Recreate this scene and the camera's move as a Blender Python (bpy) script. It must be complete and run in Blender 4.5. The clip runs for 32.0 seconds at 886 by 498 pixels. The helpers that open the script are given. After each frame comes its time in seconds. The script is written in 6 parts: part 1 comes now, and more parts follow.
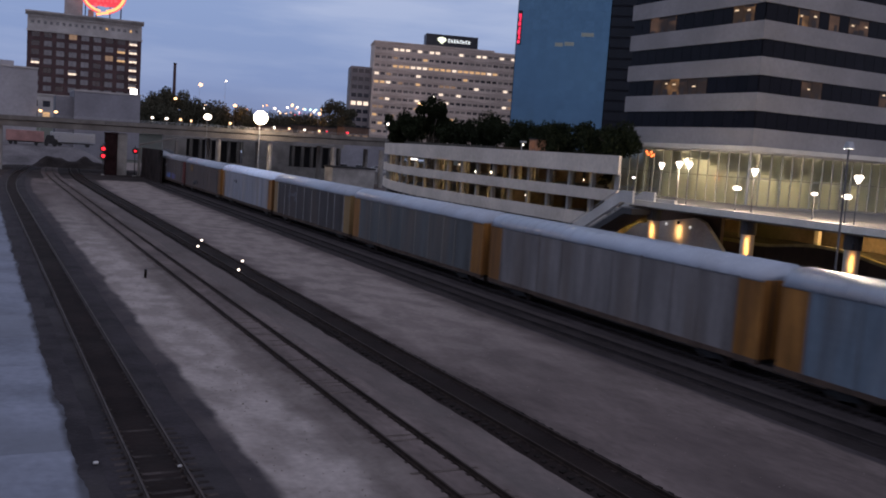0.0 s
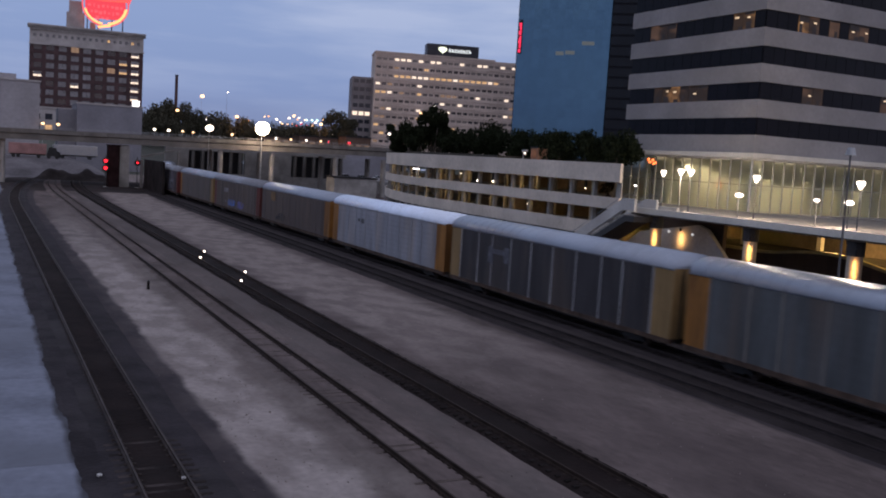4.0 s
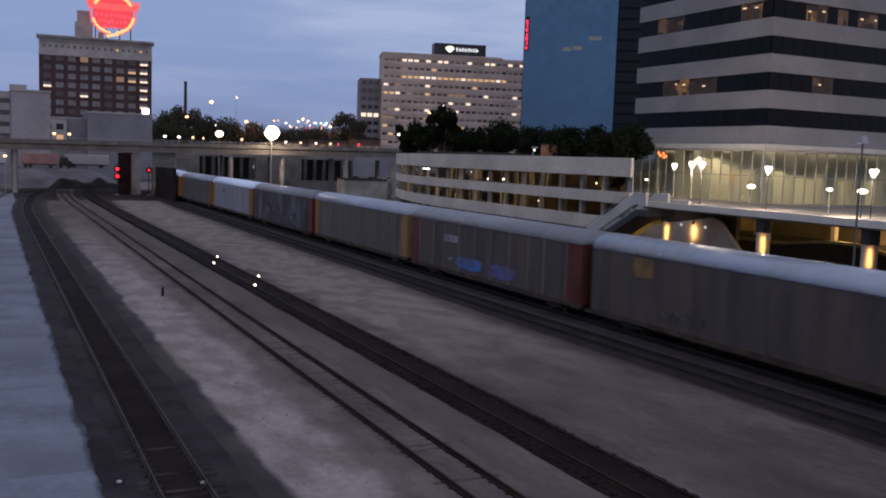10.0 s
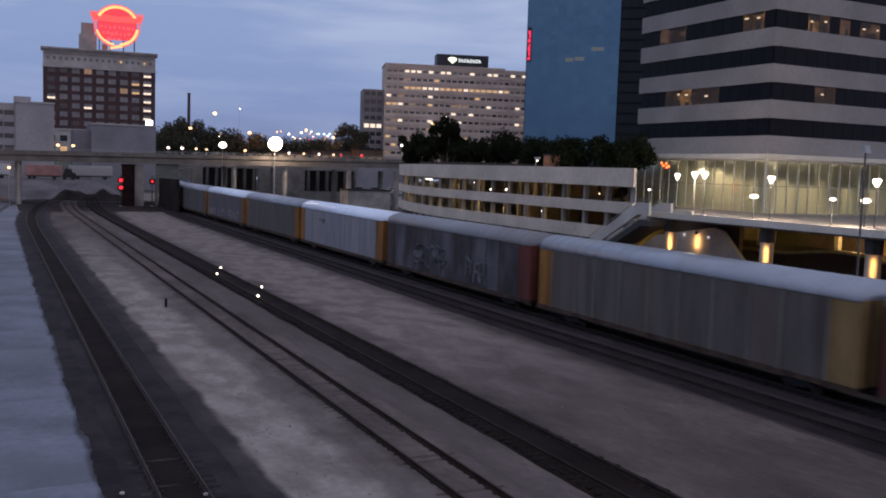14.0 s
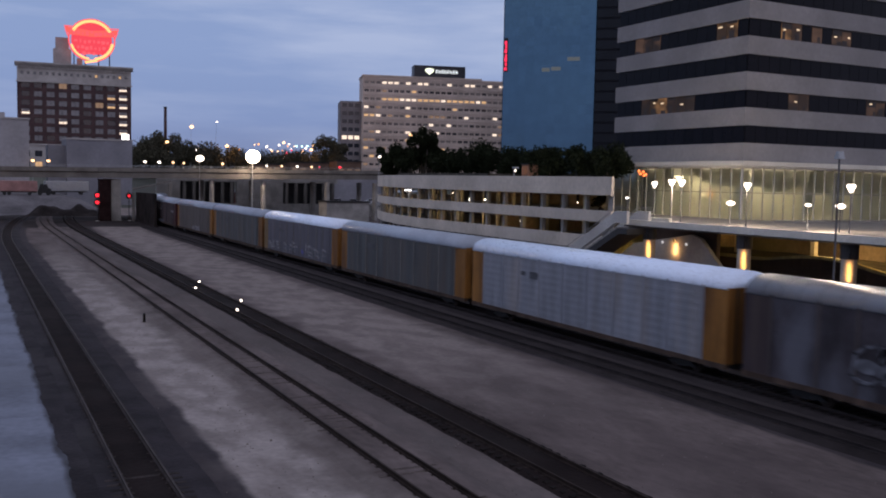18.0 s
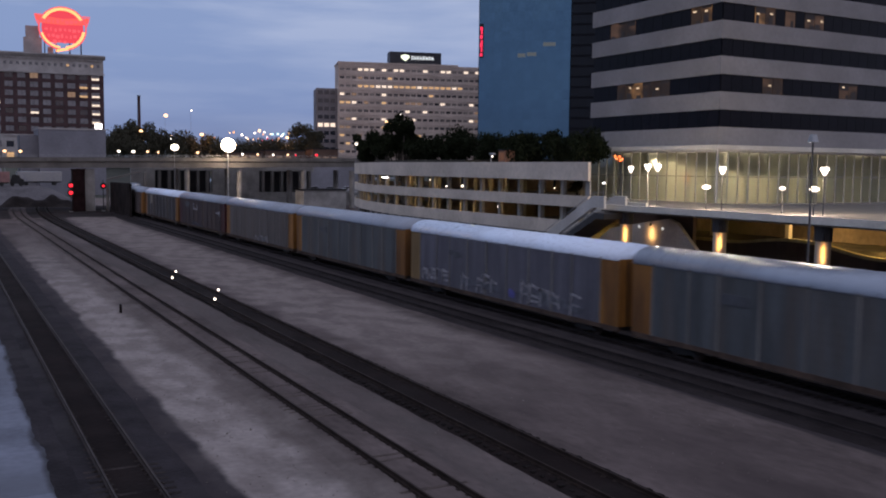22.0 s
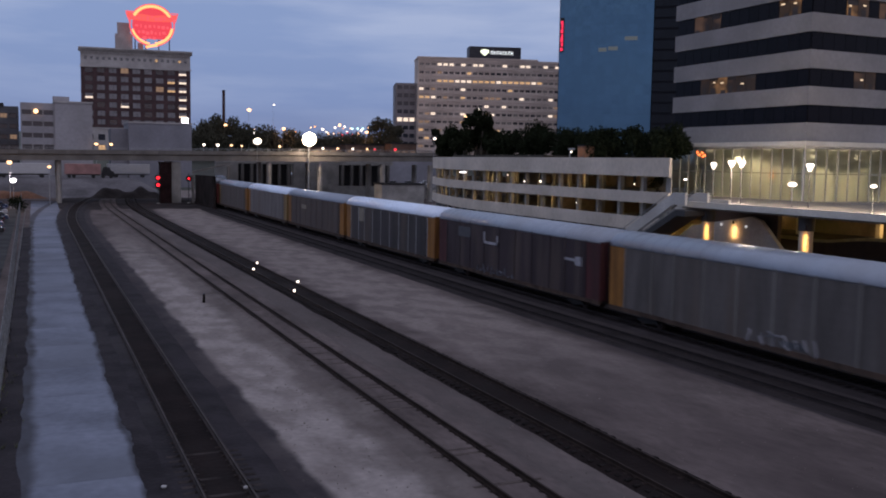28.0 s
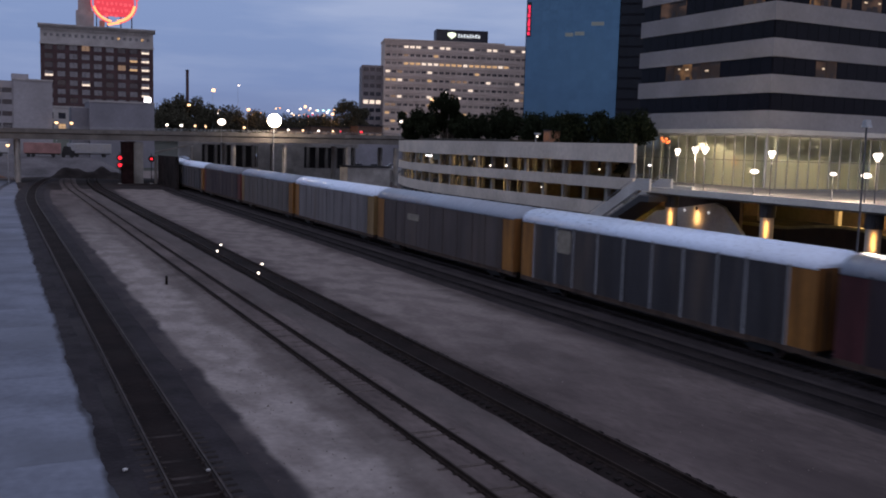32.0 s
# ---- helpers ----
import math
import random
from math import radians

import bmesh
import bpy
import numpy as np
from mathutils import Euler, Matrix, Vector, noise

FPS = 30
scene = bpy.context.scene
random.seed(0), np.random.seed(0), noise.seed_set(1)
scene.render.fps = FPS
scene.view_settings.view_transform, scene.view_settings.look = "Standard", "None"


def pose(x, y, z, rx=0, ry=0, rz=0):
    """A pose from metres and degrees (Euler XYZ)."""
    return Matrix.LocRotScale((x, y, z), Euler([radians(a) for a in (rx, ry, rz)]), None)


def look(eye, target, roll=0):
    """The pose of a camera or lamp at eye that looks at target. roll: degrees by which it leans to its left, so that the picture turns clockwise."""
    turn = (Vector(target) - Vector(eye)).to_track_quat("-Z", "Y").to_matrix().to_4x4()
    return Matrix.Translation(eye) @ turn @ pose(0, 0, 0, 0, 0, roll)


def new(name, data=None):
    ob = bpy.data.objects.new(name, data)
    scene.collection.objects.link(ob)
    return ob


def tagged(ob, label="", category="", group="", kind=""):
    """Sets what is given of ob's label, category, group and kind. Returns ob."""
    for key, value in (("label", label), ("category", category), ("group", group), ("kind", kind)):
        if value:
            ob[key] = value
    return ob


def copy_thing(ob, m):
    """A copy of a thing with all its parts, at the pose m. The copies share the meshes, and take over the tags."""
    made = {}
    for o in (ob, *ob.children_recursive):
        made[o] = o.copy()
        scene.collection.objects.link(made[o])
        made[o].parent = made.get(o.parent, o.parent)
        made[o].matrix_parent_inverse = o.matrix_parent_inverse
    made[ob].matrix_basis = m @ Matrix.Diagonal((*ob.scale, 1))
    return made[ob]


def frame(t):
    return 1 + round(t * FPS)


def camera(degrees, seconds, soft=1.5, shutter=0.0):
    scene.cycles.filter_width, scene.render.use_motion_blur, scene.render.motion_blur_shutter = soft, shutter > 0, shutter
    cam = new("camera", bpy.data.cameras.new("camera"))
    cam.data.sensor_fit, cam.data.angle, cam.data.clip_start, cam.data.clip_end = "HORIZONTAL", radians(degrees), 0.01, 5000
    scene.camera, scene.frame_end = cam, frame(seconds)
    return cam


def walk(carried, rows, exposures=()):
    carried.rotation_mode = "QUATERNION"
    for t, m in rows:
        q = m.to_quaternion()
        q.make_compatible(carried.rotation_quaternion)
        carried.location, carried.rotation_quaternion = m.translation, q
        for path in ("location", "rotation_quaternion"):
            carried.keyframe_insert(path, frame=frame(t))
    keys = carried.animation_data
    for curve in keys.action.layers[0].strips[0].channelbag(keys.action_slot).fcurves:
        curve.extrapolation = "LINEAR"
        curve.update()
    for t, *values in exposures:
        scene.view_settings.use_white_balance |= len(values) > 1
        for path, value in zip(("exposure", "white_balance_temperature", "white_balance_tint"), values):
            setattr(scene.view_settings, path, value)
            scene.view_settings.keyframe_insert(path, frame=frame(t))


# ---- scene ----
# levels of light
SKY, SUN, LOBBY, COLUMN, UNDER, GARAGE = 1.0, 0.07, 620, 13, 420, 380
EXPOSURES = [(0, 0.16, 7190, 24), (3, 0.18, 7190, 24), (6, 0.19, 7180, 24), (8, 0.17, 7175, 24), (10, 0.14, 7170, 24), (17, 0.16, 7130, 24), (20, 0.10, 7110, 24), (29, 0.05, 7060, 24), (32, 0.0, 6960, 24)]
cam = camera(51.0, 32.0, soft=1.9, shutter=0.9)
# the camera is held by hand at one spot on a bridge over the yard: seconds and its three turns
walk(cam, [(t, pose(0, 0, 10.50, a, b, c)) for t, a, b, c in (
    (0, 84.006, -4.005, -26.643), (0.5, 83.973, -4.063, -26.643), (1, 84.058, -3.834, -26.672), (1.5, 84.231, -3.991, -26.212),
    (2, 84.29, -3.897, -26.161), (2.5, 84.509, -3.881, -26.206), (3, 84.649, -3.858, -26.269), (3.5, 84.642, -3.807, -26.31),
    (5.5, 84.178, -2.098, -26.871), (6, 84.394, -1.818, -26.01), (6.5, 84.41, -1.385, -25.499), (7, 84.521, -1.759, -25.008),
    (7.5, 84.514, -2.02, -25.191), (8, 84.546, -2.217, -25.523), (8.5, 84.54, -2.364, -25.659), (9, 84.494, -2.195, -25.708),
    (9.5, 84.562, -2.062, -25.915), (10, 84.499, -2.008, -25.929), (10.5, 84.349, -2.185, -26.064), (11, 84.216, -2.381, -26.096),
    (11.5, 84.383, -2.074, -26.109), (12, 84.654, -1.831, -26.554), (12.5, 84.696, -1.866, -26.492), (13, 84.933, -1.694, -26.073),
    (13.5, 85.048, -1.886, -25.722), (14, 85.142, -1.873, -25.753), (14.5, 85.159, -1.92, -25.888), (16.5, 85.232, -1.319, -26.068),
    (17, 85.201, -1.092, -26.476), (17.5, 85.493, -0.929, -26.813), (18, 85.834, -1.175, -27.072), (18.5, 85.846, -1.337, -27.369),
    (19, 85.615, -0.896, -27.608), (19.5, 85.624, -1.03, -27.727), (20, 85.54, -0.389, -27.646), (20.5, 85.707, -1.004, -27.365),
    (21, 85.693, -0.758, -27.641), (21.5, 85.607, -1.473, -28.599), (22, 85.038, -0.631, -28.484), (22.5, 84.615, -0.462, -28.54),
    (23, 84.414, -0.48, -28.319), (23.5, 84.459, -0.656, -27.871), (24, 84.477, -0.187, -26.783), (24.5, 84.595, 0.758, -24.591),
    (25, 84.85, 0.11, -22.145), (25.5, 85.048, -0.648, -22.036), (27.5, 84.488, -1, -23.4), (28, 84.659, -0.993, -23.691),
    (28.5, 84.535, -1.057, -24.165), (29, 84.409, -1.164, -24.787), (29.5, 84.389, -1.657, -25.236), (30, 84.375, -1.712, -25.007),
    (30.5, 84.284, -1.881, -25.181), (31, 84.057, -1.884, -25.432), (31.5, 83.916, -1.85, -25.582), (32, 83.69, -1.651, -25.77),
)], EXPOSURES)

# ---- world: dusk under a broken overcast, the last glow in the west behind the camera ----
world = bpy.data.worlds.new("dusk")
scene.world = world
world.use_nodes = True
wn, wl = world.node_tree.nodes, world.node_tree.links
wn.clear()
w_out = wn.new("ShaderNodeOutputWorld")
w_bg = wn.new("ShaderNodeBackground")
w_co = wn.new("ShaderNodeTexCoord")
w_sep = wn.new("ShaderNodeSeparateXYZ")
wl.new(w_co.outputs["Generated"], w_sep.inputs[0])


def w_ramp(stops):
    n = wn.new("ShaderNodeValToRGB")
    while len(n.color_ramp.elements) < len(stops):
        n.color_ramp.elements.new(0.5)
    for el, (p, c) in zip(n.color_ramp.elements, stops):
        el.position, el.color = p, (*c, 1)
    return n


def w_mix(kind, fac, a, b):
    n = wn.new("ShaderNodeMix")
    n.data_type, n.blend_type = "RGBA", kind
    for sock, v in ((n.inputs[0], fac), (n.inputs[6], a), (n.inputs[7], b)):
        if isinstance(v, (float, int)):
            sock.default_value = v
        elif isinstance(v, tuple):
            sock.default_value = (*v, 1)
        else:
            wl.new(v, sock)
    return n.outputs[2]


# clear part of the sky by height
w_up = w_ramp([(0.0, (0.155, 0.24, 0.43)), (0.06, (0.174, 0.299, 0.568)), (0.13, (0.206, 0.341, 0.615)), (0.28, (0.225, 0.362, 0.615)), (0.6, (0.42, 0.54, 0.80)), (1.0, (0.58, 0.71, 0.98))])
wl.new(w_sep.outputs[2], w_up.inputs[0])
w_sky = wn.new("ShaderNodeTexSky")
w_sky.sky_type, w_sky.sun_disc = "NISHITA", False
w_sky.sun_elevation, w_sky.sun_rotation = radians(3), radians(190)
w_dim = w_mix("MULTIPLY", 1.0, w_sky.outputs[0], (0.07, 0.07, 0.08))
w_base = w_mix("MIX", 0.12, w_up.outputs[0], w_dim)
# long low cloud banks
w_map = wn.new("ShaderNodeMapping")
w_map.inputs["Scale"].default_value = (1.3, 1.3, 9.0)
w_map.inputs["Rotation"].default_value = (radians(3), radians(-4), 0)
wl.new(w_co.outputs["Generated"], w_map.inputs[0])
w_no = wn.new("ShaderNodeTexNoise")
w_no.inputs["Scale"].default_value, w_no.inputs["Detail"].default_value, w_no.inputs["Roughness"].default_value = 2.2, 6, 0.55
wl.new(w_map.outputs[0], w_no.inputs[0])
w_cl = w_ramp([(0.41, (0, 0, 0)), (0.62, (1, 1, 1))])
wl.new(w_no.outputs[0], w_cl.inputs[0])
w_lift = w_ramp([(0.0, (0.08, 0.08, 0.08)), (0.10, (0.3, 0.3, 0.3)), (0.30, (0.85, 0.85, 0.85)), (1, (0.8, 0.8, 0.8))])
wl.new(w_sep.outputs[2], w_lift.inputs[0])
w_amount = w_mix("MULTIPLY", 1.0, w_cl.outputs[0], w_lift.outputs[0])
w_cloudy = w_mix("MIX", w_amount, w_base, (0.46, 0.59, 0.77))
# western glow
w_west = w_ramp([(0.25, (0.30, 0.26, 0.24)), (0.55, (0.0, 0.0, 0.0))])
w_half = wn.new("ShaderNodeMath")
w_half.operation, w_half.inputs[1].default_value, w_half.inputs[2].default_value = "MULTIPLY_ADD", 0.5, 0.5
wl.new(w_sep.outputs[1], w_half.inputs[0])
wl.new(w_half.outputs[0], w_west.inputs[0])
w_all = w_mix("ADD", 0.5, w_cloudy, w_west.outputs[0])
wl.new(w_all, w_bg.inputs[0])
w_bg.inputs[1].default_value = SKY
wl.new(w_bg.outputs[0], w_out.inputs[0])


def lamp(name, kind, m, power, color, size=0.3, size_y=0.0, angle=0.0):
    data = bpy.data.lights.new(name, kind)
    data.energy, data.color = power, color
    if kind == "AREA":
        data.shape, data.size, data.size_y = "RECTANGLE", size, size_y or size
    elif kind == "SUN":
        data.angle = radians(size)
    else:
        data.shadow_soft_size = size
        if kind == "SPOT":
            data.spot_size, data.spot_blend = radians(angle), 0.6
    ob = new(name, data)
    ob.matrix_world = m
    return ob


lamp("western_glow", "SUN", look((-60, -300, 90), (0, 0, 0)), SUN, (1.0, 0.90, 0.84), 40)

# ---- materials ----
MATS = {}


def mat(name, col, rough=0.7, metal=0.0, scale=1.0, var=0.25, bump=0.2, stretch=(1, 1, 1), stain=None, stain_amt=0.0, spec=0.5, emit=0.0):
    """A weathered surface: two sizes of noise in colour, a fine relief, and stains of another colour."""
    if name in MATS:
        return MATS[name]
    m = bpy.data.materials.new(name)
    MATS[name] = m
    m.use_nodes = True
    n, l = m.node_tree.nodes, m.node_tree.links
    b = n["Principled BSDF"]
    b.inputs["Roughness"].default_value, b.inputs["Metallic"].default_value = rough, metal
    b.inputs["Specular IOR Level"].default_value = spec
    if emit:
        b.inputs["Base Color"].default_value = (*(c * 0.03 for c in col), 1)
        b.inputs["Emission Color"].default_value = (*col, 1)
        b.inputs["Emission Strength"].default_value = emit
        return m
    co, info = n.new("ShaderNodeTexCoord"), n.new("ShaderNodeObjectInfo")
    mp, add = n.new("ShaderNodeMapping"), n.new("ShaderNodeVectorMath")
    mul = n.new("ShaderNodeMath")
    mul.operation, mul.inputs[1].default_value = "MULTIPLY", 60
    l.new(info.outputs["Random"], mul.inputs[0])
    l.new(co.outputs["Object"], add.inputs[0])
    l.new(mul.outputs[0], add.inputs[1])
    l.new(add.outputs[0], mp.inputs[0])
    mp.inputs["Scale"].default_value = stretch

    def noise_at(sc, det=5):
        t = n.new("ShaderNodeTexNoise")
        t.inputs["Scale"].default_value, t.inputs["Detail"].default_value = sc, det
        l.new(mp.outputs[0], t.inputs[0])
        return t

    def blend(kind, fac, a, c):
        x = n.new("ShaderNodeMix")
        x.data_type, x.blend_type = "RGBA", kind
        for sock, v in ((x.inputs[0], fac), (x.inputs[6], a), (x.inputs[7], c)):
            if isinstance(v, (float, int)):
                sock.default_value = v
            elif isinstance(v, tuple):
                sock.default_value = (*v, 1)
            else:
                l.new(v, sock)
        return x.outputs[2]

    def curve(src, lo, hi):
        r = n.new("ShaderNodeMapRange")
        r.inputs[1].default_value, r.inputs[2].default_value = lo, hi
        l.new(src, r.inputs[0])
        return r.outputs[0]

    big, small = noise_at(scale), noise_at(scale * 11, 8)
    dark = tuple(c * (1 - var) for c in col)
    light = tuple(min(1, c * (1 + var)) for c in col)
    c1 = blend("MIX", curve(big.outputs[0], 0.35, 0.65), dark, light)
    c2 = blend("MIX", curve(small.outputs[0], 0.3, 0.7), tuple(c * (1 - var) for c in (0.9, 0.9, 0.9)), (1.0, 1.0, 1.0))
    out = blend("MULTIPLY", 0.8, c1, c2)
    if stain:
        st = noise_at(scale * 0.45, 6)
        st2 = n.new("ShaderNodeMath")
        st2.operation, st2.inputs[1].default_value = "MULTIPLY", stain_amt
        l.new(curve(st.outputs[0], 0.48, 0.68), st2.inputs[0])
        out = blend("MIX", st2.outputs[0], out, stain)
    l.new(out, b.inputs["Base Color"])
    rr = n.new("ShaderNodeMapRange")
    rr.inputs[3].default_value, rr.inputs[4].default_value = max(0.04, rough - 0.12), min(1, rough + 0.12)
    l.new(small.outputs[0], rr.inputs[0])
    l.new(rr.outputs[0], b.inputs["Roughness"])
    if bump:
        bp = n.new("ShaderNodeBump")
        bp.inputs["Strength"].default_value, bp.inputs["Distance"].default_value = bump, 0.04
        l.new(small.outputs[0], bp.inputs["Height"])
        l.new(bp.outputs[0], b.inputs["Normal"])
    return m


def glow(name, col, power):
    return mat(name, col, emit=power)


def glass(name, col, rough=0.06, spec=0.4, metal=0.0, var=0.2):
    """Tinted facade glass, a mirror at dusk with a dark body behind it."""
    m = mat(name, col, rough, metal, 0.06, var, 0.0, spec=spec)
    return m


def clear_glass(name, tint, rough=0.03):
    m = bpy.data.materials.new(name)
    m.use_nodes = True
    b = m.node_tree.nodes["Principled BSDF"]
    b.inputs["Base Color"].default_value = (*tint, 1)
    b.inputs["Specular IOR Level"].default_value = 0.1
    b.inputs["Roughness"].default_value, b.inputs["Transmission Weight"].default_value, b.inputs["IOR"].default_value = rough, 1.0, 1.1
    return m


# ---- mesh tools ----
def box(bm, x0, x1, y0, y1, z0, z1, m=None):
    vs = [bm.verts.new((x, y, z)) for x in (x0, x1) for y in (y0, y1) for z in (z0, z1)]
    if m is not None:
        for v in vs:
            v.co = m @ v.co
    for f in ((0, 1, 3, 2), (4, 6, 7, 5), (0, 4, 5, 1), (2, 3, 7, 6), (0, 2, 6, 4), (1, 5, 7, 3)):
        bm.faces.new([vs[i] for i in f])


def tube(bm, p0, p1, r0, r1=None, seg=10):
    """A tapered rod with closed ends."""
    p0, p1 = Vector(p0), Vector(p1)
    r1 = r0 if r1 is None else r1
    q = (p1 - p0).to_track_quat("Z", "Y")
    rings = []
    for p, r in ((p0, r0), (p1, r1)):
        rings.append([bm.verts.new(p + q @ Vector((r * math.cos(2 * math.pi * i / seg), r * math.sin(2 * math.pi * i / seg), 0))) for i in range(seg)])
    for i in range(seg):
        j = (i + 1) % seg
        bm.faces.new((rings[0][i], rings[0][j], rings[1][j], rings[1][i]))
    bm.faces.new(rings[0][::-1])
    bm.faces.new(rings[1])


def ball(bm, c, r, squash=1.0, sub=2):
    bmesh.ops.create_icosphere(bm, subdivisions=sub, radius=r, matrix=Matrix.Translation(c) @ Matrix.Diagonal((1, 1, squash, 1)))


def prism(bm, outline, d0, d1, axis="y"):
    """A closed outline of (a, b) points, pushed along an axis from d0 to d1."""
    def at(a, b, d):
        return {"y": (a, d, b), "x": (d, a, b), "z": (a, b, d)}[axis]
    lo = [bm.verts.new(at(a, b, d0)) for a, b in outline]
    hi = [bm.verts.new(at(a, b, d1)) for a, b in outline]
    k = len(outline)
    for i in range(k):
        j = (i + 1) % k
        bm.faces.new((lo[i], lo[j], hi[j], hi[i]))
    bm.faces.new(lo[::-1])
    bm.faces.new(hi)


def mesh_of(name, bm, material=None, smooth=False):
    bmesh.ops.recalc_face_normals(bm, faces=bm.faces)
    me = bpy.data.meshes.new(name)
    bm.to_mesh(me)
    bm.free()
    me.materials.append(material)
    if smooth:
        me.polygons.foreach_set("use_smooth", [True] * len(me.polygons))
    return me


def part(name, bm, material, parent=None, label="", smooth=False):
    """Links a bmesh as one mesh object, under a thing or part where one is given."""
    ob = new(name, mesh_of(name, bm, material, smooth))
    ob.parent = parent
    return tagged(ob, label)


def again(name, me, parent, x=0, y=0, z=0, rz=0, material=None, m=None):
    """Another object on a shared mesh, with a material of its own if given."""
    ob = new(name, me)
    ob.parent = parent
    ob.matrix_local = m if m is not None else pose(x, y, z, 0, 0, rz)
    if material:
        ob.material_slots[0].link = "OBJECT"
        ob.material_slots[0].material = material
    return ob


def thing(name, m, label, category, group="", kind=""):
    ob = new(name)
    ob.empty_display_size = 0.3
    ob.matrix_world = m
    return tagged(ob, label, category, group, kind)


def bm_box(*a):
    bm = bmesh.new()
    box(bm, *a)
    return bm


# surfaces of the place
M_GRAVEL = mat("gravel", (0.108, 0.085, 0.080), 0.95, 0, 0.30, 0.34, 0.9, stretch=(1, 0.42, 1), stain=(0.062, 0.048, 0.047), stain_amt=0.8, spec=0.06)
M_BED = mat("oily_ballast", (0.0135, 0.0088, 0.0082), 0.95, 0, 0.5, 0.3, 1.0, stain=(0.022, 0.0175, 0.0165), stain_amt=0.5, spec=0.06)
M_BED2 = mat("dusty_ballast", (0.026, 0.021, 0.021), 0.95, 0, 0.4, 0.3, 1.0, stain=(0.036, 0.030, 0.030), stain_amt=0.6, spec=0.06)
M_SHOULDER = mat("dark_ballast", (0.029, 0.025, 0.028), 0.95, 0, 0.5, 0.28, 1.0, stain=(0.044, 0.040, 0.040), stain_amt=0.6, spec=0.06)
M_TIE = mat("creosoted_tie", (0.017, 0.0135, 0.0125), 0.9, 0, 1.2, 0.45, 0.8, stretch=(1, 6, 6), spec=0.06)
M_RAIL = mat("worn_rail_steel", (0.042, 0.031, 0.028), 0.7, 0.1, 1.5, 0.4, 0.1, spec=0.2)
M_RUSTRAIL = mat("rusty_rail", (0.035, 0.025, 0.021), 0.7, 0.3, 1.5, 0.3, 0.2, spec=0.06)
M_CONC = mat("weathered_concrete", (0.26, 0.25, 0.235), 0.9, 0, 0.35, 0.22, 0.35, stain=(0.14, 0.13, 0.12), stain_amt=0.6)
M_PATH = mat("pale_concrete_paving", (0.150, 0.164, 0.203), 0.8, 0, 0.25, 0.2, 0.3, stain=(0.11, 0.118, 0.14), stain_amt=0.6, spec=0.06)
M_ASPH = mat("asphalt", (0.05, 0.05, 0.05), 0.9, 0, 0.3, 0.3, 0.5, spec=0.06)
M_DARK = mat("dark_steel", (0.02, 0.02, 0.022), 0.6, 0.4, 1.5, 0.3, 0.1)
M_GALV = mat("galvanised_steel", (0.30, 0.31, 0.32), 0.5, 0.7, 2, 0.2, 0.05)
M_BRIDGE = mat("sooty_concrete", (0.135, 0.125, 0.115), 0.9, 0, 0.3, 0.25, 0.3, stain=(0.08, 0.073, 0.067), stain_amt=0.6)
M_EARTH = mat("bare_earth", (0.12, 0.10, 0.085), 0.95, 0, 0.3, 0.35, 0.8, stain=(0.05, 0.06, 0.03), stain_amt=0.7)
M_WHITE = mat("white_paint", (0.62, 0.62, 0.62), 0.6, 0, 0.4, 0.12, 0.1, stain=(0.4, 0.38, 0.36), stain_amt=0.5)
G_WHITE = glow("white_lamp_glow", (1.0, 0.93, 0.78), 4.0)
G_COOL = glow("cool_lamp_glow", (0.92, 0.97, 1.0), 4.0)
G_COOLDIM = glow("dim_cool_lamp_glow", (0.92, 0.97, 1.0), 0.5)
G_SODIUM = glow("sodium_lamp_glow", (1.0, 0.62, 0.30), 3.0)
G_AMBER = glow("amber_lamp_glow", (1.0, 0.42, 0.10), 2.5)
G_RED = glow("red_lamp_glow", (1.0, 0.025, 0.04), 2.2)
G_FLOOD = glow("floodlight_glow", (1.0, 0.86, 0.62), 14)
G_WIN = glow("lit_window", (1.0, 0.66, 0.34), 0.6)
G_WIN2 = glow("bright_window", (1.0, 0.88, 0.72), 1.0)
G_WINDIM = glow("dim_window", (0.9, 0.62, 0.42), 0.22)
M_WINDARK = glass("unlit_window", (0.03, 0.034, 0.045))


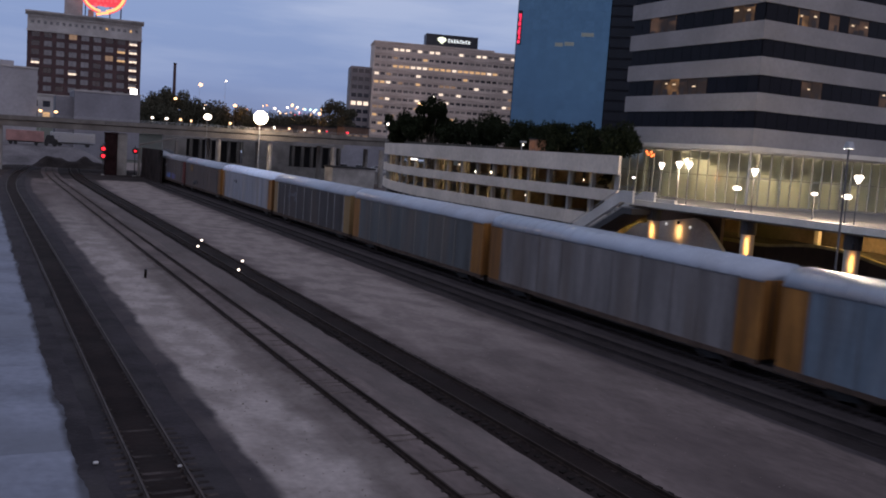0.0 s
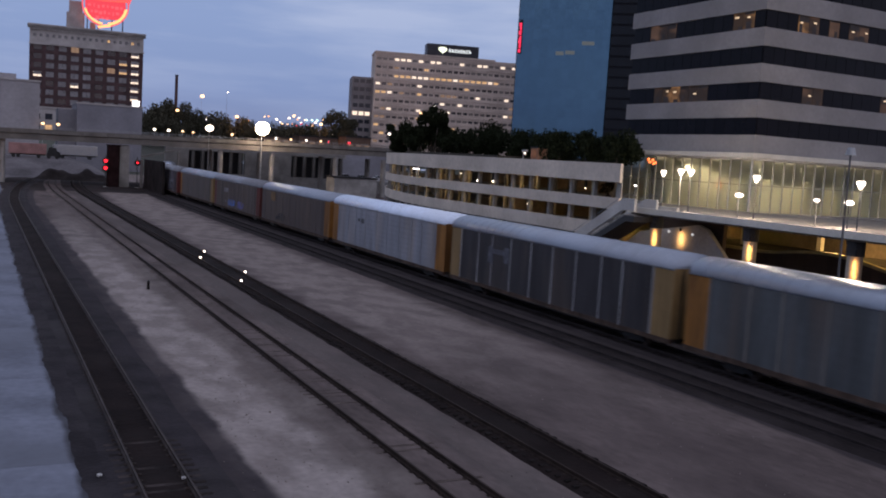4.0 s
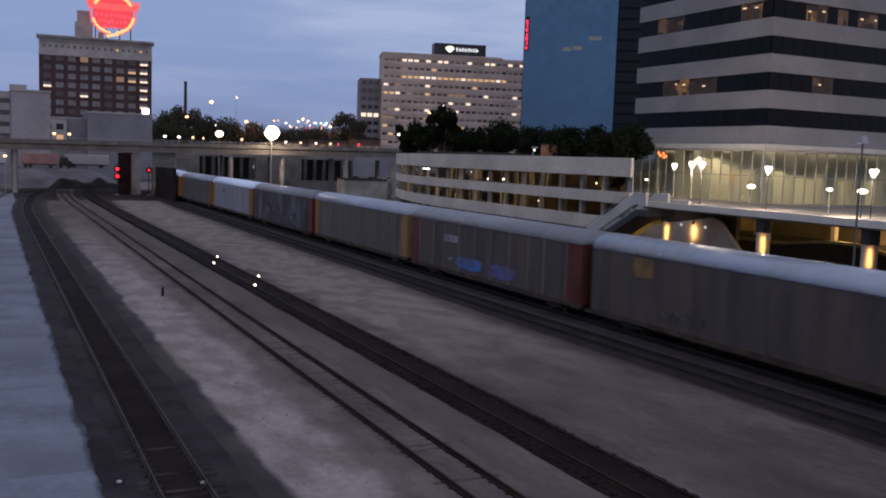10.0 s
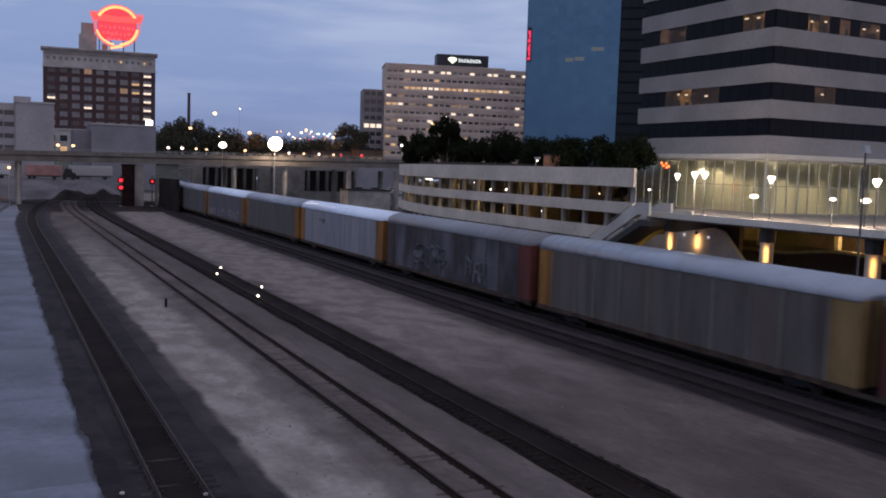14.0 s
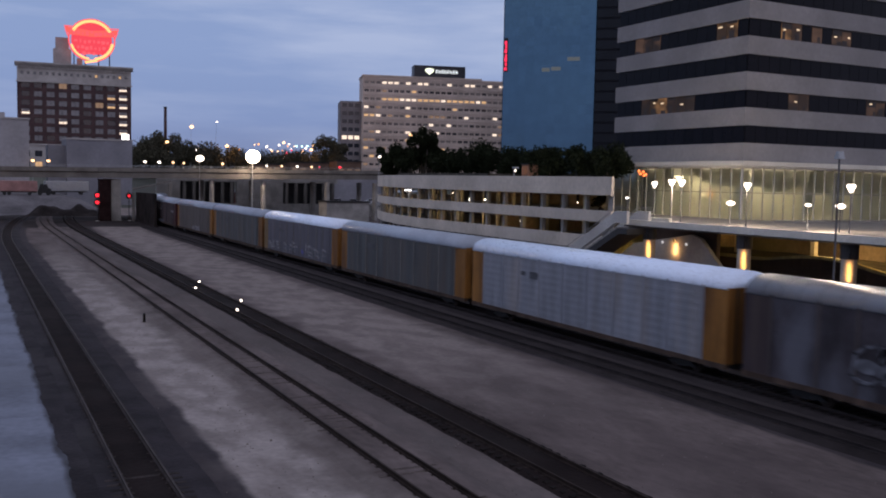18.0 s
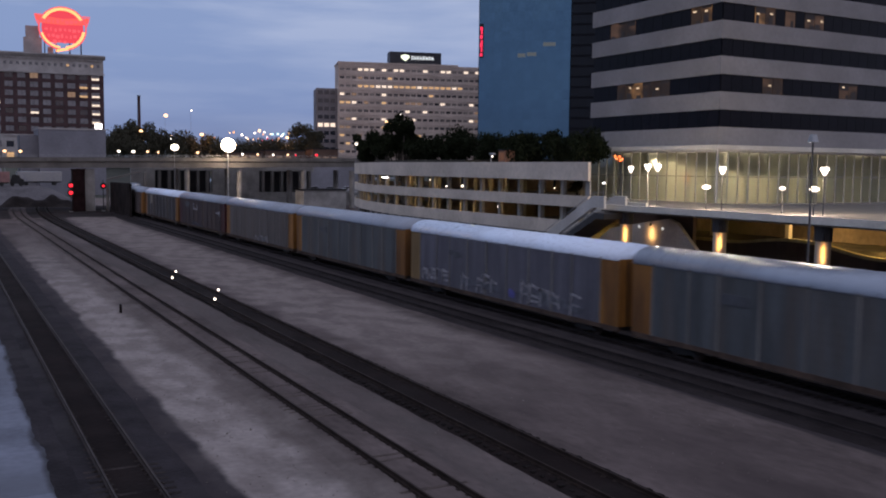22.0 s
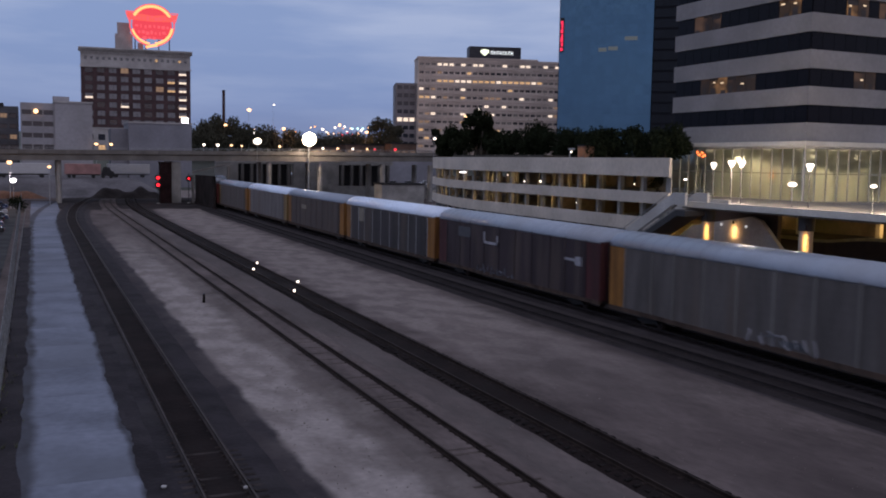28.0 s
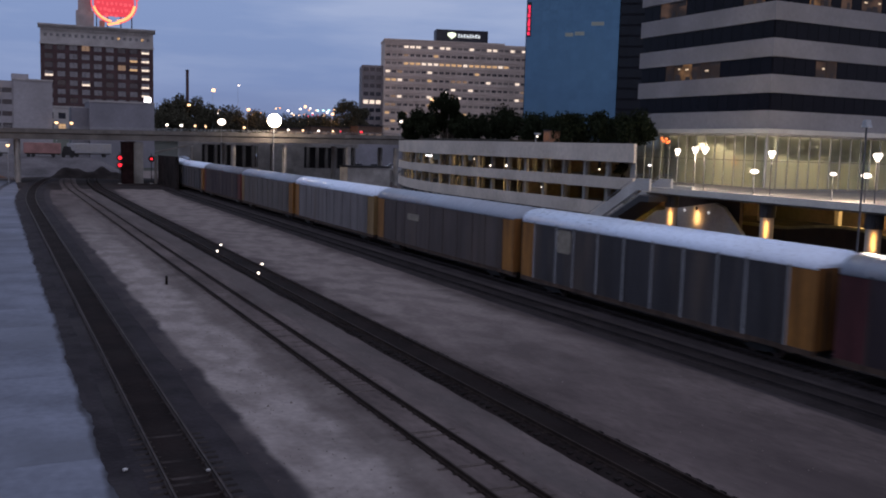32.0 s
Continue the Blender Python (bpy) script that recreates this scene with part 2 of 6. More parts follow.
def add_ground_bands(m, bands):
    """Lighter fine gravel and darker tones in long soft-edged bands along the yard, broken up by noise."""
    n, l = m.node_tree.nodes, m.node_tree.links
    bsdf = n["Principled BSDF"]
    src = bsdf.inputs["Base Color"].links[0].from_socket
    co, sep = n.new("ShaderNodeTexCoord"), n.new("ShaderNodeSeparateXYZ")
    l.new(co.outputs["Object"], sep.inputs[0])

    def noisy(sc, stretch, amp):
        mp, t, mul = n.new("ShaderNodeMapping"), n.new("ShaderNodeTexNoise"), n.new("ShaderNodeMath")
        mp.inputs["Scale"].default_value = stretch
        t.inputs["Scale"].default_value, t.inputs["Detail"].default_value = sc, 6
        l.new(co.outputs["Object"], mp.inputs[0])
        l.new(mp.outputs[0], t.inputs[0])
        mul.operation, mul.inputs[1].default_value, mul.inputs[2].default_value = "MULTIPLY_ADD", amp, -amp / 2
        l.new(t.outputs[0], mul.inputs[0])
        return mul.outputs[0]

    # bands follow the bend of the yard tracks
    bend, sq, mul_b, straight = n.new("ShaderNodeMapRange"), n.new("ShaderNodeMath"), n.new("ShaderNodeMath"), n.new("ShaderNodeMath")
    bend.inputs[1].default_value, bend.inputs[2].default_value, bend.inputs[3].default_value, bend.inputs[4].default_value = 150, 350, 0, 200
    l.new(sep.outputs[1], bend.inputs[0])
    sq.operation, sq.inputs[1].default_value = "POWER", 2
    l.new(bend.outputs[0], sq.inputs[0])
    mul_b.operation, mul_b.inputs[1].default_value = "MULTIPLY", 1 / 1380
    l.new(sq.outputs[0], mul_b.inputs[0])
    straight.operation = "SUBTRACT"
    l.new(sep.outputs[0], straight.inputs[0])
    l.new(mul_b.outputs[0], straight.inputs[1])
    wob = noisy(0.30, (1, 1, 1), 4.0)
    patch = noisy(0.62, (1, 0.55, 1), 4.6)
    for x, half, soft, col, amount, ragged, *reach in bands:
        d, a, r = n.new("ShaderNodeMath"), n.new("ShaderNodeMath"), n.new("ShaderNodeMapRange")
        w = n.new("ShaderNodeMath")
        w.operation = "ADD"
        l.new(straight.outputs[0], w.inputs[0])
        rag = n.new("ShaderNodeMath")
        rag.operation, rag.inputs[1].default_value = "MULTIPLY", ragged
        l.new(wob, rag.inputs[0])
        l.new(rag.outputs[0], w.inputs[1])
        d.operation, d.inputs[1].default_value = "SUBTRACT", x
        l.new(w.outputs[0], d.inputs[0])
        a.operation = "ABSOLUTE"
        l.new(d.outputs[0], a.inputs[0])
        r.interpolation_type = "SMOOTHSTEP"
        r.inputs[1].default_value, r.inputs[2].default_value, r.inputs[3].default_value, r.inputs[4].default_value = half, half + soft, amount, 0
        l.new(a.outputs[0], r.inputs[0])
        mul, sm = n.new("ShaderNodeMix"), n.new("ShaderNodeTexNoise")
        sm.inputs["Scale"].default_value, sm.inputs["Detail"].default_value = 3.0, 8
        l.new(co.outputs["Object"], sm.inputs[0])
        mul.data_type, mul.blend_type = "RGBA", "MULTIPLY"
        mul.inputs[0].default_value, mul.inputs[6].default_value = 0.5, (*col, 1)
        l.new(sm.outputs[0], mul.inputs[7])
        x_ = n.new("ShaderNodeMix")
        x_.data_type = "RGBA"
        brk, am = n.new("ShaderNodeMapRange"), n.new("ShaderNodeMath")
        brk.inputs[1].default_value, brk.inputs[2].default_value, brk.inputs[3].default_value, brk.inputs[4].default_value = -0.4, 0.4, 0.5 if ragged > 0.5 else 0.8, 1
        l.new(patch, brk.inputs[0])
        am.operation = "MULTIPLY"
        l.new(r.outputs[0], am.inputs[0])
        l.new(brk.outputs[0], am.inputs[1])
        if reach:
            run, thin = n.new("ShaderNodeMapRange"), n.new("ShaderNodeMath")
            run.interpolation_type = "SMOOTHSTEP"
            run.inputs[1].default_value, run.inputs[2].default_value, run.inputs[3].default_value, run.inputs[4].default_value = *reach, 0.0, 1.0
            l.new(sep.outputs[1], run.inputs[0])
            thin.operation = "MULTIPLY"
            l.new(am.outputs[0], thin.inputs[0])
            l.new(run.outputs[0], thin.inputs[1])
            l.new(thin.outputs[0], x_.inputs[0])
        else:
            l.new(am.outputs[0], x_.inputs[0])
        l.new(src, x_.inputs[6])
        l.new(mul.outputs[2], x_.inputs[7])
        src = x_.outputs[2]
    l.new(src, bsdf.inputs["Base Color"])


# the last band, at x 40.6, paints the black shade beneath the train
add_ground_bands(M_GRAVEL, [(11.2, 1.6, 0.8, (0.190, 0.160, 0.147), 0.8, 0.6, 190, 100), (9.9, 1.2, 1.1, (0.335, 0.290, 0.272), 0.95, 0.6, 150, 70), (26.0, 3.2, 2.2, (0.262, 0.218, 0.201), 0.9, 1.0, 26, 62), (17.0, 0.5, 1.2, (0.118, 0.102, 0.096), 0.6, 1.0),
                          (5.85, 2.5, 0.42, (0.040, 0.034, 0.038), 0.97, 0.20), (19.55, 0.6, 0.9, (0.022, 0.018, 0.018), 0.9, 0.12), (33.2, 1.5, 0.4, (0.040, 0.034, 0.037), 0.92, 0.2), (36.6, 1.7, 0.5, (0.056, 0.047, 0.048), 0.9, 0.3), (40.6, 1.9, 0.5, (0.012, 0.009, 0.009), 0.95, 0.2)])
add_ground_bands(M_PATH, [(3.4, 0.30, 0.30, (0.042, 0.040, 0.044), 0.9, 0.22), (-0.75, 0.3, 0.45, (0.040, 0.037, 0.040), 0.85, 0.25)])

# ---- ground, paving and tracks ----
bm = bmesh.new()
box(bm, -2500, 2500, -1200, 3500, -1.3, -0.3)
ground = tagged(part("ground", bm, M_GRAVEL), "grey-brown gravel railway yard ground", "ground", kind="structure")

TRACKS = {  # centre line: x beside the camera, where its curve begins, radius of the curve to the right
    "siding": (5.42, 150, 690), "second": (14.35, 190, 690), "third": (19.55, 190, 600),
    "fourth": (33.15, 180, 350), "main": (37.6, 195, 200)}
LEAN = {"fourth": (60, -0.012)}  # a track that runs in at a slight angle up to that point


def along(track, s, side=0.0):
    """The point s metres along a track, side metres to its right, and the heading in degrees."""
    x, s0, r = TRACKS[track]
    if track in LEAN and s < LEAN[track][0]:
        k, slope = LEAN[track]
        return x + side + slope * (s - k), s, -math.degrees(math.atan(slope))
    if s <= s0:
        return x + side, s, 0.0
    a = (s - s0) / r
    return x + r - (r - side) * math.cos(a), s0 + (r - side) * math.sin(a), -math.degrees(a)


def strip(name, track, s0, s1, a, b, z0, z1, material, step=3.0, wobble=0.0, parent=None, shoulder=0.0):
    """A bed laid along a track between two offsets, with ragged edges and sloping shoulders."""
    bm = bmesh.new()
    rows, k = [], int((s1 - s0) / step)
    for i in range(k + 1):
        s = s0 + i * (s1 - s0) / k
        wa = wobble * (noise.noise((s * 0.21, a, 3.1)) + 0.5 * noise.noise((s * 0.9, a, 7.7)) + 0.35 * noise.noise((s * 3.1, a, 2.2)))
        wb = wobble * (noise.noise((s * 0.21, b, 5.3)) + 0.5 * noise.noise((s * 0.9, b, 1.9)))
        pts = ((a + wa - shoulder, z0), (a + wa, z1), (b + wb, z1), (b + wb + shoulder, z0))
        rows.append([bm.verts.new((*along(track, s, o)[:2], z)) for o, z in pts])
    for p, q in zip(rows, rows[1:]):
        for j in range(3):
            bm.faces.new((p[j], p[j + 1], q[j + 1], q[j]))
        bm.faces.new((p[3], p[0], q[0], q[3]))
    bm.faces.new(rows[0])
    bm.faces.new(rows[-1][::-1])
    return part(name, bm, material, parent)


# the concrete service road by the fence, in poured slabs, and its dark verge
road = thing("service_road", pose(0, 0, 0), "pale blue-grey concrete service road beside the tracks", "road", kind="structure")
for i in range(46):
    y0 = -40 + i * 6.0
    w0 = 0.10 * noise.noise((i * 1.7, 2, 0))
    part("slab", bm_box(-0.75 + w0, 3.3 + 0.006 * max(y0, 0), y0, y0 + 5.985, -0.6, -0.2), M_PATH, road)
verge = strip("dirt_verge", "siding", -40, 236, 3.12 - 5.42, 4.0 - 5.42, -0.32, -0.19, M_SHOULDER, 0.35, 0.24)
tagged(verge, "dark dirt verge with a ragged edge along the paving", "verge", kind="structure")
verge2 = strip("dirt_verge", "siding", 10, 150, -1.55 - 5.42, -0.62 - 5.42, -0.32, -0.186, M_SHOULDER, 0.35, 0.26)
tagged(verge2, "dark weedy dirt verge between fence and paving", "verge", kind="structure")

RAIL_SHAPE = [(-0.075, -0.17), (0.075, -0.17), (0.07, -0.155), (0.012, -0.14), (0.012, -0.045), (0.037, -0.035), (0.037, -0.004), (0.03, 0.0), (-0.03, 0.0), (-0.037, -0.004), (-0.037, -0.035), (-0.012, -0.045), (-0.012, -0.14), (-0.07, -0.155)]


def rail(track, side, s0, s1, material, parent, label):
    bm = bmesh.new()
    s0c = min(TRACKS[track][1], s1)
    ss = ([s0, LEAN[track][0]] if track in LEAN else [s0]) + [s0c] + [s0c + (i + 1) * 6.0 for i in range(int(max(0, s1 - s0c) / 6))]
    rows = []
    for s in ss:
        rows.append([bm.verts.new((*along(track, s, side + a)[:2], b)) for a, b in RAIL_SHAPE])
    k = len(RAIL_SHAPE)
    for p, q in zip(rows, rows[1:]):
        for j in range(k):
            bm.faces.new((p[j], p[(j + 1) % k], q[(j + 1) % k], q[j]))
    return part("rail", bm, material, parent, label)


tie_bm = bmesh.new()
box(tie_bm, -1.28, 1.28, -0.115, 0.115, -0.33, -0.165)
bmesh.ops.bevel(tie_bm, geom=tie_bm.edges[:], offset=0.015, segments=1, affect="EDGES")
TIE = mesh_of("tie", tie_bm, M_TIE)
M_TIEPALE = mat("dusty_tie", (0.090, 0.070, 0.063), 0.9, 0, 1.2, 0.4, 0.7, stretch=(1, 6, 6), spec=0.06)
M_TIEWORN = mat("worn_tie", (0.045, 0.036, 0.034), 0.9, 0, 0.7, 0.6, 0.8, stretch=(1, 1, 6), stain=(0.013, 0.010, 0.009), stain_amt=0.9, spec=0.06)
plate_bm = bmesh.new()
for o in (-0.7535, 0.7535):
    box(plate_bm, o - 0.19, o + 0.19, -0.09, 0.09, -0.155, -0.142)
    for dx in (-0.11, 0.11):
        box(plate_bm, o + dx - 0.02, o + dx + 0.02, -0.03, 0.03, -0.15, -0.118)
PLATE = mesh_of("tie_plate", plate_bm, M_RUSTRAIL)


def railway(track, s1, a, b, bed, rail_mat, label, ties=(22, 95), tie_mat=None, s0=-60, oily=True, sink=0.0):
    t = thing("railway_track", pose(0, 0, 0), label, "railway track", "tracks of the yard", "structure")
    if bed:
        strip("ballast_bed", track, s0, s1, a, b, -0.32, -0.185, bed, 0.7, 0.13, t, 0.5)
    if oily:
        strip("oily_strip", track, s0, s1, -0.82, 0.82, -0.3, -0.174, M_BED, 1.5, 0.10, t)
    elif oily is False:
        for sd in (-0.7535, 0.7535):
            strip("oily_strip", track, s0, s1, sd - 0.115, sd + 0.115, -0.3, -0.174, M_BED, 0.7, 0.08, t)
    for sd in (-0.7535, 0.7535):
        rail(track, sd, s0, s1, rail_mat, t, "steel rail")
    rng = random.Random(len(label))
    k = 0
    s = ties[0]
    while s < ties[1]:
        x, y, h = along(track, s)
        worn = track == "siding" and s < 34
        ob = again("tie", TIE, t, x + rng.uniform(-0.05, 0.05), y, rng.uniform(-0.02, 0.004) - (0.0 if worn else sink), h + rng.uniform(-1, 1), M_TIEWORN if worn else tie_mat)
        again("tie_plate", PLATE, ob)
        s += 0.56 * 1.0
    bm = bmesh.new()
    near = -0.012 if track == "siding" else sink
    for lo, hi, low in ((s0, ties[0] - 0.5, near), (ties[1], s1, sink)):
        s = lo
        while s < hi:
            x, y, h = along(track, s)
            box(bm, -1.28, 1.28, -0.115, 0.115, -0.33, -0.168 - low, pose(x, y, 0, 0, 0, h))
            s += 0.56
    rest = part("ties", bm, tie_mat or (M_TIEWORN if track == "siding" else M_TIE), t)
    rest["kind"] = "stuff"
    return t


M_DUSTRAIL = mat("dust_caked_rail", (0.030, 0.025, 0.025), 0.85, 0, 1.5, 0.2, 0.1, spec=0.06)
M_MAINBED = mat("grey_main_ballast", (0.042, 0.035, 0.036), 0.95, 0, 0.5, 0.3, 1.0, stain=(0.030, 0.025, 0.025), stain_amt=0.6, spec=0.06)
railway("siding", 250, -1.55, 1.7, M_SHOULDER, M_RAIL, "lightly used siding on dark oily ballast with wooden ties", (24, 96), sink=0.027)
railway("second", 250, -1.5, 1.6, M_GRAVEL, M_RUSTRAIL, "rusty track half buried in dusty ballast", (24, 96), M_TIEPALE, oily=False, sink=0.016)
railway("third", 250, -1.0, 1.0, M_BED, M_RUSTRAIL, "dark oily track with wooden ties", (24, 96), sink=0.02)
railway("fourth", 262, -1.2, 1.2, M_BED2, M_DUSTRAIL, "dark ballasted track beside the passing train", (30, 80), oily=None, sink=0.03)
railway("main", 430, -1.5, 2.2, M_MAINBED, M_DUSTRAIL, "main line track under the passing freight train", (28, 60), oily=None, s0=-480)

# small lamps at the points on the third track
for x, y in ((18.8, 86.95), (20.26, 92.08), (18.73, 71.66), (20.41, 76.92)):
    t = thing("switch_lamp", pose(x, y, 0), "small bright white lamp on the rail of the yard track", "track lamp", "rail lamps")
    part("lamp_body", bm_box(-0.09, 0.09, -0.09, 0.09, 0.0, 0.10), M_DARK, t)
    bm = bmesh.new()
    ball(bm, (0, -0.04, 0.14), 0.10, 1.0, 3)
    part("lens", bm, G_WHITE, t, "glowing white lens", True)

# loose stones and clods lying about the yard
rngs = random.Random(5)
bm = bmesh.new()
for i in range(1500):
    y = 22 + 110 * rngs.random() ** 1.6
    x = rngs.choice((rngs.gauss(10.3, 1.5), rngs.uniform(8.8, 13.0), rngs.uniform(15.6, 18.0), rngs.uniform(21.2, 30.0), rngs.gauss(3.2, 0.5)))
    r = rngs.uniform(0.016, 0.04) * (1.6 if rngs.random() < 0.03 else 1)
    q = Euler((rngs.uniform(0, 3), rngs.uniform(0, 3), rngs.uniform(0, 6))).to_matrix()
    vs = [bm.verts.new(Vector((x, y, -0.285)) + q @ Vector(v) * r * rngs.uniform(0.7, 1.3)) for v in ((1, 0, 0), (-1, 0, 0), (0, 1, 0), (0, -1, 0), (0, 0, 0.7), (0, 0, -0.7))]
    for a, b, d in ((0, 2, 4), (2, 1, 4), (1, 3, 4), (3, 0, 4), (2, 0, 5), (1, 2, 5), (3, 1, 5), (0, 3, 5)):
        bm.faces.new((vs[a], vs[b], vs[d]))
M_STONES = mat("loose_stone", (0.13, 0.11, 0.10), 0.95, 0, 3, 0.3, 0.3, spec=0.06)
sn, sl = M_STONES.node_tree.nodes, M_STONES.node_tree.links
s_geo, s_ramp = sn.new("ShaderNodeNewGeometry"), sn.new("ShaderNodeValToRGB")
s_ramp.color_ramp.elements[0].color, s_ramp.color_ramp.elements[1].color = (0.085, 0.068, 0.063, 1), (0.20, 0.17, 0.155, 1)
sl.new(s_geo.outputs["Random Per Island"], s_ramp.inputs[0])
sl.new(s_ramp.outputs[0], sn["Principled BSDF"].inputs["Base Color"])
tagged(part("loose_stones", bm, M_STONES), "loose dark and pale stones scattered over the yard", "stones", kind="stuff")

# a short marker post in the pale gravel
for x, y in ((11.49, 70.43),):
    t = thing("marker_post", pose(x, y, -0.3), "short dark marker post in pale gravel", "post")
    bm = bmesh.new()
    tube(bm, (0, 0, 0), (0, 0, 0.6), 0.1, 0.09)
    part("shaft", bm, M_TIE, t)
    bm = bmesh.new()
    tube(bm, (0, 0, 0.6), (0, 0, 0.68), 0.12, 0.05)
    part("cap", bm, M_DARK, t)

# ---- fence and car park to the left ----
fence = thing("chain_fence", pose(0, 0, 0), "galvanised chain link fence with posts along the car park", "fence", kind="structure")
wire_bm = bmesh.new()
M_FENCE = mat("dull_galvanised_fence", (0.15, 0.155, 0.16), 0.7, 0.2, 2, 0.2, 0.05)
for i in range(70):
    y = 20 + i * 3.0
    x = -1.5 - 0.006 * (y - 30)
    bm = bmesh.new()
    tube(bm, (x, y, -0.3), (x, y, 2.1), 0.045, 0.045, 6)
    part("post", bm, M_FENCE, fence)
for z in (0.0, 0.7, 1.4, 2.08):
    tube(wire_bm, (-1.44, 20, z), (-1.5 - 0.006 * 197, 227, z), 0.014, 0.014, 5)
part("rail", wire_bm, M_FENCE, fence)
bm = bmesh.new()
box(bm, -1.75, -1.58, 15, 226, -0.6, -0.14)
kerb = tagged(part("retaining_kerb", bm, mat("grimy_concrete", (0.065, 0.062, 0.062), 0.9, 0, 0.4, 0.3, 0.3)), "low dark stained concrete retaining kerb under the fence", "kerb", kind="structure")
bm = bmesh.new()
box(bm, -60, -2.9, 46, 226, -0.5, -0.24)
lot = tagged(part("parking_lot", bm, M_ASPH), "dark asphalt car park beyond the fence", "parking lot", kind="structure")
bm = bmesh.new()
rngw = random.Random(4)
for i in range(900):
    y, x = 20 + 34 * rngw.random(), 0
    x = -2.6 + rngw.gauss(0, 0.7)
    h = rngw.uniform(0.1, 0.4)
    for k in range(3):
        a = rngw.uniform(0, 6.28)
        d = Vector((math.cos(a), math.sin(a), 0)) * 0.05
        tip = Vector((x + rngw.uniform(-0.2, 0.2), y + rngw.uniform(-0.2, 0.2), -0.3 + h))
        bm.faces.new([bm.verts.new(Vector((x, y, -0.32)) + d), bm.verts.new(Vector((x, y, -0.32)) - d), bm.verts.new(tip)])
weeds = tagged(part("weeds", bm, mat("dry_weeds", (0.07, 0.075, 0.035), 0.9, 0, 2, 0.4, 0)), "dry weeds along the fence", "weeds", kind="stuff")

M_TYRE = mat("tyre_rubber", (0.02, 0.02, 0.02), 0.85, 0, 4, 0.2, 0.2)
M_CARGLASS = glass("car_glass", (0.02, 0.022, 0.026))
CAR_SIDE = [(-2.2, 0.25), (2.15, 0.25), (2.2, 0.62), (1.95, 0.82), (1.1, 0.92), (-1.7, 0.95), (-2.15, 0.9), (-2.25, 0.6)]
CABIN = [(0.95, 0.92), (0.35, 1.42), (-1.05, 1.44), (-1.75, 0.95)]


def parked_car(x, y, rz, paint, label):
    t = thing("parked_car", pose(x, y, -0.24, 0, 0, rz), label, "car", "cars in the car park")
    bm = bmesh.new()
    prism(bm, CAR_SIDE, -0.88, 0.88, "x")
    bmesh.ops.bevel(bm, geom=bm.edges[:], offset=0.07, segments=2, affect="EDGES")
    part("body", bm, paint, t)
    bm = bmesh.new()
    prism(bm, CABIN, -0.76, 0.76, "x")
    part("cabin_glass", bm, M_CARGLASS, t, "dark car glass")
    bm = bmesh.new()
    prism(bm, [(0.42, 1.40), (0.3, 1.47), (-1.0, 1.49), (-1.15, 1.42)], -0.72, 0.72, "x")
    part("roof", bm, paint, t)
    for wx in (-0.82, 0.82):
        for wy in (-1.35, 1.35):
            bm = bmesh.new()
            tube(bm, (wx - 0.11, wy, 0.32), (wx + 0.11, wy, 0.32), 0.32, 0.32, 14)
            w = part("wheel", bm, M_TYRE, t)
            bm = bmesh.new()
            tube(bm, (wx - 0.12, wy, 0.32), (wx + 0.12, wy, 0.32), 0.19, 0.19, 10)
            part("rim", bm, M_GALV, w)
    for wx in (-0.6, 0.6):
        bm = bmesh.new()
        box(bm, wx - 0.18, wx + 0.18, -2.27, -2.2, 0.62, 0.75)
        part("tail_light", bm, mat("tail_lens", (0.25, 0.01, 0.01), 0.3, 0, 3, 0.1, 0), t)
    return t


PAINTS = [mat("car_white", (0.42, 0.42, 0.43), 0.3, 0, 2, 0.06, 0), mat("car_silver", (0.35, 0.36, 0.38), 0.3, 0.5, 2, 0.06, 0), mat("car_black", (0.02, 0.02, 0.022), 0.25, 0, 2, 0.1, 0), mat("car_blue", (0.03, 0.05, 0.11), 0.3, 0.2, 2, 0.1, 0)]
WORDS = ["white", "silver", "black", "dark blue"]
MODELS = {}
rngp = random.Random(12)
row = [(-5.2 - 0.010 * (y - 52) + rngp.uniform(-0.9, 0.2), y, 90 + rngp.uniform(-3, 3)) for y in [54 + 2.85 * i for i in range(54)] if rngp.random() < 0.5]
row += [(-17.0, 110 + 2.85 * i, 90) for i in range(30) if i % 4 != 1]
for x, y, turn in row:
    k = rngp.choice((0, 1, 2, 2, 2, 3, 3, 3))
    if k not in MODELS:
        MODELS[k] = parked_car(x, y, turn, PAINTS[k], WORDS[k] + " parked car in the fenced car park")
    else:
        copy_thing(MODELS[k], pose(x, y, -0.24, 0, 0, turn))

# ---- road bridge over the yard ----
bridge = thing("road_bridge", pose(0, 228, 0, 0, math.degrees(math.atan(-0.0125)), 0), "grey concrete road bridge with a deep parapet over the tracks", "bridge", kind="structure")
prof = [(0, 9.35), (0, 10.6), (-0.25, 10.75), (-0.25, 11.75), (0.12, 11.75), (0.12, 11.2), (15, 11.2), (15, 11.75), (15.4, 11.75), (15.4, 9.35), (14.2, 9.35), (14.0, 10.2), (1.2, 10.2), (1.0, 9.35)]
bm = bmesh.new()
prism(bm, prof, -140, 105, "x")
part("deck", bm, M_BRIDGE, bridge)
for i in range(49):
    x = -138 + i * 5.0
    part("parapet_panel", bm_box(x + 0.06, x + 4.94, -0.36, -0.26, 10.85, 11.65), M_BRIDGE, bridge)
bm = bmesh.new()
for z in (12.05, 12.3):
    tube(bm, (-140, 0, z), (105, 0, z), 0.035, 0.035, 6)
part("handrail", bm, M_GALV, bridge)
for i in range(62):
    part("rail_post", bm_box(-139 + i * 4, -138.93 + i * 4, -0.04, 0.04, 11.75, 12.32), M_GALV, bridge)
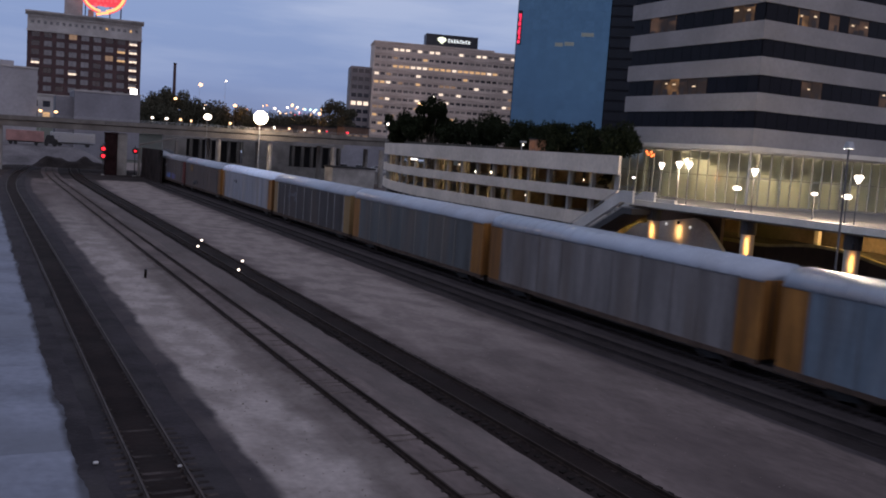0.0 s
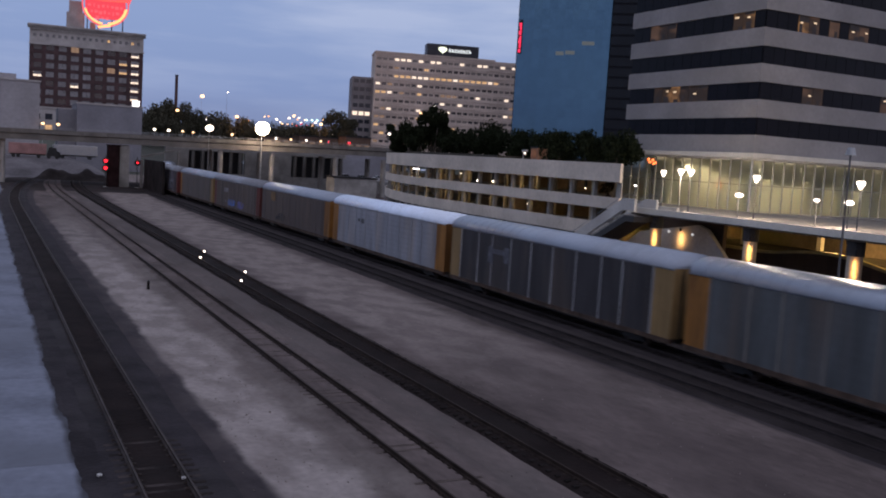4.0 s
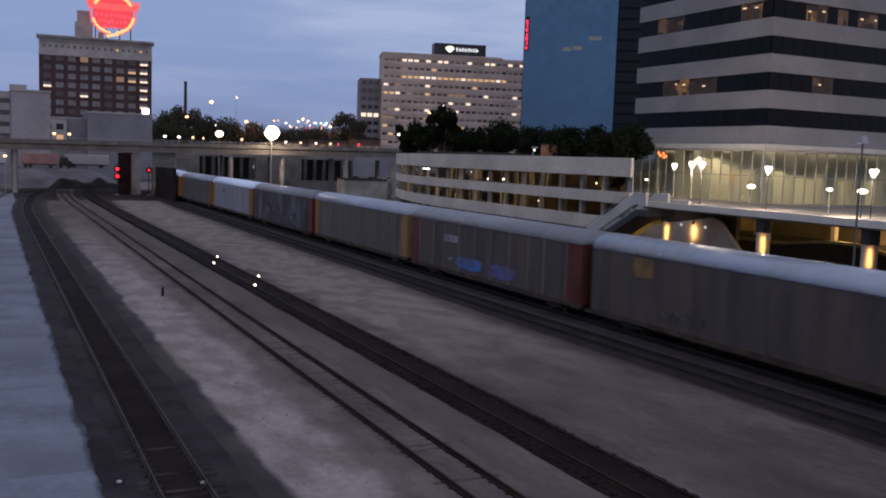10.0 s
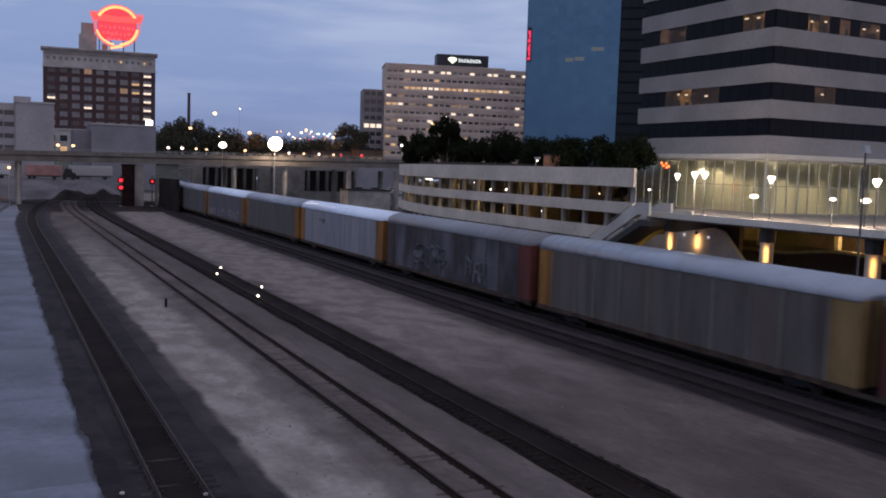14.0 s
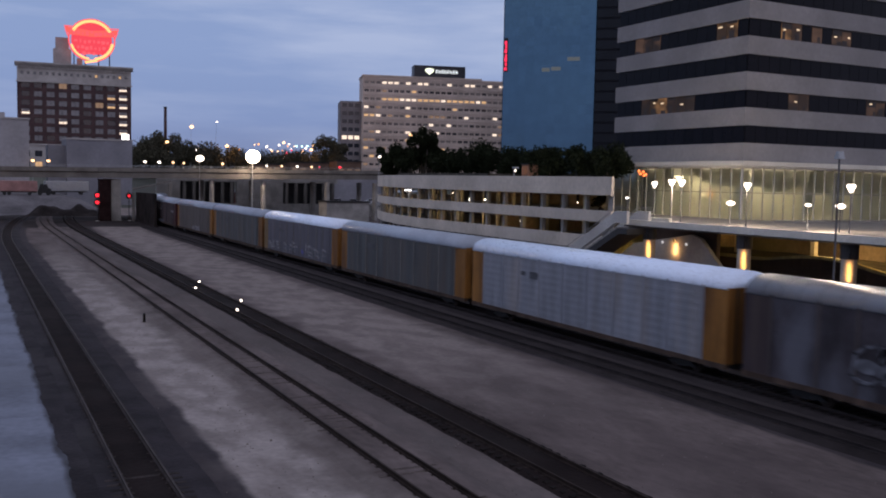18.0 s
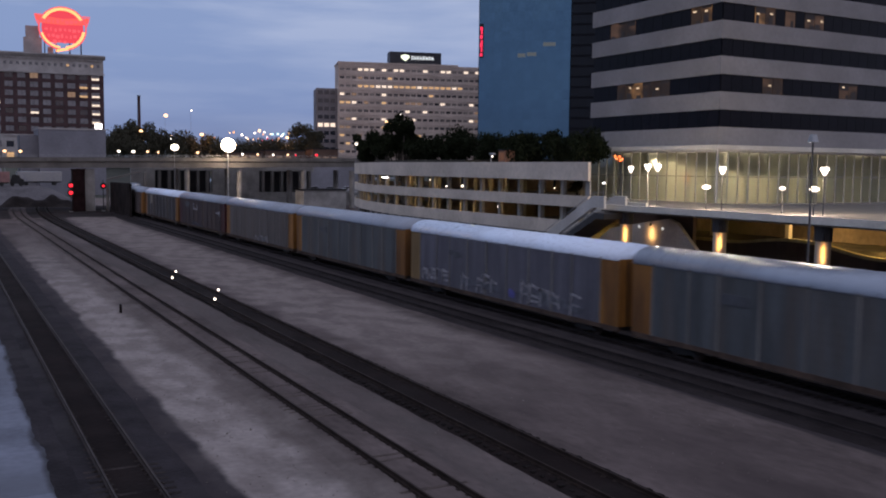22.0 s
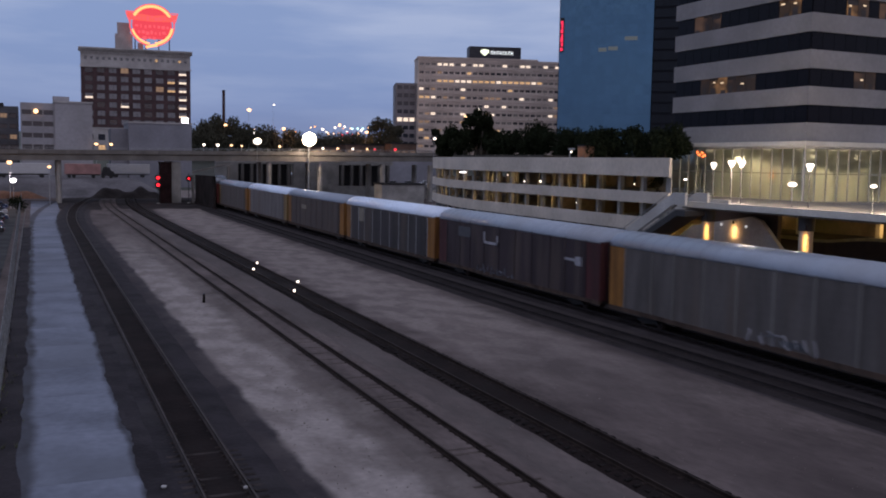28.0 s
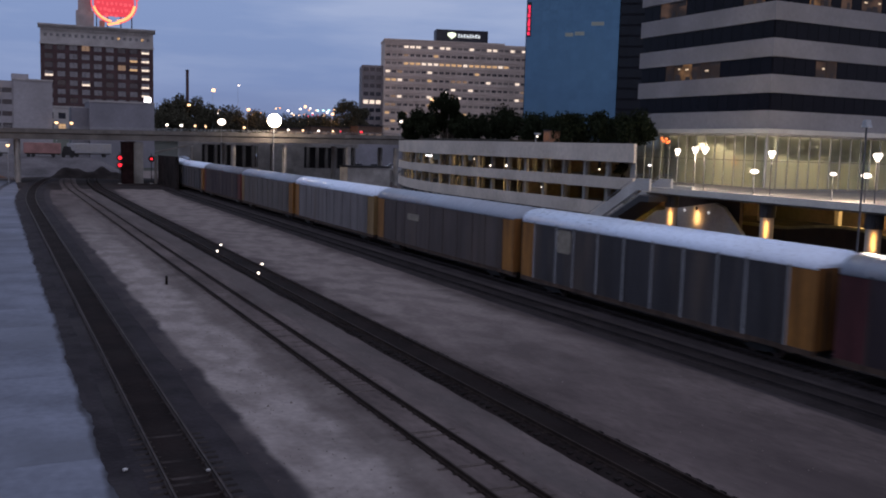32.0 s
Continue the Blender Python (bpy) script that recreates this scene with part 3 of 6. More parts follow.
for x, w in ((5.2, 0.55), (-24, 0.55), (-52, 0.55), (53.5, 0.6), (66.5, 0.6), (83.5, 0.7), (97, 0.7)):
    for y in (229.6, 241):
        bm = bmesh.new()
        tube(bm, (x, y, -0.4), (x, y, 9.6), w, w, 14)
        c = tagged(part("bridge_column", bm, M_CONC), "round grey concrete column under the bridge", "column", "columns of the bridge", "structure")
bm = bmesh.new()
box(bm, 29.9, 32.1, 228.6, 243, -0.4, 9.5)
tagged(part("bridge_pier", bm, M_CONC), "broad pale concrete pier under the bridge", "pier", kind="structure")
bm = bmesh.new()
box(bm, 27.1, 29.7, 226.6, 229.2, -0.4, 9.2)
box(bm, 26.95, 29.85, 226.45, 229.35, 9.2, 9.45)
tagged(part("equipment_cabinet", bm, mat("sooty_red_sheet_steel", (0.022, 0.012, 0.012), 0.9, 0, 1, 0.3, 0.1, spec=0.03)), "tall sooty red-black steel equipment tower against the pier", "cabinet", kind="structure")


def signal_mast(x, y, zs, r=0.46):
    t = thing("railway_signal", pose(x, y, -0.3), "black railway signal mast showing red lights", "railway signal", "signals at the bridge")
    bm = bmesh.new()
    tube(bm, (0, 0, 0), (0, 0, max(zs) + 1.6), 0.10, 0.08, 8)
    part("mast", bm, M_DARK, t)
    part("base", bm_box(-0.35, 0.35, -0.35, 0.35, 0, 0.25), M_CONC, t)
    for z in zs:
        bm = bmesh.new()
        tube(bm, (0, -0.16, z + 0.3), (0, -0.22, z + 0.3), 0.75, 0.75, 16)
        h = part("target", bm, M_DARK, t, "round black target plate")
        bm = bmesh.new()
        ball(bm, (0, -0.32, z + 0.3), r, 1.0)
        part("red_lens", bm, G_RED, h, "glowing red lens", True)
        bm = bmesh.new()
        prism(bm, [(-0.5, 0.35), (0.5, 0.35), (0.4, 0.6), (-0.4, 0.6)], -0.85, -0.2)
        bm2 = part("hood", bm, M_DARK, h)
        bm2.location.z = z + 0.3


signal_mast(26.4, 225.0, (4.1, 5.75), 0.42)
signal_mast(33.6, 226.5, (5.6,), 0.26)

# concrete viaduct wall with colonnades, seen under the bridge
wall_v = thing("viaduct_wall", pose(0, 250, 0), "concrete viaduct wall with dark colonnaded openings", "viaduct", kind="structure")
bm = bmesh.new()
XS = [(50, 65), (78, 94)]
box(bm, 44, 50, 0, 1.2, -0.3, 12)
box(bm, 65, 78, 0, 1.2, -0.3, 12)
box(bm, 94, 104, 0, 1.2, -0.3, 3.0)
for a, b in XS:
    box(bm, a, b, 0, 1.2, 9.2, 12)
    box(bm, a, b, 0, 1.2, -0.3, 3.4)
part("wall", bm, M_CONC, wall_v)
for a, b in XS:
    part("dark_recess", bm_box(a, b, 2.4, 2.7, 3.0, 9.6), M_DARK, wall_v)
    for i in range(6):
        x = a + 1.2 + i * (b - a - 2.4) / 5
        part("column", bm_box(x - 0.36, x + 0.36, 0.1, 1.0, 3.4, 9.2), M_BRIDGE, wall_v)
# low white shed and trailers beyond
shed = thing("white_shed", pose(86.5, 222, -0.3, 0, 0, 0), "low white flat-roofed shed beyond the tracks", "shed")
part("wall", bm_box(-5.8, 5.7, 0, 6, 0, 4.9), M_CONC, shed)
part("roof", bm_box(-6.0, 6.0, -0.3, 6.4, 4.9, 5.25), M_DARK, shed)


def trailer(x, y, rz, length, paint, label, z=-0.3):
    t = thing("box_trailer", pose(x, y, z, 0, 0, rz), label, "trailer", "trailers beyond the bridge")
    bm = bmesh.new()
    box(bm, -length / 2, length / 2, -1.3, 1.3, 1.1, 4.0)
    bmesh.ops.bevel(bm, geom=bm.edges[:], offset=0.06, segments=1, affect="EDGES")
    part("box_body", bm, paint, t)
    part("chassis", bm_box(-length / 2 + 0.3, length / 2 - 0.3, -0.9, 0.9, 0.8, 1.1), M_DARK, t)
    for i in range(int(length / 1.2)):
        part("rib", bm_box(-length / 2 + 0.4 + i * 1.2, -length / 2 + 0.46 + i * 1.2, -1.34, -1.3, 1.2, 3.9), paint, t)
    for dx in (-length / 2 + 1.2, -length / 2 + 2.4, length / 2 - 2):
        for dy in (-1.0, 1.0):
            bm = bmesh.new()
            tube(bm, (dx, dy - 0.2, 0.5), (dx, dy + 0.2, 0.5), 0.5, 0.5, 12)
            part("wheel", bm, M_TYRE, t)


BANK_Z = 4.3
trailer(-3, 281, 8, 14, PAINTS[0], "white box trailer parked on the bank beyond the bridge", BANK_Z)
trailer(12.6, 281, -2, 9.5, mat("pink_trailer", (0.30, 0.15, 0.14), 0.5, 0, 0.5, 0.2, 0.1), "faded pink box trailer parked beyond the bridge", BANK_Z)
trailer(-18, 280, 2, 12, PAINTS[1], "grey box trailer parked beyond the bridge", BANK_Z)
trailer(26, 294, 3, 12, PAINTS[1], "grey box trailer parked beyond the bridge", BANK_Z)
# the tractor that stands before the pink trailer
t = thing("truck_tractor", pose(19.0, 281, BANK_Z, 0, 0, -2), "black truck tractor coupled to the pink trailer", "truck")
bm = bmesh.new()
prism(bm, [(-1.5, 0.7), (1.9, 0.7), (1.9, 1.9), (1.1, 2.1), (0.8, 3.1), (-0.9, 3.2), (-1.5, 1.2)], -1.15, 1.15)
part("cab", bm, M_DARK, t)
for dx in (-1.0, 1.1):
    for dy in (-0.95, 0.95):
        bm = bmesh.new()
        tube(bm, (dx, dy - 0.2, 0.5), (dx, dy + 0.2, 0.5), 0.5, 0.5, 12)
        part("wheel", bm, M_TYRE, t)
# pale raised bank beyond the bridge, dark dirt mounds at its foot
M_PALEBANK = mat("pale_fill", (0.125, 0.115, 0.12), 0.95, 0, 0.12, 0.3, 0.8, stain=(0.07, 0.06, 0.06), stain_amt=0.7, spec=0.06)
M_MOUND = mat("dark_dirt", (0.028, 0.023, 0.022), 0.95, 0, 0.3, 0.4, 0.8, spec=0.04)


def bank(name, x0, x1, y0, y1, nx, ny, height, material, label):
    bm = bmesh.new()
    grid = [[bm.verts.new((x0 + (x1 - x0) * i / nx, y0 + (y1 - y0) * j / ny, -0.4 + height(i / nx, j / ny))) for j in range(ny + 1)] for i in range(nx + 1)]
    for i in range(nx):
        for j in range(ny):
            bm.faces.new((grid[i][j], grid[i + 1][j], grid[i + 1][j + 1], grid[i][j + 1]))
    return tagged(part(name, bm, material, smooth=True), label, "earth bank", kind="structure")


def ease(u):
    u = min(1.0, max(0.0, u))
    return u * u * (3 - 2 * u)


bank("earth_bank", -60, 37, 256, 312, 40, 24, lambda u, v: (BANK_Z + 0.4) * ease(v * 2.6 + 0.12 * noise.noise((u * 12, v * 3, 0))) * ease(8 * (1 - u)) + 0.15 * noise.noise((u * 30, v * 16, 4)), M_PALEBANK, "pale raised gravel bank beyond the bridge")
bank("dirt_mound", 12, 32, 252, 264, 40, 10, lambda u, v: 2.9 * math.sin(math.pi * v) * ease(4 * u) * ease(6 * (1 - u)) * (0.62 + 0.75 * noise.noise((u * 6.5, v * 1.5, 2))), M_MOUND, "dark dirt mounds at the foot of the bank")
bank("dirt_mound", -40, 4, 252, 262, 40, 10, lambda u, v: 2.8 * math.sin(math.pi * v) * ease(6 * u) * ease(6 * (1 - u)) * (0.7 + 0.6 * noise.noise((u * 8, v * 1.5, 8))), mat("rusty_earth", (0.17, 0.085, 0.055), 0.95, 0, 0.3, 0.35, 0.6, spec=0.05), "rust-brown dirt ridge at the foot of the bank")
bank("earth_bank", 50, 130, 262, 288, 26, 8, lambda u, v: 3.0 * math.sin(math.pi * u) ** 0.6 * math.sin(math.pi * v) if u < 0.999 else 0, M_EARTH, "bare earth bank beyond the bridge")

RAMP = (34.4, 7.0, 43.0, 9.2)
# sooty crash wall that hides the train where it runs under the bridge
crash = thing("crash_wall", pose(0, 0, 0), "black sooty crash wall beside the main line under the bridge", "wall", kind="structure")
for i in range(6):
    part("wall_panel", bm_box(34.75, 35.25, 200.0 + i * 4.0, 203.95 + i * 4.0, -0.4, 6.7 - 0.03 * i), M_MOUND, crash)
part("footing", bm_box(34.6, 35.4, 199.8, 224.1, -0.4, 0.15), M_MOUND, crash)
ramp = thing("ramp_parapet", pose(0, 0, 0), "pale concrete parapet of a ramp rising behind the tracks", "parapet", kind="structure")
SLOPE = (RAMP[3] - RAMP[1]) / (RAMP[2] - RAMP[0])
for x0, x1 in ((RAMP[0], 39.6), (39.66, RAMP[2])):
    bm = bmesh.new()
    z0, z1 = RAMP[1] + SLOPE * (x0 - RAMP[0]), RAMP[1] + SLOPE * (x1 - RAMP[0])
    prism(bm, [(x0, z0 - 0.15), (x1, z1 - 0.1), (x1, z1 + 0.2), (x0, z0 + 0.35)], 225.4, 226.6)
    part("parapet_panel", bm, M_BRIDGE, ramp)
for x, z in ((34.5, 6.4), (42.9, 8.6)):
    part("parapet_column", bm_box(x - 0.3, x + 0.3, 225.7, 226.3, -0.4, z), M_BRIDGE, ramp)


# ---- street lighting ----
def street_lamp(x, y, z0, z1, glow_mat, r, label, arm=1.4, group="street lamps"):
    t = thing("street_lamp", pose(x, y, z0), label, "street lamp", group)
    h = z1 - z0
    bm = bmesh.new()
    tube(bm, (0, 0, 0), (0, 0, h + 0.25), 0.075, 0.04, 8)
    part("pole", bm, M_GALV, t)
    bm = bmesh.new()
    tube(bm, (0, 0, h + 0.2), (0, -arm, h + 0.35), 0.05, 0.04, 6)
    part("arm", bm, M_GALV, t)
    bm = bmesh.new()
    box(bm, -0.2, 0.2, -arm - 0.5, -arm + 0.3, h + 0.2, h + 0.42)
    hd = part("lamp_head", bm, M_GALV, t)
    bm = bmesh.new()
    ball(bm, (0, -arm - 0.1, h), r, 0.8, 3)
    part("bulb", bm, glow_mat, hd, "glowing lamp", True)
    return t


# the red lamp at x 81.7 stands in for a vehicle's brake light
for x, z, r, g in ((37.9, 13.7, 0.33, G_WHITE), (41.2, 13.7, 0.38, G_WHITE), (44.5, 13.7, 0.3, G_SODIUM), (47.0, 13.6, 0.26, G_SODIUM), (56.5, 13.7, 0.34, G_SODIUM), (67.7, 13.5, 0.28, G_WHITE), (71.6, 13.5, 0.28, G_SODIUM), (75.7, 13.5, 0.28, G_WHITE), (79.6, 13.5, 0.28, G_SODIUM), (87.4, 13.6, 0.36, G_RED), (81.7, 13.5, 0.2, G_RED)):
    t = street_lamp(x, 231.2, 11.3 + 0.0125 * x, z, g, r, "red lamp glowing on the road bridge" if g is G_RED else "low street lamp glowing on the road bridge", 0.4, "lamps on the bridge")
t = street_lamp(50.0, 226.9, -0.3, 14.8, G_WHITE, 0.95, "bright white yard lamp on a tall pole by the bridge", 0.3)


def floodlight(x, y, z):
    t = thing("floodlight_mast", pose(x, y, -0.3), "tall yard mast with a cluster of glaring floodlights", "floodlight")
    bm = bmesh.new()
    tube(bm, (0, 0, 0), (0, 0, z + 1), 0.22, 0.14, 10)
    part("mast", bm, M_GALV, t)
    part("crossarm", bm_box(-1.5, 1.5, -0.1, 0.1, z - 0.1, z + 0.1), M_GALV, t)
    for dx in (-1.1, 1.1):
        part("flood_head", bm_box(dx - 0.4, dx + 0.4, -0.1, 0.5, z - 0.35, z + 0.35), M_DARK, t)
    bm = bmesh.new()
    tube(bm, (0, 0.1, z + 0.1), (0, -0.5, z + 0.1), 0.6, 1.75, 28)
    h = part("flood_bowl", bm, M_DARK, t)
    bm = bmesh.new()
    ball(bm, (0, -0.6, z + 0.1), 1.72, 0.97, 4)
    part("lens", bm, G_FLOOD, h, "glaring warm white lens", True)


floodlight(62.8, 226.6, 15.8)
lamp("floodlight_beam", "POINT", pose(62.8, 223.0, 15.2), 4500, (1.0, 0.84, 0.6), 0.8)
lamp("sodium_street_light", "POINT", pose(103.1, 409, 23), 1500, (1.0, 0.5, 0.16), 0.6)
lamp("sodium_street_light", "POINT", pose(140, 405, 23), 1500, (1.0, 0.5, 0.16), 0.6)
street_lamp(140, 408, 12, 23.6, G_SODIUM, 0.7, "sodium street lamp among the trees")
street_lamp(88.7, 420, 8, 32.2, G_SODIUM, 0.9, "tall sodium street lamp above the trees")
street_lamp(99.9, 420, 8, 34.9, G_WHITE, 0.4, "tall slim street lamp above the trees")
street_lamp(77.2, 415, 8, 25.0, G_SODIUM, 0.7, "sodium street lamp among the trees")
street_lamp(103.1, 415, 8, 24.2, G_SODIUM, 0.8, "sodium street lamp among the trees")
for x, z, g, r in ((-10.9, 3.2, G_SODIUM, 1.0), (-12.6, 4.4, G_SODIUM, 1.0), (-4.4, 9.0, G_SODIUM, 0.5), (-3.8, 5.4, G_COOL, 0.6), (-11.2, 8.4, G_SODIUM, 0.4), (3.0, 8.1, G_SODIUM, 0.36), (-9.2, 4.5, G_AMBER, 0.45), (-12.2, 2.0, G_WHITE, 0.8)):
    street_lamp(x, 205 if x < 2 else 215, -0.3, z, g, r, "sodium street lamp beside the car park" if g is G_SODIUM else "bright lamp beside the car park", 0.5)
lamp("sodium_lot_light", "POINT", pose(-10.9, 203.5, 5.5), 1000, (1.0, 0.5, 0.16), 0.6)
lamp("white_lot_light", "POINT", pose(-3.8, 203.5, 6.5), 800, (0.95, 0.97, 1.0), 0.6)
# the city's lamps on the rise behind
rngc = random.Random(11)
for i in range(72):
    x = 250 + 75 * rngc.random() if i < 54 else 150 + 90 * rngc.random()
    z = 29 + 17 * rngc.random() ** 1.6 if i < 54 else 24 + 14 * rngc.random()
    g = rngc.choice((G_SODIUM, G_SODIUM, G_WHITE, G_RED if i % 3 == 0 else G_WHITE, G_AMBER))
    street_lamp(x, 890 + 20 * rngc.random(), 5, z, g, rngc.uniform(0.5, 1.25), "distant city street lamp on the rise", 1.0, "distant city lamps")
G_SIGNAL = glow("green_signal_glow", (0.50, 1.0, 0.92), 3.0)
for i in range(3):
    street_lamp(287.6 + 5.5 * i, 880, 5, 41.7 + 0.25 * i, G_SIGNAL, 1.0, "distant green traffic signal on the rise", 1.0, "distant traffic signals")

# rising ground behind the bridge
bm = bmesh.new()
nx, ny = 60, 26
grid = []
for i in range(nx + 1):
    row = []
    for j in range(ny + 1):
        x, y = -300 + 1300 * i / nx, 300 + 1000 * j / ny
        hgt = 14 * min(1, max(0, (y - 330) / 120)) + 20 * min(1, max(0, (y - 480) / 500))
        row.append(bm.verts.new((x, y, -0.8 + hgt + 1.5 * noise.noise((x * 0.01, y * 0.01, 0)) * min(1, hgt / 6))))
    grid.append(row)
for i in range(nx):
    for j in range(ny):
        bm.faces.new((grid[i][j], grid[i + 1][j], grid[i + 1][j + 1], grid[i][j + 1]))
tagged(part("hillside", bm, mat("wooded_rise", (0.04, 0.045, 0.03), 0.95, 0, 0.02, 0.4, 0.6), smooth=True), "dark rising city ground behind the bridge", "ground", kind="structure")

# the bridge's shade, painted as a dark ground sheet where the tracks pass under
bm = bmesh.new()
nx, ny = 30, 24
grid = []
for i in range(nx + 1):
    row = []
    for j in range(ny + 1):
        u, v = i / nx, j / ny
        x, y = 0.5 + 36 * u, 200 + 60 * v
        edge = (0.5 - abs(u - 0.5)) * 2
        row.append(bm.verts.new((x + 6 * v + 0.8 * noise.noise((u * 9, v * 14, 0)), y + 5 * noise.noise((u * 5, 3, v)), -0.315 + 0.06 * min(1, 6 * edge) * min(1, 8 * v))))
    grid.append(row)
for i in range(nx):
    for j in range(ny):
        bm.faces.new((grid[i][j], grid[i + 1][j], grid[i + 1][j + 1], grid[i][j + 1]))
tagged(part("sooty_ground", bm, mat("sooty_ground", (0.030, 0.025, 0.024), 0.95, 0, 0.15, 0.4, 0.7, stain=(0.06, 0.05, 0.048), stain_amt=0.6, spec=0.04)), "ground coloured dark for the bridge's shade where the tracks pass under it", "ground", kind="structure")

deck2 = thing("street_deck", pose(0, 0, 0), "low concrete street deck with parked cars beyond the tracks", "road", kind="structure")
part("deck", bm_box(92, 112, 251.5, 262, 2.9, 3.4), M_CONC, deck2)
part("support_wall", bm_box(92.2, 111.8, 252, 261.8, -0.4, 2.9), M_CONC, deck2)
for i, (x, k) in enumerate(((95.2, 0), (100.6, 1), (105.8, 0))):
    c = parked_car(x, 254.5, 90 + 4 * i, PAINTS[k], WORDS[k] + " parked car on the street deck")
    c.location.z = 3.4
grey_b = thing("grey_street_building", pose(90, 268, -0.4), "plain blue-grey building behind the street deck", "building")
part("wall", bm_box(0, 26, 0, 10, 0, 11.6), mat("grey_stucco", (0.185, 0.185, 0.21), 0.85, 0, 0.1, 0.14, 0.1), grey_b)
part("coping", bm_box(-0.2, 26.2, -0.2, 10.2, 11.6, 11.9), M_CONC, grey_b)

# ---- buildings ----
def facade(t, w, d, rows, cols, z_of, h_of, x_of, w_of, wall, z0, z1, lit, name="wall", unlit=None, deep=0.35, mullion=None, blind=None):
    """A wall with real openings: spandrels and piers in front of a core, and a pane in each opening."""
    bm = bmesh.new()
    box(bm, 0, w, deep, d, z0, z1)
    zz = z0
    for r in range(rows):
        box(bm, 0, w, 0, deep, zz, z_of(r) - h_of / 2)
        zz = z_of(r) + h_of / 2
    box(bm, 0, w, 0, deep, zz, z1)
    for r in range(rows):
        a, b = z_of(r) - h_of / 2, z_of(r) + h_of / 2
        xx = 0
        for c in range(cols):
            box(bm, xx, x_of(c) - w_of / 2, 0, deep, a, b)
            xx = x_of(c) + w_of / 2
        box(bm, xx, w, 0, deep, a, b)
    wl_ = part(name, bm, wall, t)
    pane_bm = bmesh.new()
    box(pane_bm, -w_of / 2 + 0.05, w_of / 2 - 0.05, 0, 0.06, -h_of / 2 + 0.05, h_of / 2 - 0.05)
    PANE = mesh_of("pane", pane_bm, M_WINDARK)
    fr_bm = bmesh.new()
    for x in (-w_of / 2, -0.04, w_of / 2 - 0.08):
        box(fr_bm, x, x + 0.08, -0.05, 0.0, -h_of / 2, h_of / 2)
    for z in (-h_of / 2, h_of / 2 - 0.08):
        box(fr_bm, -w_of / 2, w_of / 2, -0.045, 0.005, z, z + 0.08)
    FRAME = mesh_of("window_frame", fr_bm, mullion or M_DARK)
    for r in range(rows):
        for c in range(cols):
            g = lit(r, c) or unlit or M_WINDARK
            p = again("window", PANE, t, x_of(c), deep - 0.12, z_of(r), material=g)
            again("window_frame", FRAME, p)
            if blind and g in (G_WIN, G_WIN2):
                part("blind", bm_box(-w_of / 2 + 0.1, w_of / 2 - 0.1, -0.03, -0.005, -0.1 * h_of, h_of / 2 - 0.05), blind, p, "half-drawn pale blind")
    return wl_


def on(origin, angle):
    return pose(origin[0], origin[1], origin[2], 0, 0, angle)


rngb = random.Random(7)
M_BRICK = mat("dark_red_brick", (0.062, 0.032, 0.034), 0.85, 0, 0.25, 0.25, 0.3)
M_STONE = mat("pale_terracotta", (0.36, 0.34, 0.33), 0.8, 0, 0.15, 0.2, 0.2, stain=(0.22, 0.2, 0.19), stain_amt=0.5)
M_WHITEWALL = mat("whitewashed_wall", (0.28, 0.27, 0.285), 0.85, 0, 0.1, 0.14, 0.15, stain=(0.25, 0.24, 0.24), stain_amt=0.5)
M_PANEWA = glass("pale_blind_window", (0.19, 0.19, 0.205), 0.3)

# the tall brick warehouse with the neon sign on its roof
wa = thing("brick_warehouse", on((21.4, 480, 0), -6), "tall dark brick warehouse with a pale cornice and rooftop neon sign", "building")


def wa_lit(r, c):
    if c == 8:
        return G_WIN2
    return {(5, 7): G_WIN, (4, 7): G_WIN, (4, 6): G_WINDIM, (3, 0): G_WIN2, (6, 3): G_WINDIM, (2, 3): G_WIN2, (5, 3): M_PANEWA}.get((r, c)) or (M_PANEWA if rngb.random() < 0.62 else None)


facade(wa, 50.5, 22, 7, 9, lambda r: 27.0 + r * 4.12, 2.6, lambda c: 3.6 + c * 5.4, 3.6, M_BRICK, 24, 53.3, wa_lit, blind=M_PANEWA)
facade(wa, 50.5, 22, 2, 9, lambda r: 14.5 + r * 5.2, 2.8, lambda c: 3.6 + c * 5.4, 3.2, M_STONE, -0.5, 24, lambda r, c: G_WIN if (r, c) in ((0, 1), (0, 3)) else None, "base_wall")
facade(wa, 50.5, 22, 1, 18, lambda r: 57.2, 1.3, lambda c: 2.2 + c * 2.7, 1.2, M_STONE, 53.3, 60.2, lambda r, c: G_WIN if c in (12, 16) else M_PANEWA, "upper_wall")
bm = bmesh.new()
prism(bm, [(0, 60.2), (-0.7, 60.7), (-1.4, 61.6), (-1.4, 62.2), (0.6, 62.2), (0.6, 60.2)], -0.9, 51.4, "x")
part("cornice", bm, M_STONE, wa)
part("string_course", bm_box(-0.4, 50.9, -0.5, 0, 52.9, 53.6), M_STONE, wa)
part("string_course", bm_box(-0.4, 50.9, -0.5, 0, 23.6, 24.3), M_STONE, wa)
for i in range(50):
    part("bracket", bm_box(i, i + 0.4, -0.9, 0, 59.5, 60.3), M_STONE, wa)
bm = bmesh.new()
box(bm, 15.5, 23.5, 6, 13, 62, 70)
box(bm, 16.5, 22.5, 7, 12, 70, 75.5)
part("water_tower_house", bm, M_STONE, wa)
part("stair_house", bm_box(26, 28.5, 6, 10, 62, 66), M_STONE, wa)
bay = part("bay_window", bm_box(45.9, 49.5, -0.9, -0.02, 24.4, 30.2), M_STONE, wa, "pale bay window frame")
part("pane", bm_box(46.1, 47.6, -1.0, -0.9, 24.6, 30.0), G_COOL, bay, "glaring white pane")
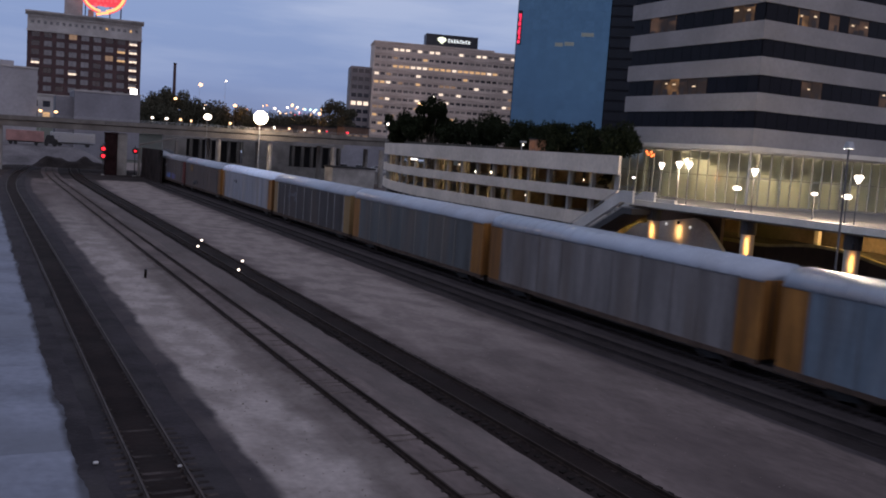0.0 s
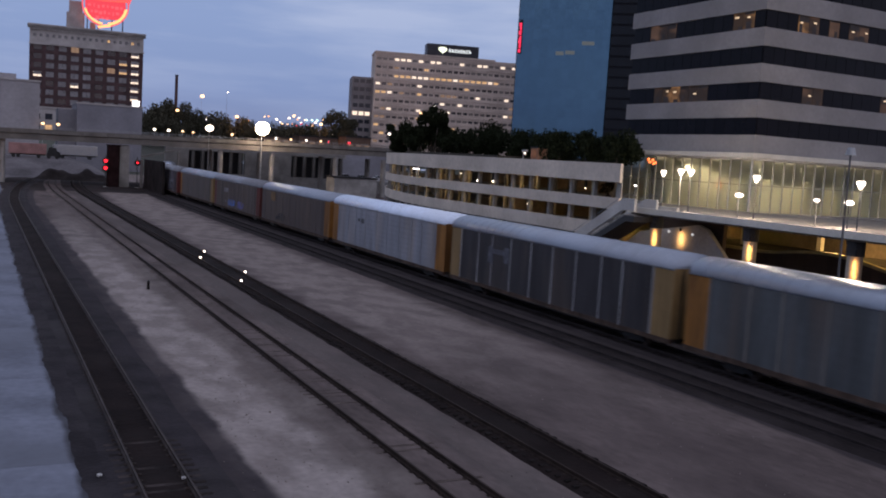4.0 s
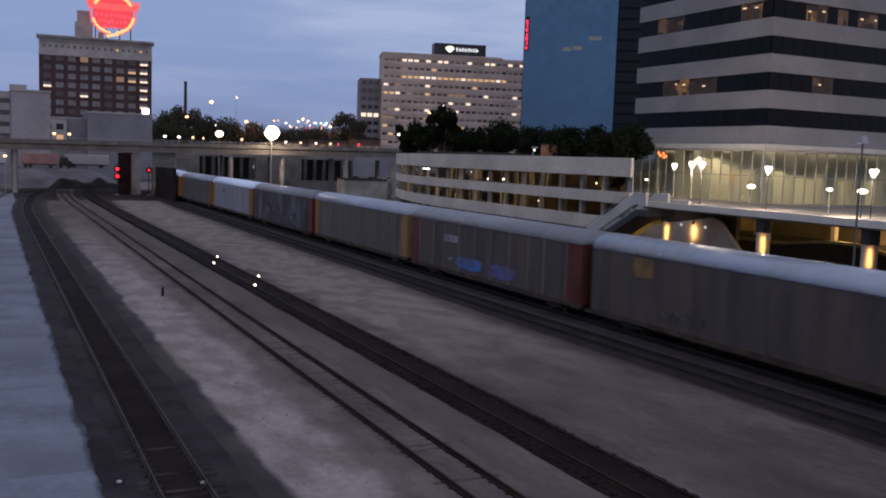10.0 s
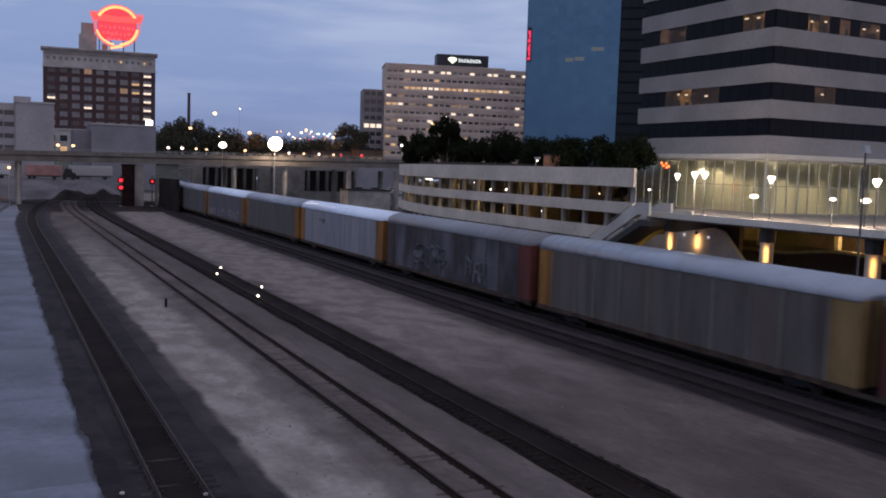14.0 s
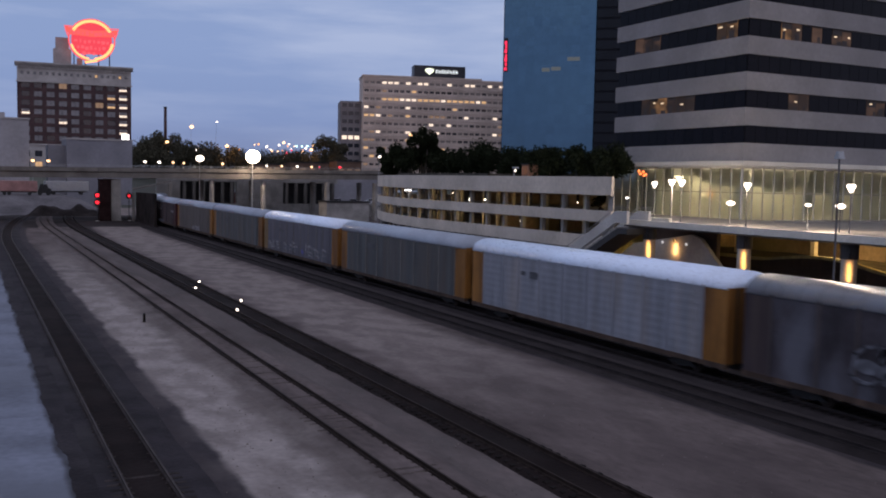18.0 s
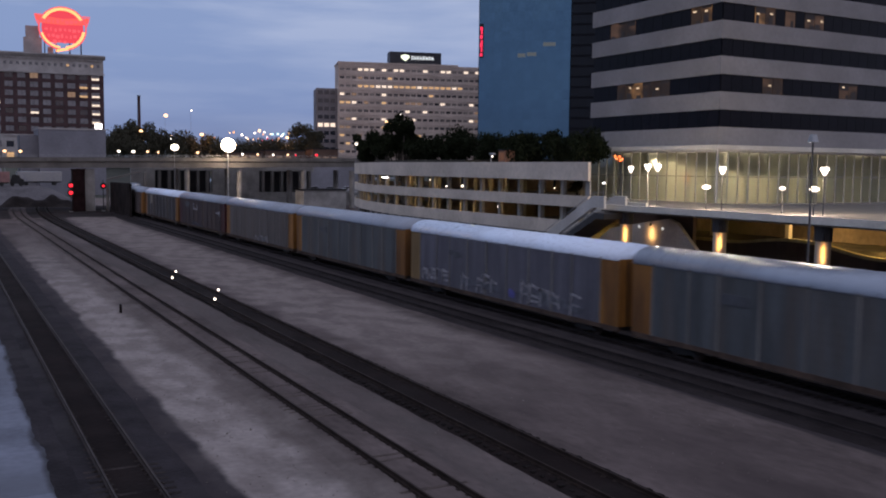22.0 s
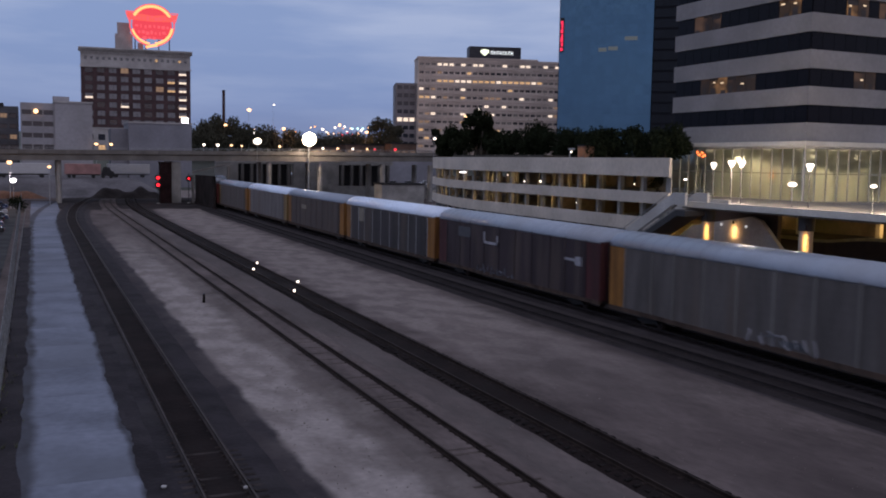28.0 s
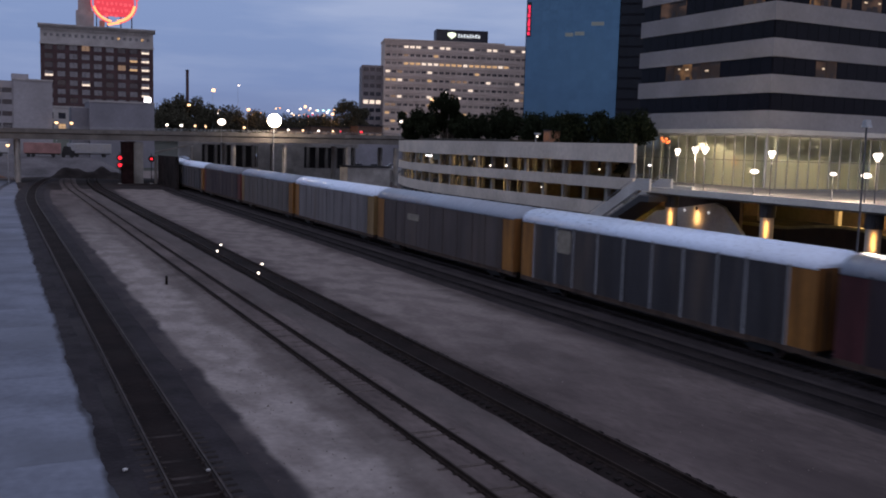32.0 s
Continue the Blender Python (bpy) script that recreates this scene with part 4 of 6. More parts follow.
part("pane", bm_box(47.8, 49.3, -1.0, -0.9, 24.6, 30.0), G_COOL, bay, "glaring white pane")

sign = thing("rooftop_neon_sign", on((21.0, 480, 0), -6), "round red neon sign with a pointed banner and arrow tail", "neon sign")
M_NEON = glow("red_neon", (1.0, 0.12, 0.15), 0.98)
rngn = random.Random(17)
M_NEON2 = glow("orange_red_neon", (1.0, 0.34, 0.13), 2.2)
M_SIGNFACE = glow("red_sign_face", (0.95, 0.075, 0.11), 0.85)
scx, scz = 33.2, 74.4


def ring(bm, pts, r):
    rows = []
    for i, (x, z) in enumerate(pts):
        a, b = pts[max(0, i - 1)], pts[min(len(pts) - 1, i + 1)]
        d = Vector((b[0] - a[0], 0, b[1] - a[1])).normalized()
        side = Vector((d.z, 0, -d.x))
        rows.append([bm.verts.new(Vector((x, 2.2, z)) + side * r * math.cos(k * math.pi / 4) + Vector((0, r * math.sin(k * math.pi / 4), 0))) for k in range(8)])
    for p, q in zip(rows, rows[1:]):
        for k in range(8):
            bm.faces.new((p[k], p[(k + 1) % 8], q[(k + 1) % 8], q[k]))
    bm.faces.new(rows[0][::-1])
    bm.faces.new(rows[-1])


def arc_points(r, a0, a1, k=20):
    return [(scx + r * math.cos(radians(a0 + (a1 - a0) * i / k)), scz + r * 0.96 * math.sin(radians(a0 + (a1 - a0) * i / k))) for i in range(k + 1)]


bm = bmesh.new()
prism(bm, arc_points(9.2, -48, 228, 30), 2.7, 3.0)
part("sign_face", bm, M_SIGNFACE, sign, "dull red glowing face")
bm = bmesh.new()
prism(bm, [(scx - 12.0, scz + 5.9), (scx - 11.2, scz + 3.9), (scx - 10.2, scz + 2.2), (scx, scz + 1.7), (scx + 10.2, scz + 2.1), (scx + 11.1, scz + 3.7), (scx + 11.7, scz + 5.6), (scx + 8.5, scz + 5.3), (scx, scz + 4.5), (scx - 8.5, scz + 5.5)], 2.3, 2.68)
part("banner", bm, glow("orange_red_sign_face", (1.0, 0.13, 0.11), 0.95), sign, "orange-red glowing banner with pointed ends")
bm = bmesh.new()
ring(bm, arc_points(10.3, 0, 360, 40), 0.34)
part("outline_tube", bm, M_NEON, sign, "thin red neon ring")
for a0, a1, r in ((28, 152, 0.72), (-8, -82, 0.72), (196, 262, 0.5)):
    bm = bmesh.new()
    ring(bm, arc_points(9.4, a0, a1), r)
    part("neon_arc", bm, M_NEON2, sign, "orange-yellow neon arc")
bm = bmesh.new()
ring(bm, [(scx + 2.4, scz - 9.4), (scx - 0.2, scz - 9.9), (scx - 3.0, scz - 10.6)], 0.6)
part("neon_tail", bm, M_NEON2, sign, "orange-yellow neon arrow tail")
for sd in (-1, 1):
    bm = bmesh.new()
    ring(bm, [(scx + sd * 10.3, scz + 1.0), (scx + sd * 11.3, scz + 3.4), (scx + sd * 12.1, scz + 6.1), (scx + sd * 8.8, scz + 6.0)], 0.3)
    part("outline_tube", bm, M_NEON, sign, "thin red neon outline")
for z, a, b in ((scz + 3.2, -9.0, 9.0), (scz - 1.0, -8.2, 8.2), (scz - 3.6, -7.0, 6.4), (scz - 6.0, -4.6, 2.0)):
    k = int((b - a) / 1.9)
    for i in range(k):
        x = scx + a + (b - a) * (i + 0.5) / k
        hw, dz = rngn.uniform(0.25, 0.85), rngn.uniform(-0.4, 0.4)
        part("neon_bar", bm_box(x - hw, x + hw, 1.7, 2.25, z - rngn.uniform(0.3, 1.0) + dz, z + rngn.uniform(0.3, 1.0) + dz), M_NEON, sign, "red neon bar")
for x in (scx - 8, scx - 3, scx + 3, scx + 8):
    bm = bmesh.new()
    tube(bm, (x, 3.3, 62), (x, 3.3, scz + 6), 0.25, 0.2, 6)
    tube(bm, (x, 9, 62), (x, 3.5, scz), 0.2, 0.2, 6)
    part("support_strut", bm, M_DARK, sign)

# white loft building and its neighbours in front
loft = thing("white_loft_building", on((-3.6, 330, 0), 0), "white painted loft building with window bands and blank wall", "building")
facade(loft, 10.2, 14, 4, 3, lambda r: 13.2 + r * 3.7, 1.5, lambda c: 1.9 + c * 3.2, 2.9, M_WHITEWALL, -0.5, 27.3, lambda r, c: None)
part("side_wall", bm_box(10.2, 21.6, -1.0, 14, -0.5, 27.6), M_WHITEWALL, loft)
part("parapet", bm_box(9.9, 21.9, -1.3, 14.3, 27.6, 28.1), M_STONE, loft)
part("roof_house", bm_box(9.8, 14.8, 3, 9, 27.6, 29.8), M_WHITEWALL, loft)
bm = bmesh.new()
ball(bm, (4.6, -0.5, 24.6), 0.75)
part("wall_lamp", bm, G_SODIUM, loft, "sodium wall lamp", True)
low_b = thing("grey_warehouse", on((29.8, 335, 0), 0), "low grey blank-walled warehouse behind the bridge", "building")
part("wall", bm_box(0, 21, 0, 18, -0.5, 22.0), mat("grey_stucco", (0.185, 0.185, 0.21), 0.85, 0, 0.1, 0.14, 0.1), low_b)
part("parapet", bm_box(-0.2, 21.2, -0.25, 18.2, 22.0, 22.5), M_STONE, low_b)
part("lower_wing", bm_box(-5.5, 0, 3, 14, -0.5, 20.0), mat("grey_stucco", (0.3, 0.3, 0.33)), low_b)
for dx in (-10.8, -6.2):
    street_lamp(29.8 + dx, 328, 8, 14.5, G_SODIUM, 0.55, "sodium lamp beside the warehouse", 0.3)
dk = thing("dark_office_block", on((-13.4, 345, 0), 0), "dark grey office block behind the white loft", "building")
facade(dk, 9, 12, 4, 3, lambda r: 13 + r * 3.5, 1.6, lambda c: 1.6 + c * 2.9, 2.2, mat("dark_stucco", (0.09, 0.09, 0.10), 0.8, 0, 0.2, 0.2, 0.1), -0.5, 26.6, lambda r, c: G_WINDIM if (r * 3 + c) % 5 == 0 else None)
part("roof_slab", bm_box(-1.5, 4.5, -1, 8, 26.6, 27.6), M_DARK, dk)
dk2 = thing("lit_showroom", on((-21.0, 330, 0), 0), "brightly lit white showroom windows at the street", "building")
part("wall", bm_box(0, 10, 0, 10, -0.5, 18.0), M_STONE, dk2)
for i in range(4):
    part("window", bm_box(0.5 + i * 2.1, 2.4 + i * 2.1, -0.05, 0.0, 15.2, 17.2), G_WIN2, dk2)
    part("window", bm_box(0.5 + i * 2.1, 2.4 + i * 2.1, -0.05, 0.0, 13.0, 14.4), G_WIN2, dk2)

# the beige office block with a sign house on the roof
off = thing("beige_office_block", on((174.4, 430, 0), -17), "beige concrete office block with many small lit windows", "building")
M_PANEOFF = glass("curtained_window", (0.22, 0.19, 0.175), 0.4, 0.3)
M_PANEOFF2 = glass("half_curtained_window", (0.10, 0.085, 0.085), 0.4, 0.3)
M_BEIGE = mat("beige_concrete", (0.55, 0.445, 0.385), 0.85, 0, 0.12, 0.18, 0.2, stain=(0.46, 0.37, 0.315), stain_amt=0.5)
rngo = random.Random(21)


def off_lit(r, c):
    u = rngo.random()
    if r == 8:
        return G_WIN2 if 2 < c < 20 and u < 0.3 else G_WIN if 2 < c < 21 else None
    if r == 10:
        return G_WIN2 if u < 0.35 else None
    if u < 0.07:
        return G_WIN2
    if u < 0.13:
        return G_WIN
    dark = noise.noise((c * 0.4, r * 2.3, 5.0)) > 0.05
    return G_WINDIM if u < 0.24 else M_WINDARK if dark else M_PANEOFF2 if u < 0.62 else None


facade(off, 72, 20, 11, 24, lambda r: 18.3 + r * 4.03, 1.35, lambda c: 1.8 + c * 2.97, 2.25, M_BEIGE, -0.5, 61.4, off_lit, unlit=M_PANEOFF, mullion=M_BEIGE)
for r in range(12):
    part("ledge", bm_box(-0.15, 72.15, -0.22, 0, 16.0 + r * 4.03, 16.5 + r * 4.03), M_BEIGE, off)
part("parapet", bm_box(-0.3, 60, -0.3, 20.3, 61.4, 62.2), M_BEIGE, off)
part("plant_screen", bm_box(58, 71.5, 2, 18, 58.6, 61.2), M_DARK, off)
part("annex", bm_box(-10.5, -0.02, 6, 26, -0.5, 49.5), mat("brown_grey_concrete", (0.20, 0.18, 0.185), 0.85, 0, 0.12, 0.18, 0.2), off, "lower brown-grey wing")
for r in range(8):
    for i in range(3):
        part("window", bm_box(-9.6 + i * 3.1, -7.2 + i * 3.1, 5.93, 6.0, 18.5 + r * 4.0, 20.4 + r * 4.0), G_WIN2 if r == 3 else M_WINDARK, off)
sh = thing("roof_sign_house", on((174.4, 430, 0), -17), "dark rooftop sign box with small glowing emblem and lettering bars", "roof sign")
part("box", bm_box(25.5, 51.5, 1, 10, 62.2, 68.0), mat("dark_panel", (0.03, 0.032, 0.04), 0.5, 0.2, 0.4, 0.2, 0), sh)
bm = bmesh.new()
prism(bm, [(31.2, 66.3), (33.2, 66.8), (35.2, 66.3), (35.4, 65.2), (33.3, 63.4), (31.0, 65.2)], 0.7, 0.95)
part("emblem", bm, glow("emblem_glow", (0.82, 1.0, 0.78), 1.4), sh, "glowing yellow-green emblem")
for i in range(8):
    x = 36.4 + i * 1.45
    bm = bmesh.new()
    box(bm, x, x + 0.34, 0.7, 0.95, 64.3, 66.0)
    box(bm, x + 0.34, x + 0.95, 0.7, 0.95, 65.0 if i % 2 else 65.6, 65.4 if i % 2 else 66.0)
    box(bm, x + 0.7, x + 0.98, 0.7, 0.95, 64.3, 65.4)
    part("letter_bar", bm, glow("letter_glow", (0.7, 0.85, 0.9), 1.2), sh, "pale glowing bar")

# the blue mirror-glass tower
M_BLUEGLASS = glass("blue_mirror_glass", (0.068, 0.140, 0.200), 0.05, 0.5, 1.0, 0.06)
M_LITGLASS = glow("faintly_lit_glass", (0.62, 0.80, 0.88), 0.10)
rngg = random.Random(9)
blue = thing("mirror_glass_tower", on((195.2, 330, 0), -42), "tall blue mirror-glass office tower reflecting the evening sky", "building")
part("core", bm_box(0.1, 36.9, 0.12, 8, -0.5, 130), M_DARK, blue)
pane_bm = bmesh.new()
box(pane_bm, 0.0, 3.07, 0, 0.1, 0, 3.89)
PANEB = mesh_of("glass_pane", pane_bm, M_BLUEGLASS)
for r in range(27):
    for c in range(12):
        again("glass_pane", PANEB, blue, m=pose(0.03 + c * 3.08, 0, 15 + r * 3.9, rngg.gauss(0, 0.2), 0, rngg.gauss(0, 0.2)))
for x0, x1, z in ((15.8, 19.0, 55.4), (19.6, 23.4, 55.8), (26.0, 31.0, 59.6)):
    part("lit_ceiling_strip", bm_box(x0, x1, -0.06, -0.03, z, z + (1.5 if z > 50 else 0.7)), M_LITGLASS, blue, "pale lit ceiling strip behind the glass")
part("edge_fin", bm_box(-0.2, 0.0, -0.1, 1, -0.5, 130), M_DARK, blue)
bt = thing("dark_glass_tower", on((222.9, 305.2, 0), -42), "dark glass tower slab beside the mirror tower", "building")
M_BLACKGLASS = glass("black_glass", (0.005, 0.008, 0.013), 0.12, 0.16)
part("core", bm_box(0, 16, 0.3, 26, -0.5, 130), mat("dark_tower_cladding", (0.008, 0.009, 0.013), 0.6, 0, 0.3, 0.2, 0, spec=0.08), bt)
for r in range(27):
    for c in range(5):
        part("glass_pane", bm_box(c * 3.2 + 0.05, c * 3.2 + 3.15, 0.2, 0.3, 15 + r * 4.1, 15 + r * 4.1 + 3.2), M_BLACKGLASS, bt)
neon = thing("vertical_neon_sign", on((195.2, 330, 0), -42), "vertical red neon sign on the corner of the glass tower", "neon sign")
part("backing", bm_box(0.3, 1.7, -0.55, -0.12, 55.5, 69.0), M_DARK, neon)
M_DEEPRED = glow("deep_red_neon", (1.0, 0.035, 0.10), 1.3)
for i in range(7):
    part("neon_letter_bar", bm_box(0.5 + 0.3 * (i % 2), 1.45, -0.75, -0.56, 56.0 + i * 1.75, 57.2 + i * 1.75 + 0.25 * (i % 3)), M_DEEPRED, neon, "red neon bar")

# ---- the banded office tower with a glazed lobby ----
tower = thing("banded_office_tower", pose(71.7, 72, 0), "office tower with pale concrete bands and dark ribbon windows", "building")
M_FASCIA = mat("cream_fascia_paint", (0.52, 0.50, 0.44), 0.6, 0, 0.4, 0.12, 0.1, stain=(0.42, 0.39, 0.33), stain_amt=0.5)
M_BAND = mat("pale_precast_concrete", (0.202, 0.197, 0.202), 0.85, 0, 0.2, 0.12, 0.2, stain=(0.155, 0.150, 0.152), stain_amt=0.4)
M_RIBBON = glass("dark_ribbon_glass", (0.0042, 0.004, 0.0065), 0.12, 0.09)


def room_glow(name, col, power, sc):
    """An office seen through its window: uneven lamps, blinds and dark furniture."""
    m = glow(name, col, power)
    n, l = m.node_tree.nodes, m.node_tree.links
    co, mp, t, r = n.new("ShaderNodeTexCoord"), n.new("ShaderNodeMapping"), n.new("ShaderNodeTexNoise"), n.new("ShaderNodeMapRange")
    mp.inputs["Scale"].default_value = (0.9, 0.9, 1.3)
    t.inputs["Scale"].default_value, t.inputs["Detail"].default_value = sc, 3
    r.inputs[1].default_value, r.inputs[2].default_value, r.inputs[3].default_value, r.inputs[4].default_value = 0.42, 0.70, 0.08 * power, 2.0 * power
    l.new(co.outputs["Object"], mp.inputs[0])
    l.new(mp.outputs[0], t.inputs[0])
    l.new(t.outputs[0], r.inputs[0])
    l.new(r.outputs[0], n["Principled BSDF"].inputs["Emission Strength"])
    return m


G_ROOM = room_glow("lit_office", (1.0, 0.54, 0.22), 0.15, 0.3)
G_ROOM2 = room_glow("dim_office", (0.9, 0.52, 0.32), 0.045, 0.3)
TW, TD = 46.0, 21.8
G_TUBE = glow("office_ceiling_light", (1.0, 0.82, 0.55), 0.8)
M_BLIND = mat("dark_drawn_blind", (0.035, 0.030, 0.030), 0.8, 0, 1, 0.2, 0)
rngr = random.Random(31)


def furnish(win, bright, z0, y=None, x=None):
    """What shows in a lit office window: a drawn blind, a dark desk edge and sometimes a ceiling light."""
    def slab(name, a, b, z, zz, m, label, d=0.02):
        bx = (x - d - 0.01, x - d, a, b, z, zz) if x is not None else (a, b, y - d - 0.01, y - d, z, zz)
        part(name, bm_box(*bx), m, win, label)
    a, b = win["span"]
    del win["span"]
    cut = rngr.uniform(0.15, 0.75)
    if rngr.random() < 0.6:
        slab("blind", a, b, z0 + 1.81 * (1 - cut * 0.6), z0 + 1.81, M_BLIND, "dark half-drawn blind")
    w = (b - a) * rngr.uniform(0.25, 0.6)
    s0 = rngr.uniform(a, b - w)
    slab("desk_edge", s0, s0 + w, z0, z0 + rngr.uniform(0.3, 0.9), M_BLIND, "dark furniture edge")
    if bright or rngr.random() < 0.4:
        w = (b - a) * rngr.uniform(0.2, 0.45)
        s0, zz = rngr.uniform(a, b - w), z0 + rngr.uniform(0.8, 1.3)
        slab("ceiling_light", s0, s0 + w, zz, zz + 0.16, G_TUBE, "small warm ceiling light", 0.035)


part("core", bm_box(0.5, TW - 0.5, 0.5, TD - 0.5, 13.4, 55), M_DARK, tower)
for k in range(12):
    z = 13.3 + k * 3.66
    bm = bmesh.new()
    box(bm, 0, TW, 0, 0.45, z, z + 1.85)
    box(bm, 0, TW, TD - 0.45, TD, z, z + 1.85)
    box(bm, 0, 0.45, 0.45, TD - 0.45, z, z + 1.85)
    box(bm, TW - 0.45, TW, 0.45, TD - 0.45, z, z + 1.85)
    part("spandrel_band", bm, M_BAND, tower)
    W = 1.52
    for i in range(30):
        m_ = G_ROOM if (k == 3 and i in (3,)) else G_ROOM2 if (k == 3 and i in (4, 6, 8, 9)) or (k == 1 and i in (4, 5, 12, 13)) else M_RIBBON
        win = part("window", bm_box(0.3 + i * W, 0.3 + (i + 1) * W - 0.05, 0.22, 0.28, z + 1.85, z + 3.66), m_, tower)
        if m_ is not M_RIBBON:
            win["span"] = (0.3 + i * W, 0.3 + (i + 1) * W - 0.05)
            furnish(win, m_ is G_ROOM, z + 1.85, y=0.22)
    for i in range(14):
        m_ = M_RIBBON
        if k == 1 and i in (8, 9):
            m_ = G_ROOM
        elif k == 1 and i in (6, 7, 10, 5):
            m_ = G_ROOM2
        elif k == 3 and i in (1, 2):
            m_ = G_ROOM
        elif k == 3 and i in (9, 10, 11):
            m_ = G_ROOM2
        win = part("window", bm_box(0.22, 0.28, 0.3 + i * 1.52, 0.3 + (i + 1) * 1.52 - 0.05, z + 1.85, z + 3.66), m_, tower)
        if m_ is not M_RIBBON:
            win["span"] = (0.3 + i * 1.52, 0.3 + (i + 1) * 1.52 - 0.05)
            furnish(win, m_ is G_ROOM, z + 1.85, x=0.22)
part("roof_slab", bm_box(0, TW, 0, TD, 57.0, 57.6), M_CONC, tower)
part("canopy", bm_box(-0.9, TW, -0.9, TD + 0.3, 12.75, 13.25), M_FASCIA, tower, "pale soffit canopy")

lobby = thing("glazed_lobby", pose(71.7, 72, 0), "tall glazed lobby glowing warm white under the tower", "lobby", kind="structure")
M_CLEAR = clear_glass("lobby_glass", (0.84, 0.88, 0.78), 0.42)
M_LOBWALL = mat("cream_lobby_wall", (0.40, 0.385, 0.30), 0.6, 0, 0.4, 0.15, 0.05)
part("floor_slab", bm_box(-0.3, TW, -0.3, TD, 6.7, 7.0), M_CONC, lobby)
part("inner_wall", bm_box(7, TW - 4, 7.5, TD - 0.3, 7.0, 12.7), M_LOBWALL, lobby)
part("lobby_soffit", bm_box(0, TW, 0, TD, 12.55, 12.75), M_WHITE, lobby)
pn = bmesh.new()
box(pn, 0, 1.5, 0, 0.03, 7.1, 12.5)
PN = mesh_of("glass_pane", pn, M_CLEAR)
M_MULL = mat("pale_aluminium_mullion", (0.44, 0.43, 0.39), 0.5, 0.3, 1, 0.15, 0)
ml = bmesh.new()
box(ml, -0.05, 0.05, -0.12, 0.1, 7.0, 12.6)
ML = mesh_of("mullion", ml, M_MULL)
for i in range(30):
    p = again("glass_pane", PN, lobby, 0.1 + i * 1.53, 0.2, 0)
    p.visible_shadow = False
    again("mullion", ML, lobby, 0.08 + i * 1.53, 0.2, 0)
for i in range(14):
    p = again("glass_pane", PN, lobby, 0.2, 0.2 + i * 1.53 + 1.5, 0, -90)
    p.visible_shadow = False
    again("mullion", ML, lobby, 0.2, 0.2 + i * 1.53, 0, -90)
part("transom", bm_box(0.0, TW, 0.12, 0.24, 9.9, 9.98), M_MULL, lobby)
part("transom", bm_box(0.12, 0.24, 0.25, TD, 9.9, 9.98), M_MULL, lobby)
M_PARTITION = mat("dark_lobby_partition", (0.15, 0.145, 0.125), 0.6, 0, 0.5, 0.25, 0.05)
rng = random.Random(71)
for i in range(18):
    part("partition", bm_box(0.45 + i * 2.1, 2.4 + i * 2.1, 3.4, 3.5, rng.choice((7.6, 10.0, 10.6, 11.2)), 12.5), M_PARTITION, lobby, "dark panel inside the lobby")
for i in range(1, 9):
    part("partition", bm_box(3.4, 3.5, 1.75 + i * 2.1, 3.7 + i * 2.1, rng.choice((10.4, 11.0, 11.6)), 12.5), M_PARTITION, lobby, "dark panel inside the lobby")
G_CEIL = glow("lobby_ceiling_light", (1.0, 0.88, 0.62), 1.1)
for i in range(9):
    for j in range(4):
        part("ceiling_light", bm_box(2 + i * 4.6, 3.2 + i * 4.6, 2 + j * 5, 3.2 + j * 5, 12.48, 12.54), G_CEIL, lobby)
for x, y in ((76, 76), (84, 76), (94, 76), (76, 86)):
    lamp("lobby_lamp", "POINT", pose(x, y, 11.8), LOBBY, (1.0, 0.90, 0.64), 0.6)
for x, y in ((73.5, 73.8), (78, 73.8), (82.5, 73.8), (87, 73.8), (91.5, 73.8), (73.5, 78), (73.5, 82.5), (73.5, 87), (73.5, 91)):
    bm = bmesh.new()
    tube(bm, (x, y, 7), (x, y, 12.6), 0.32, 0.32, 12)
    tagged(part("lobby_column", bm, M_LOBWALL), "cream round column inside the lobby", "column", "lobby columns", "structure")

t = thing("floor_lamp", pose(72.9, 77.86, 7.15), "tall orange shaded floor lamp inside the lobby", "floor lamp")
bm = bmesh.new()
tube(bm, (0, 0, 0), (0, 0, 2.43), 0.04, 0.03, 8)
part("pole", bm, M_DARK, t)
bm = bmesh.new()
tube(bm, (0, 0, 2.33), (0, 0, 2.98), 0.30, 0.20, 14)
part("shade", bm, glow("orange_shade_glow", (1.0, 0.36, 0.10), 1.0), t, "glowing orange lamp shade", True)

# ---- raised terrace, its columns and stair ----
terrace = thing("raised_terrace", pose(0, 0, 0), "raised concrete terrace with a pale fascia on columns", "terrace", kind="structure")
M_DECK = mat("warm_paving", (0.13, 0.115, 0.095), 0.85, 0, 0.5, 0.2, 0.2)
part("deck_slab", bm_box(52.3, 120, 0, 66.5, 6.85, 7.15), M_DECK, terrace)
part("deck_slab", bm_box(58, 72, 66.5, 96, 6.85, 7.15), M_DECK, terrace)
part("fascia", bm_box(52.0, 52.3, -2, 66.8, 7.0, 7.5), M_FASCIA, terrace, "pale fascia edge")
part("fascia", bm_box(57.7, 58.0, 66.8, 96, 7.0, 7.5), M_FASCIA, terrace, "pale fascia edge")
M_COL = mat("cream_column", (0.42, 0.36, 0.28), 0.8, 0, 0.6, 0.15, 0.15)
M_COLTOP = mat("dark_column_head", (0.03, 0.03, 0.032), 0.7, 0, 0.6, 0.2, 0.1)
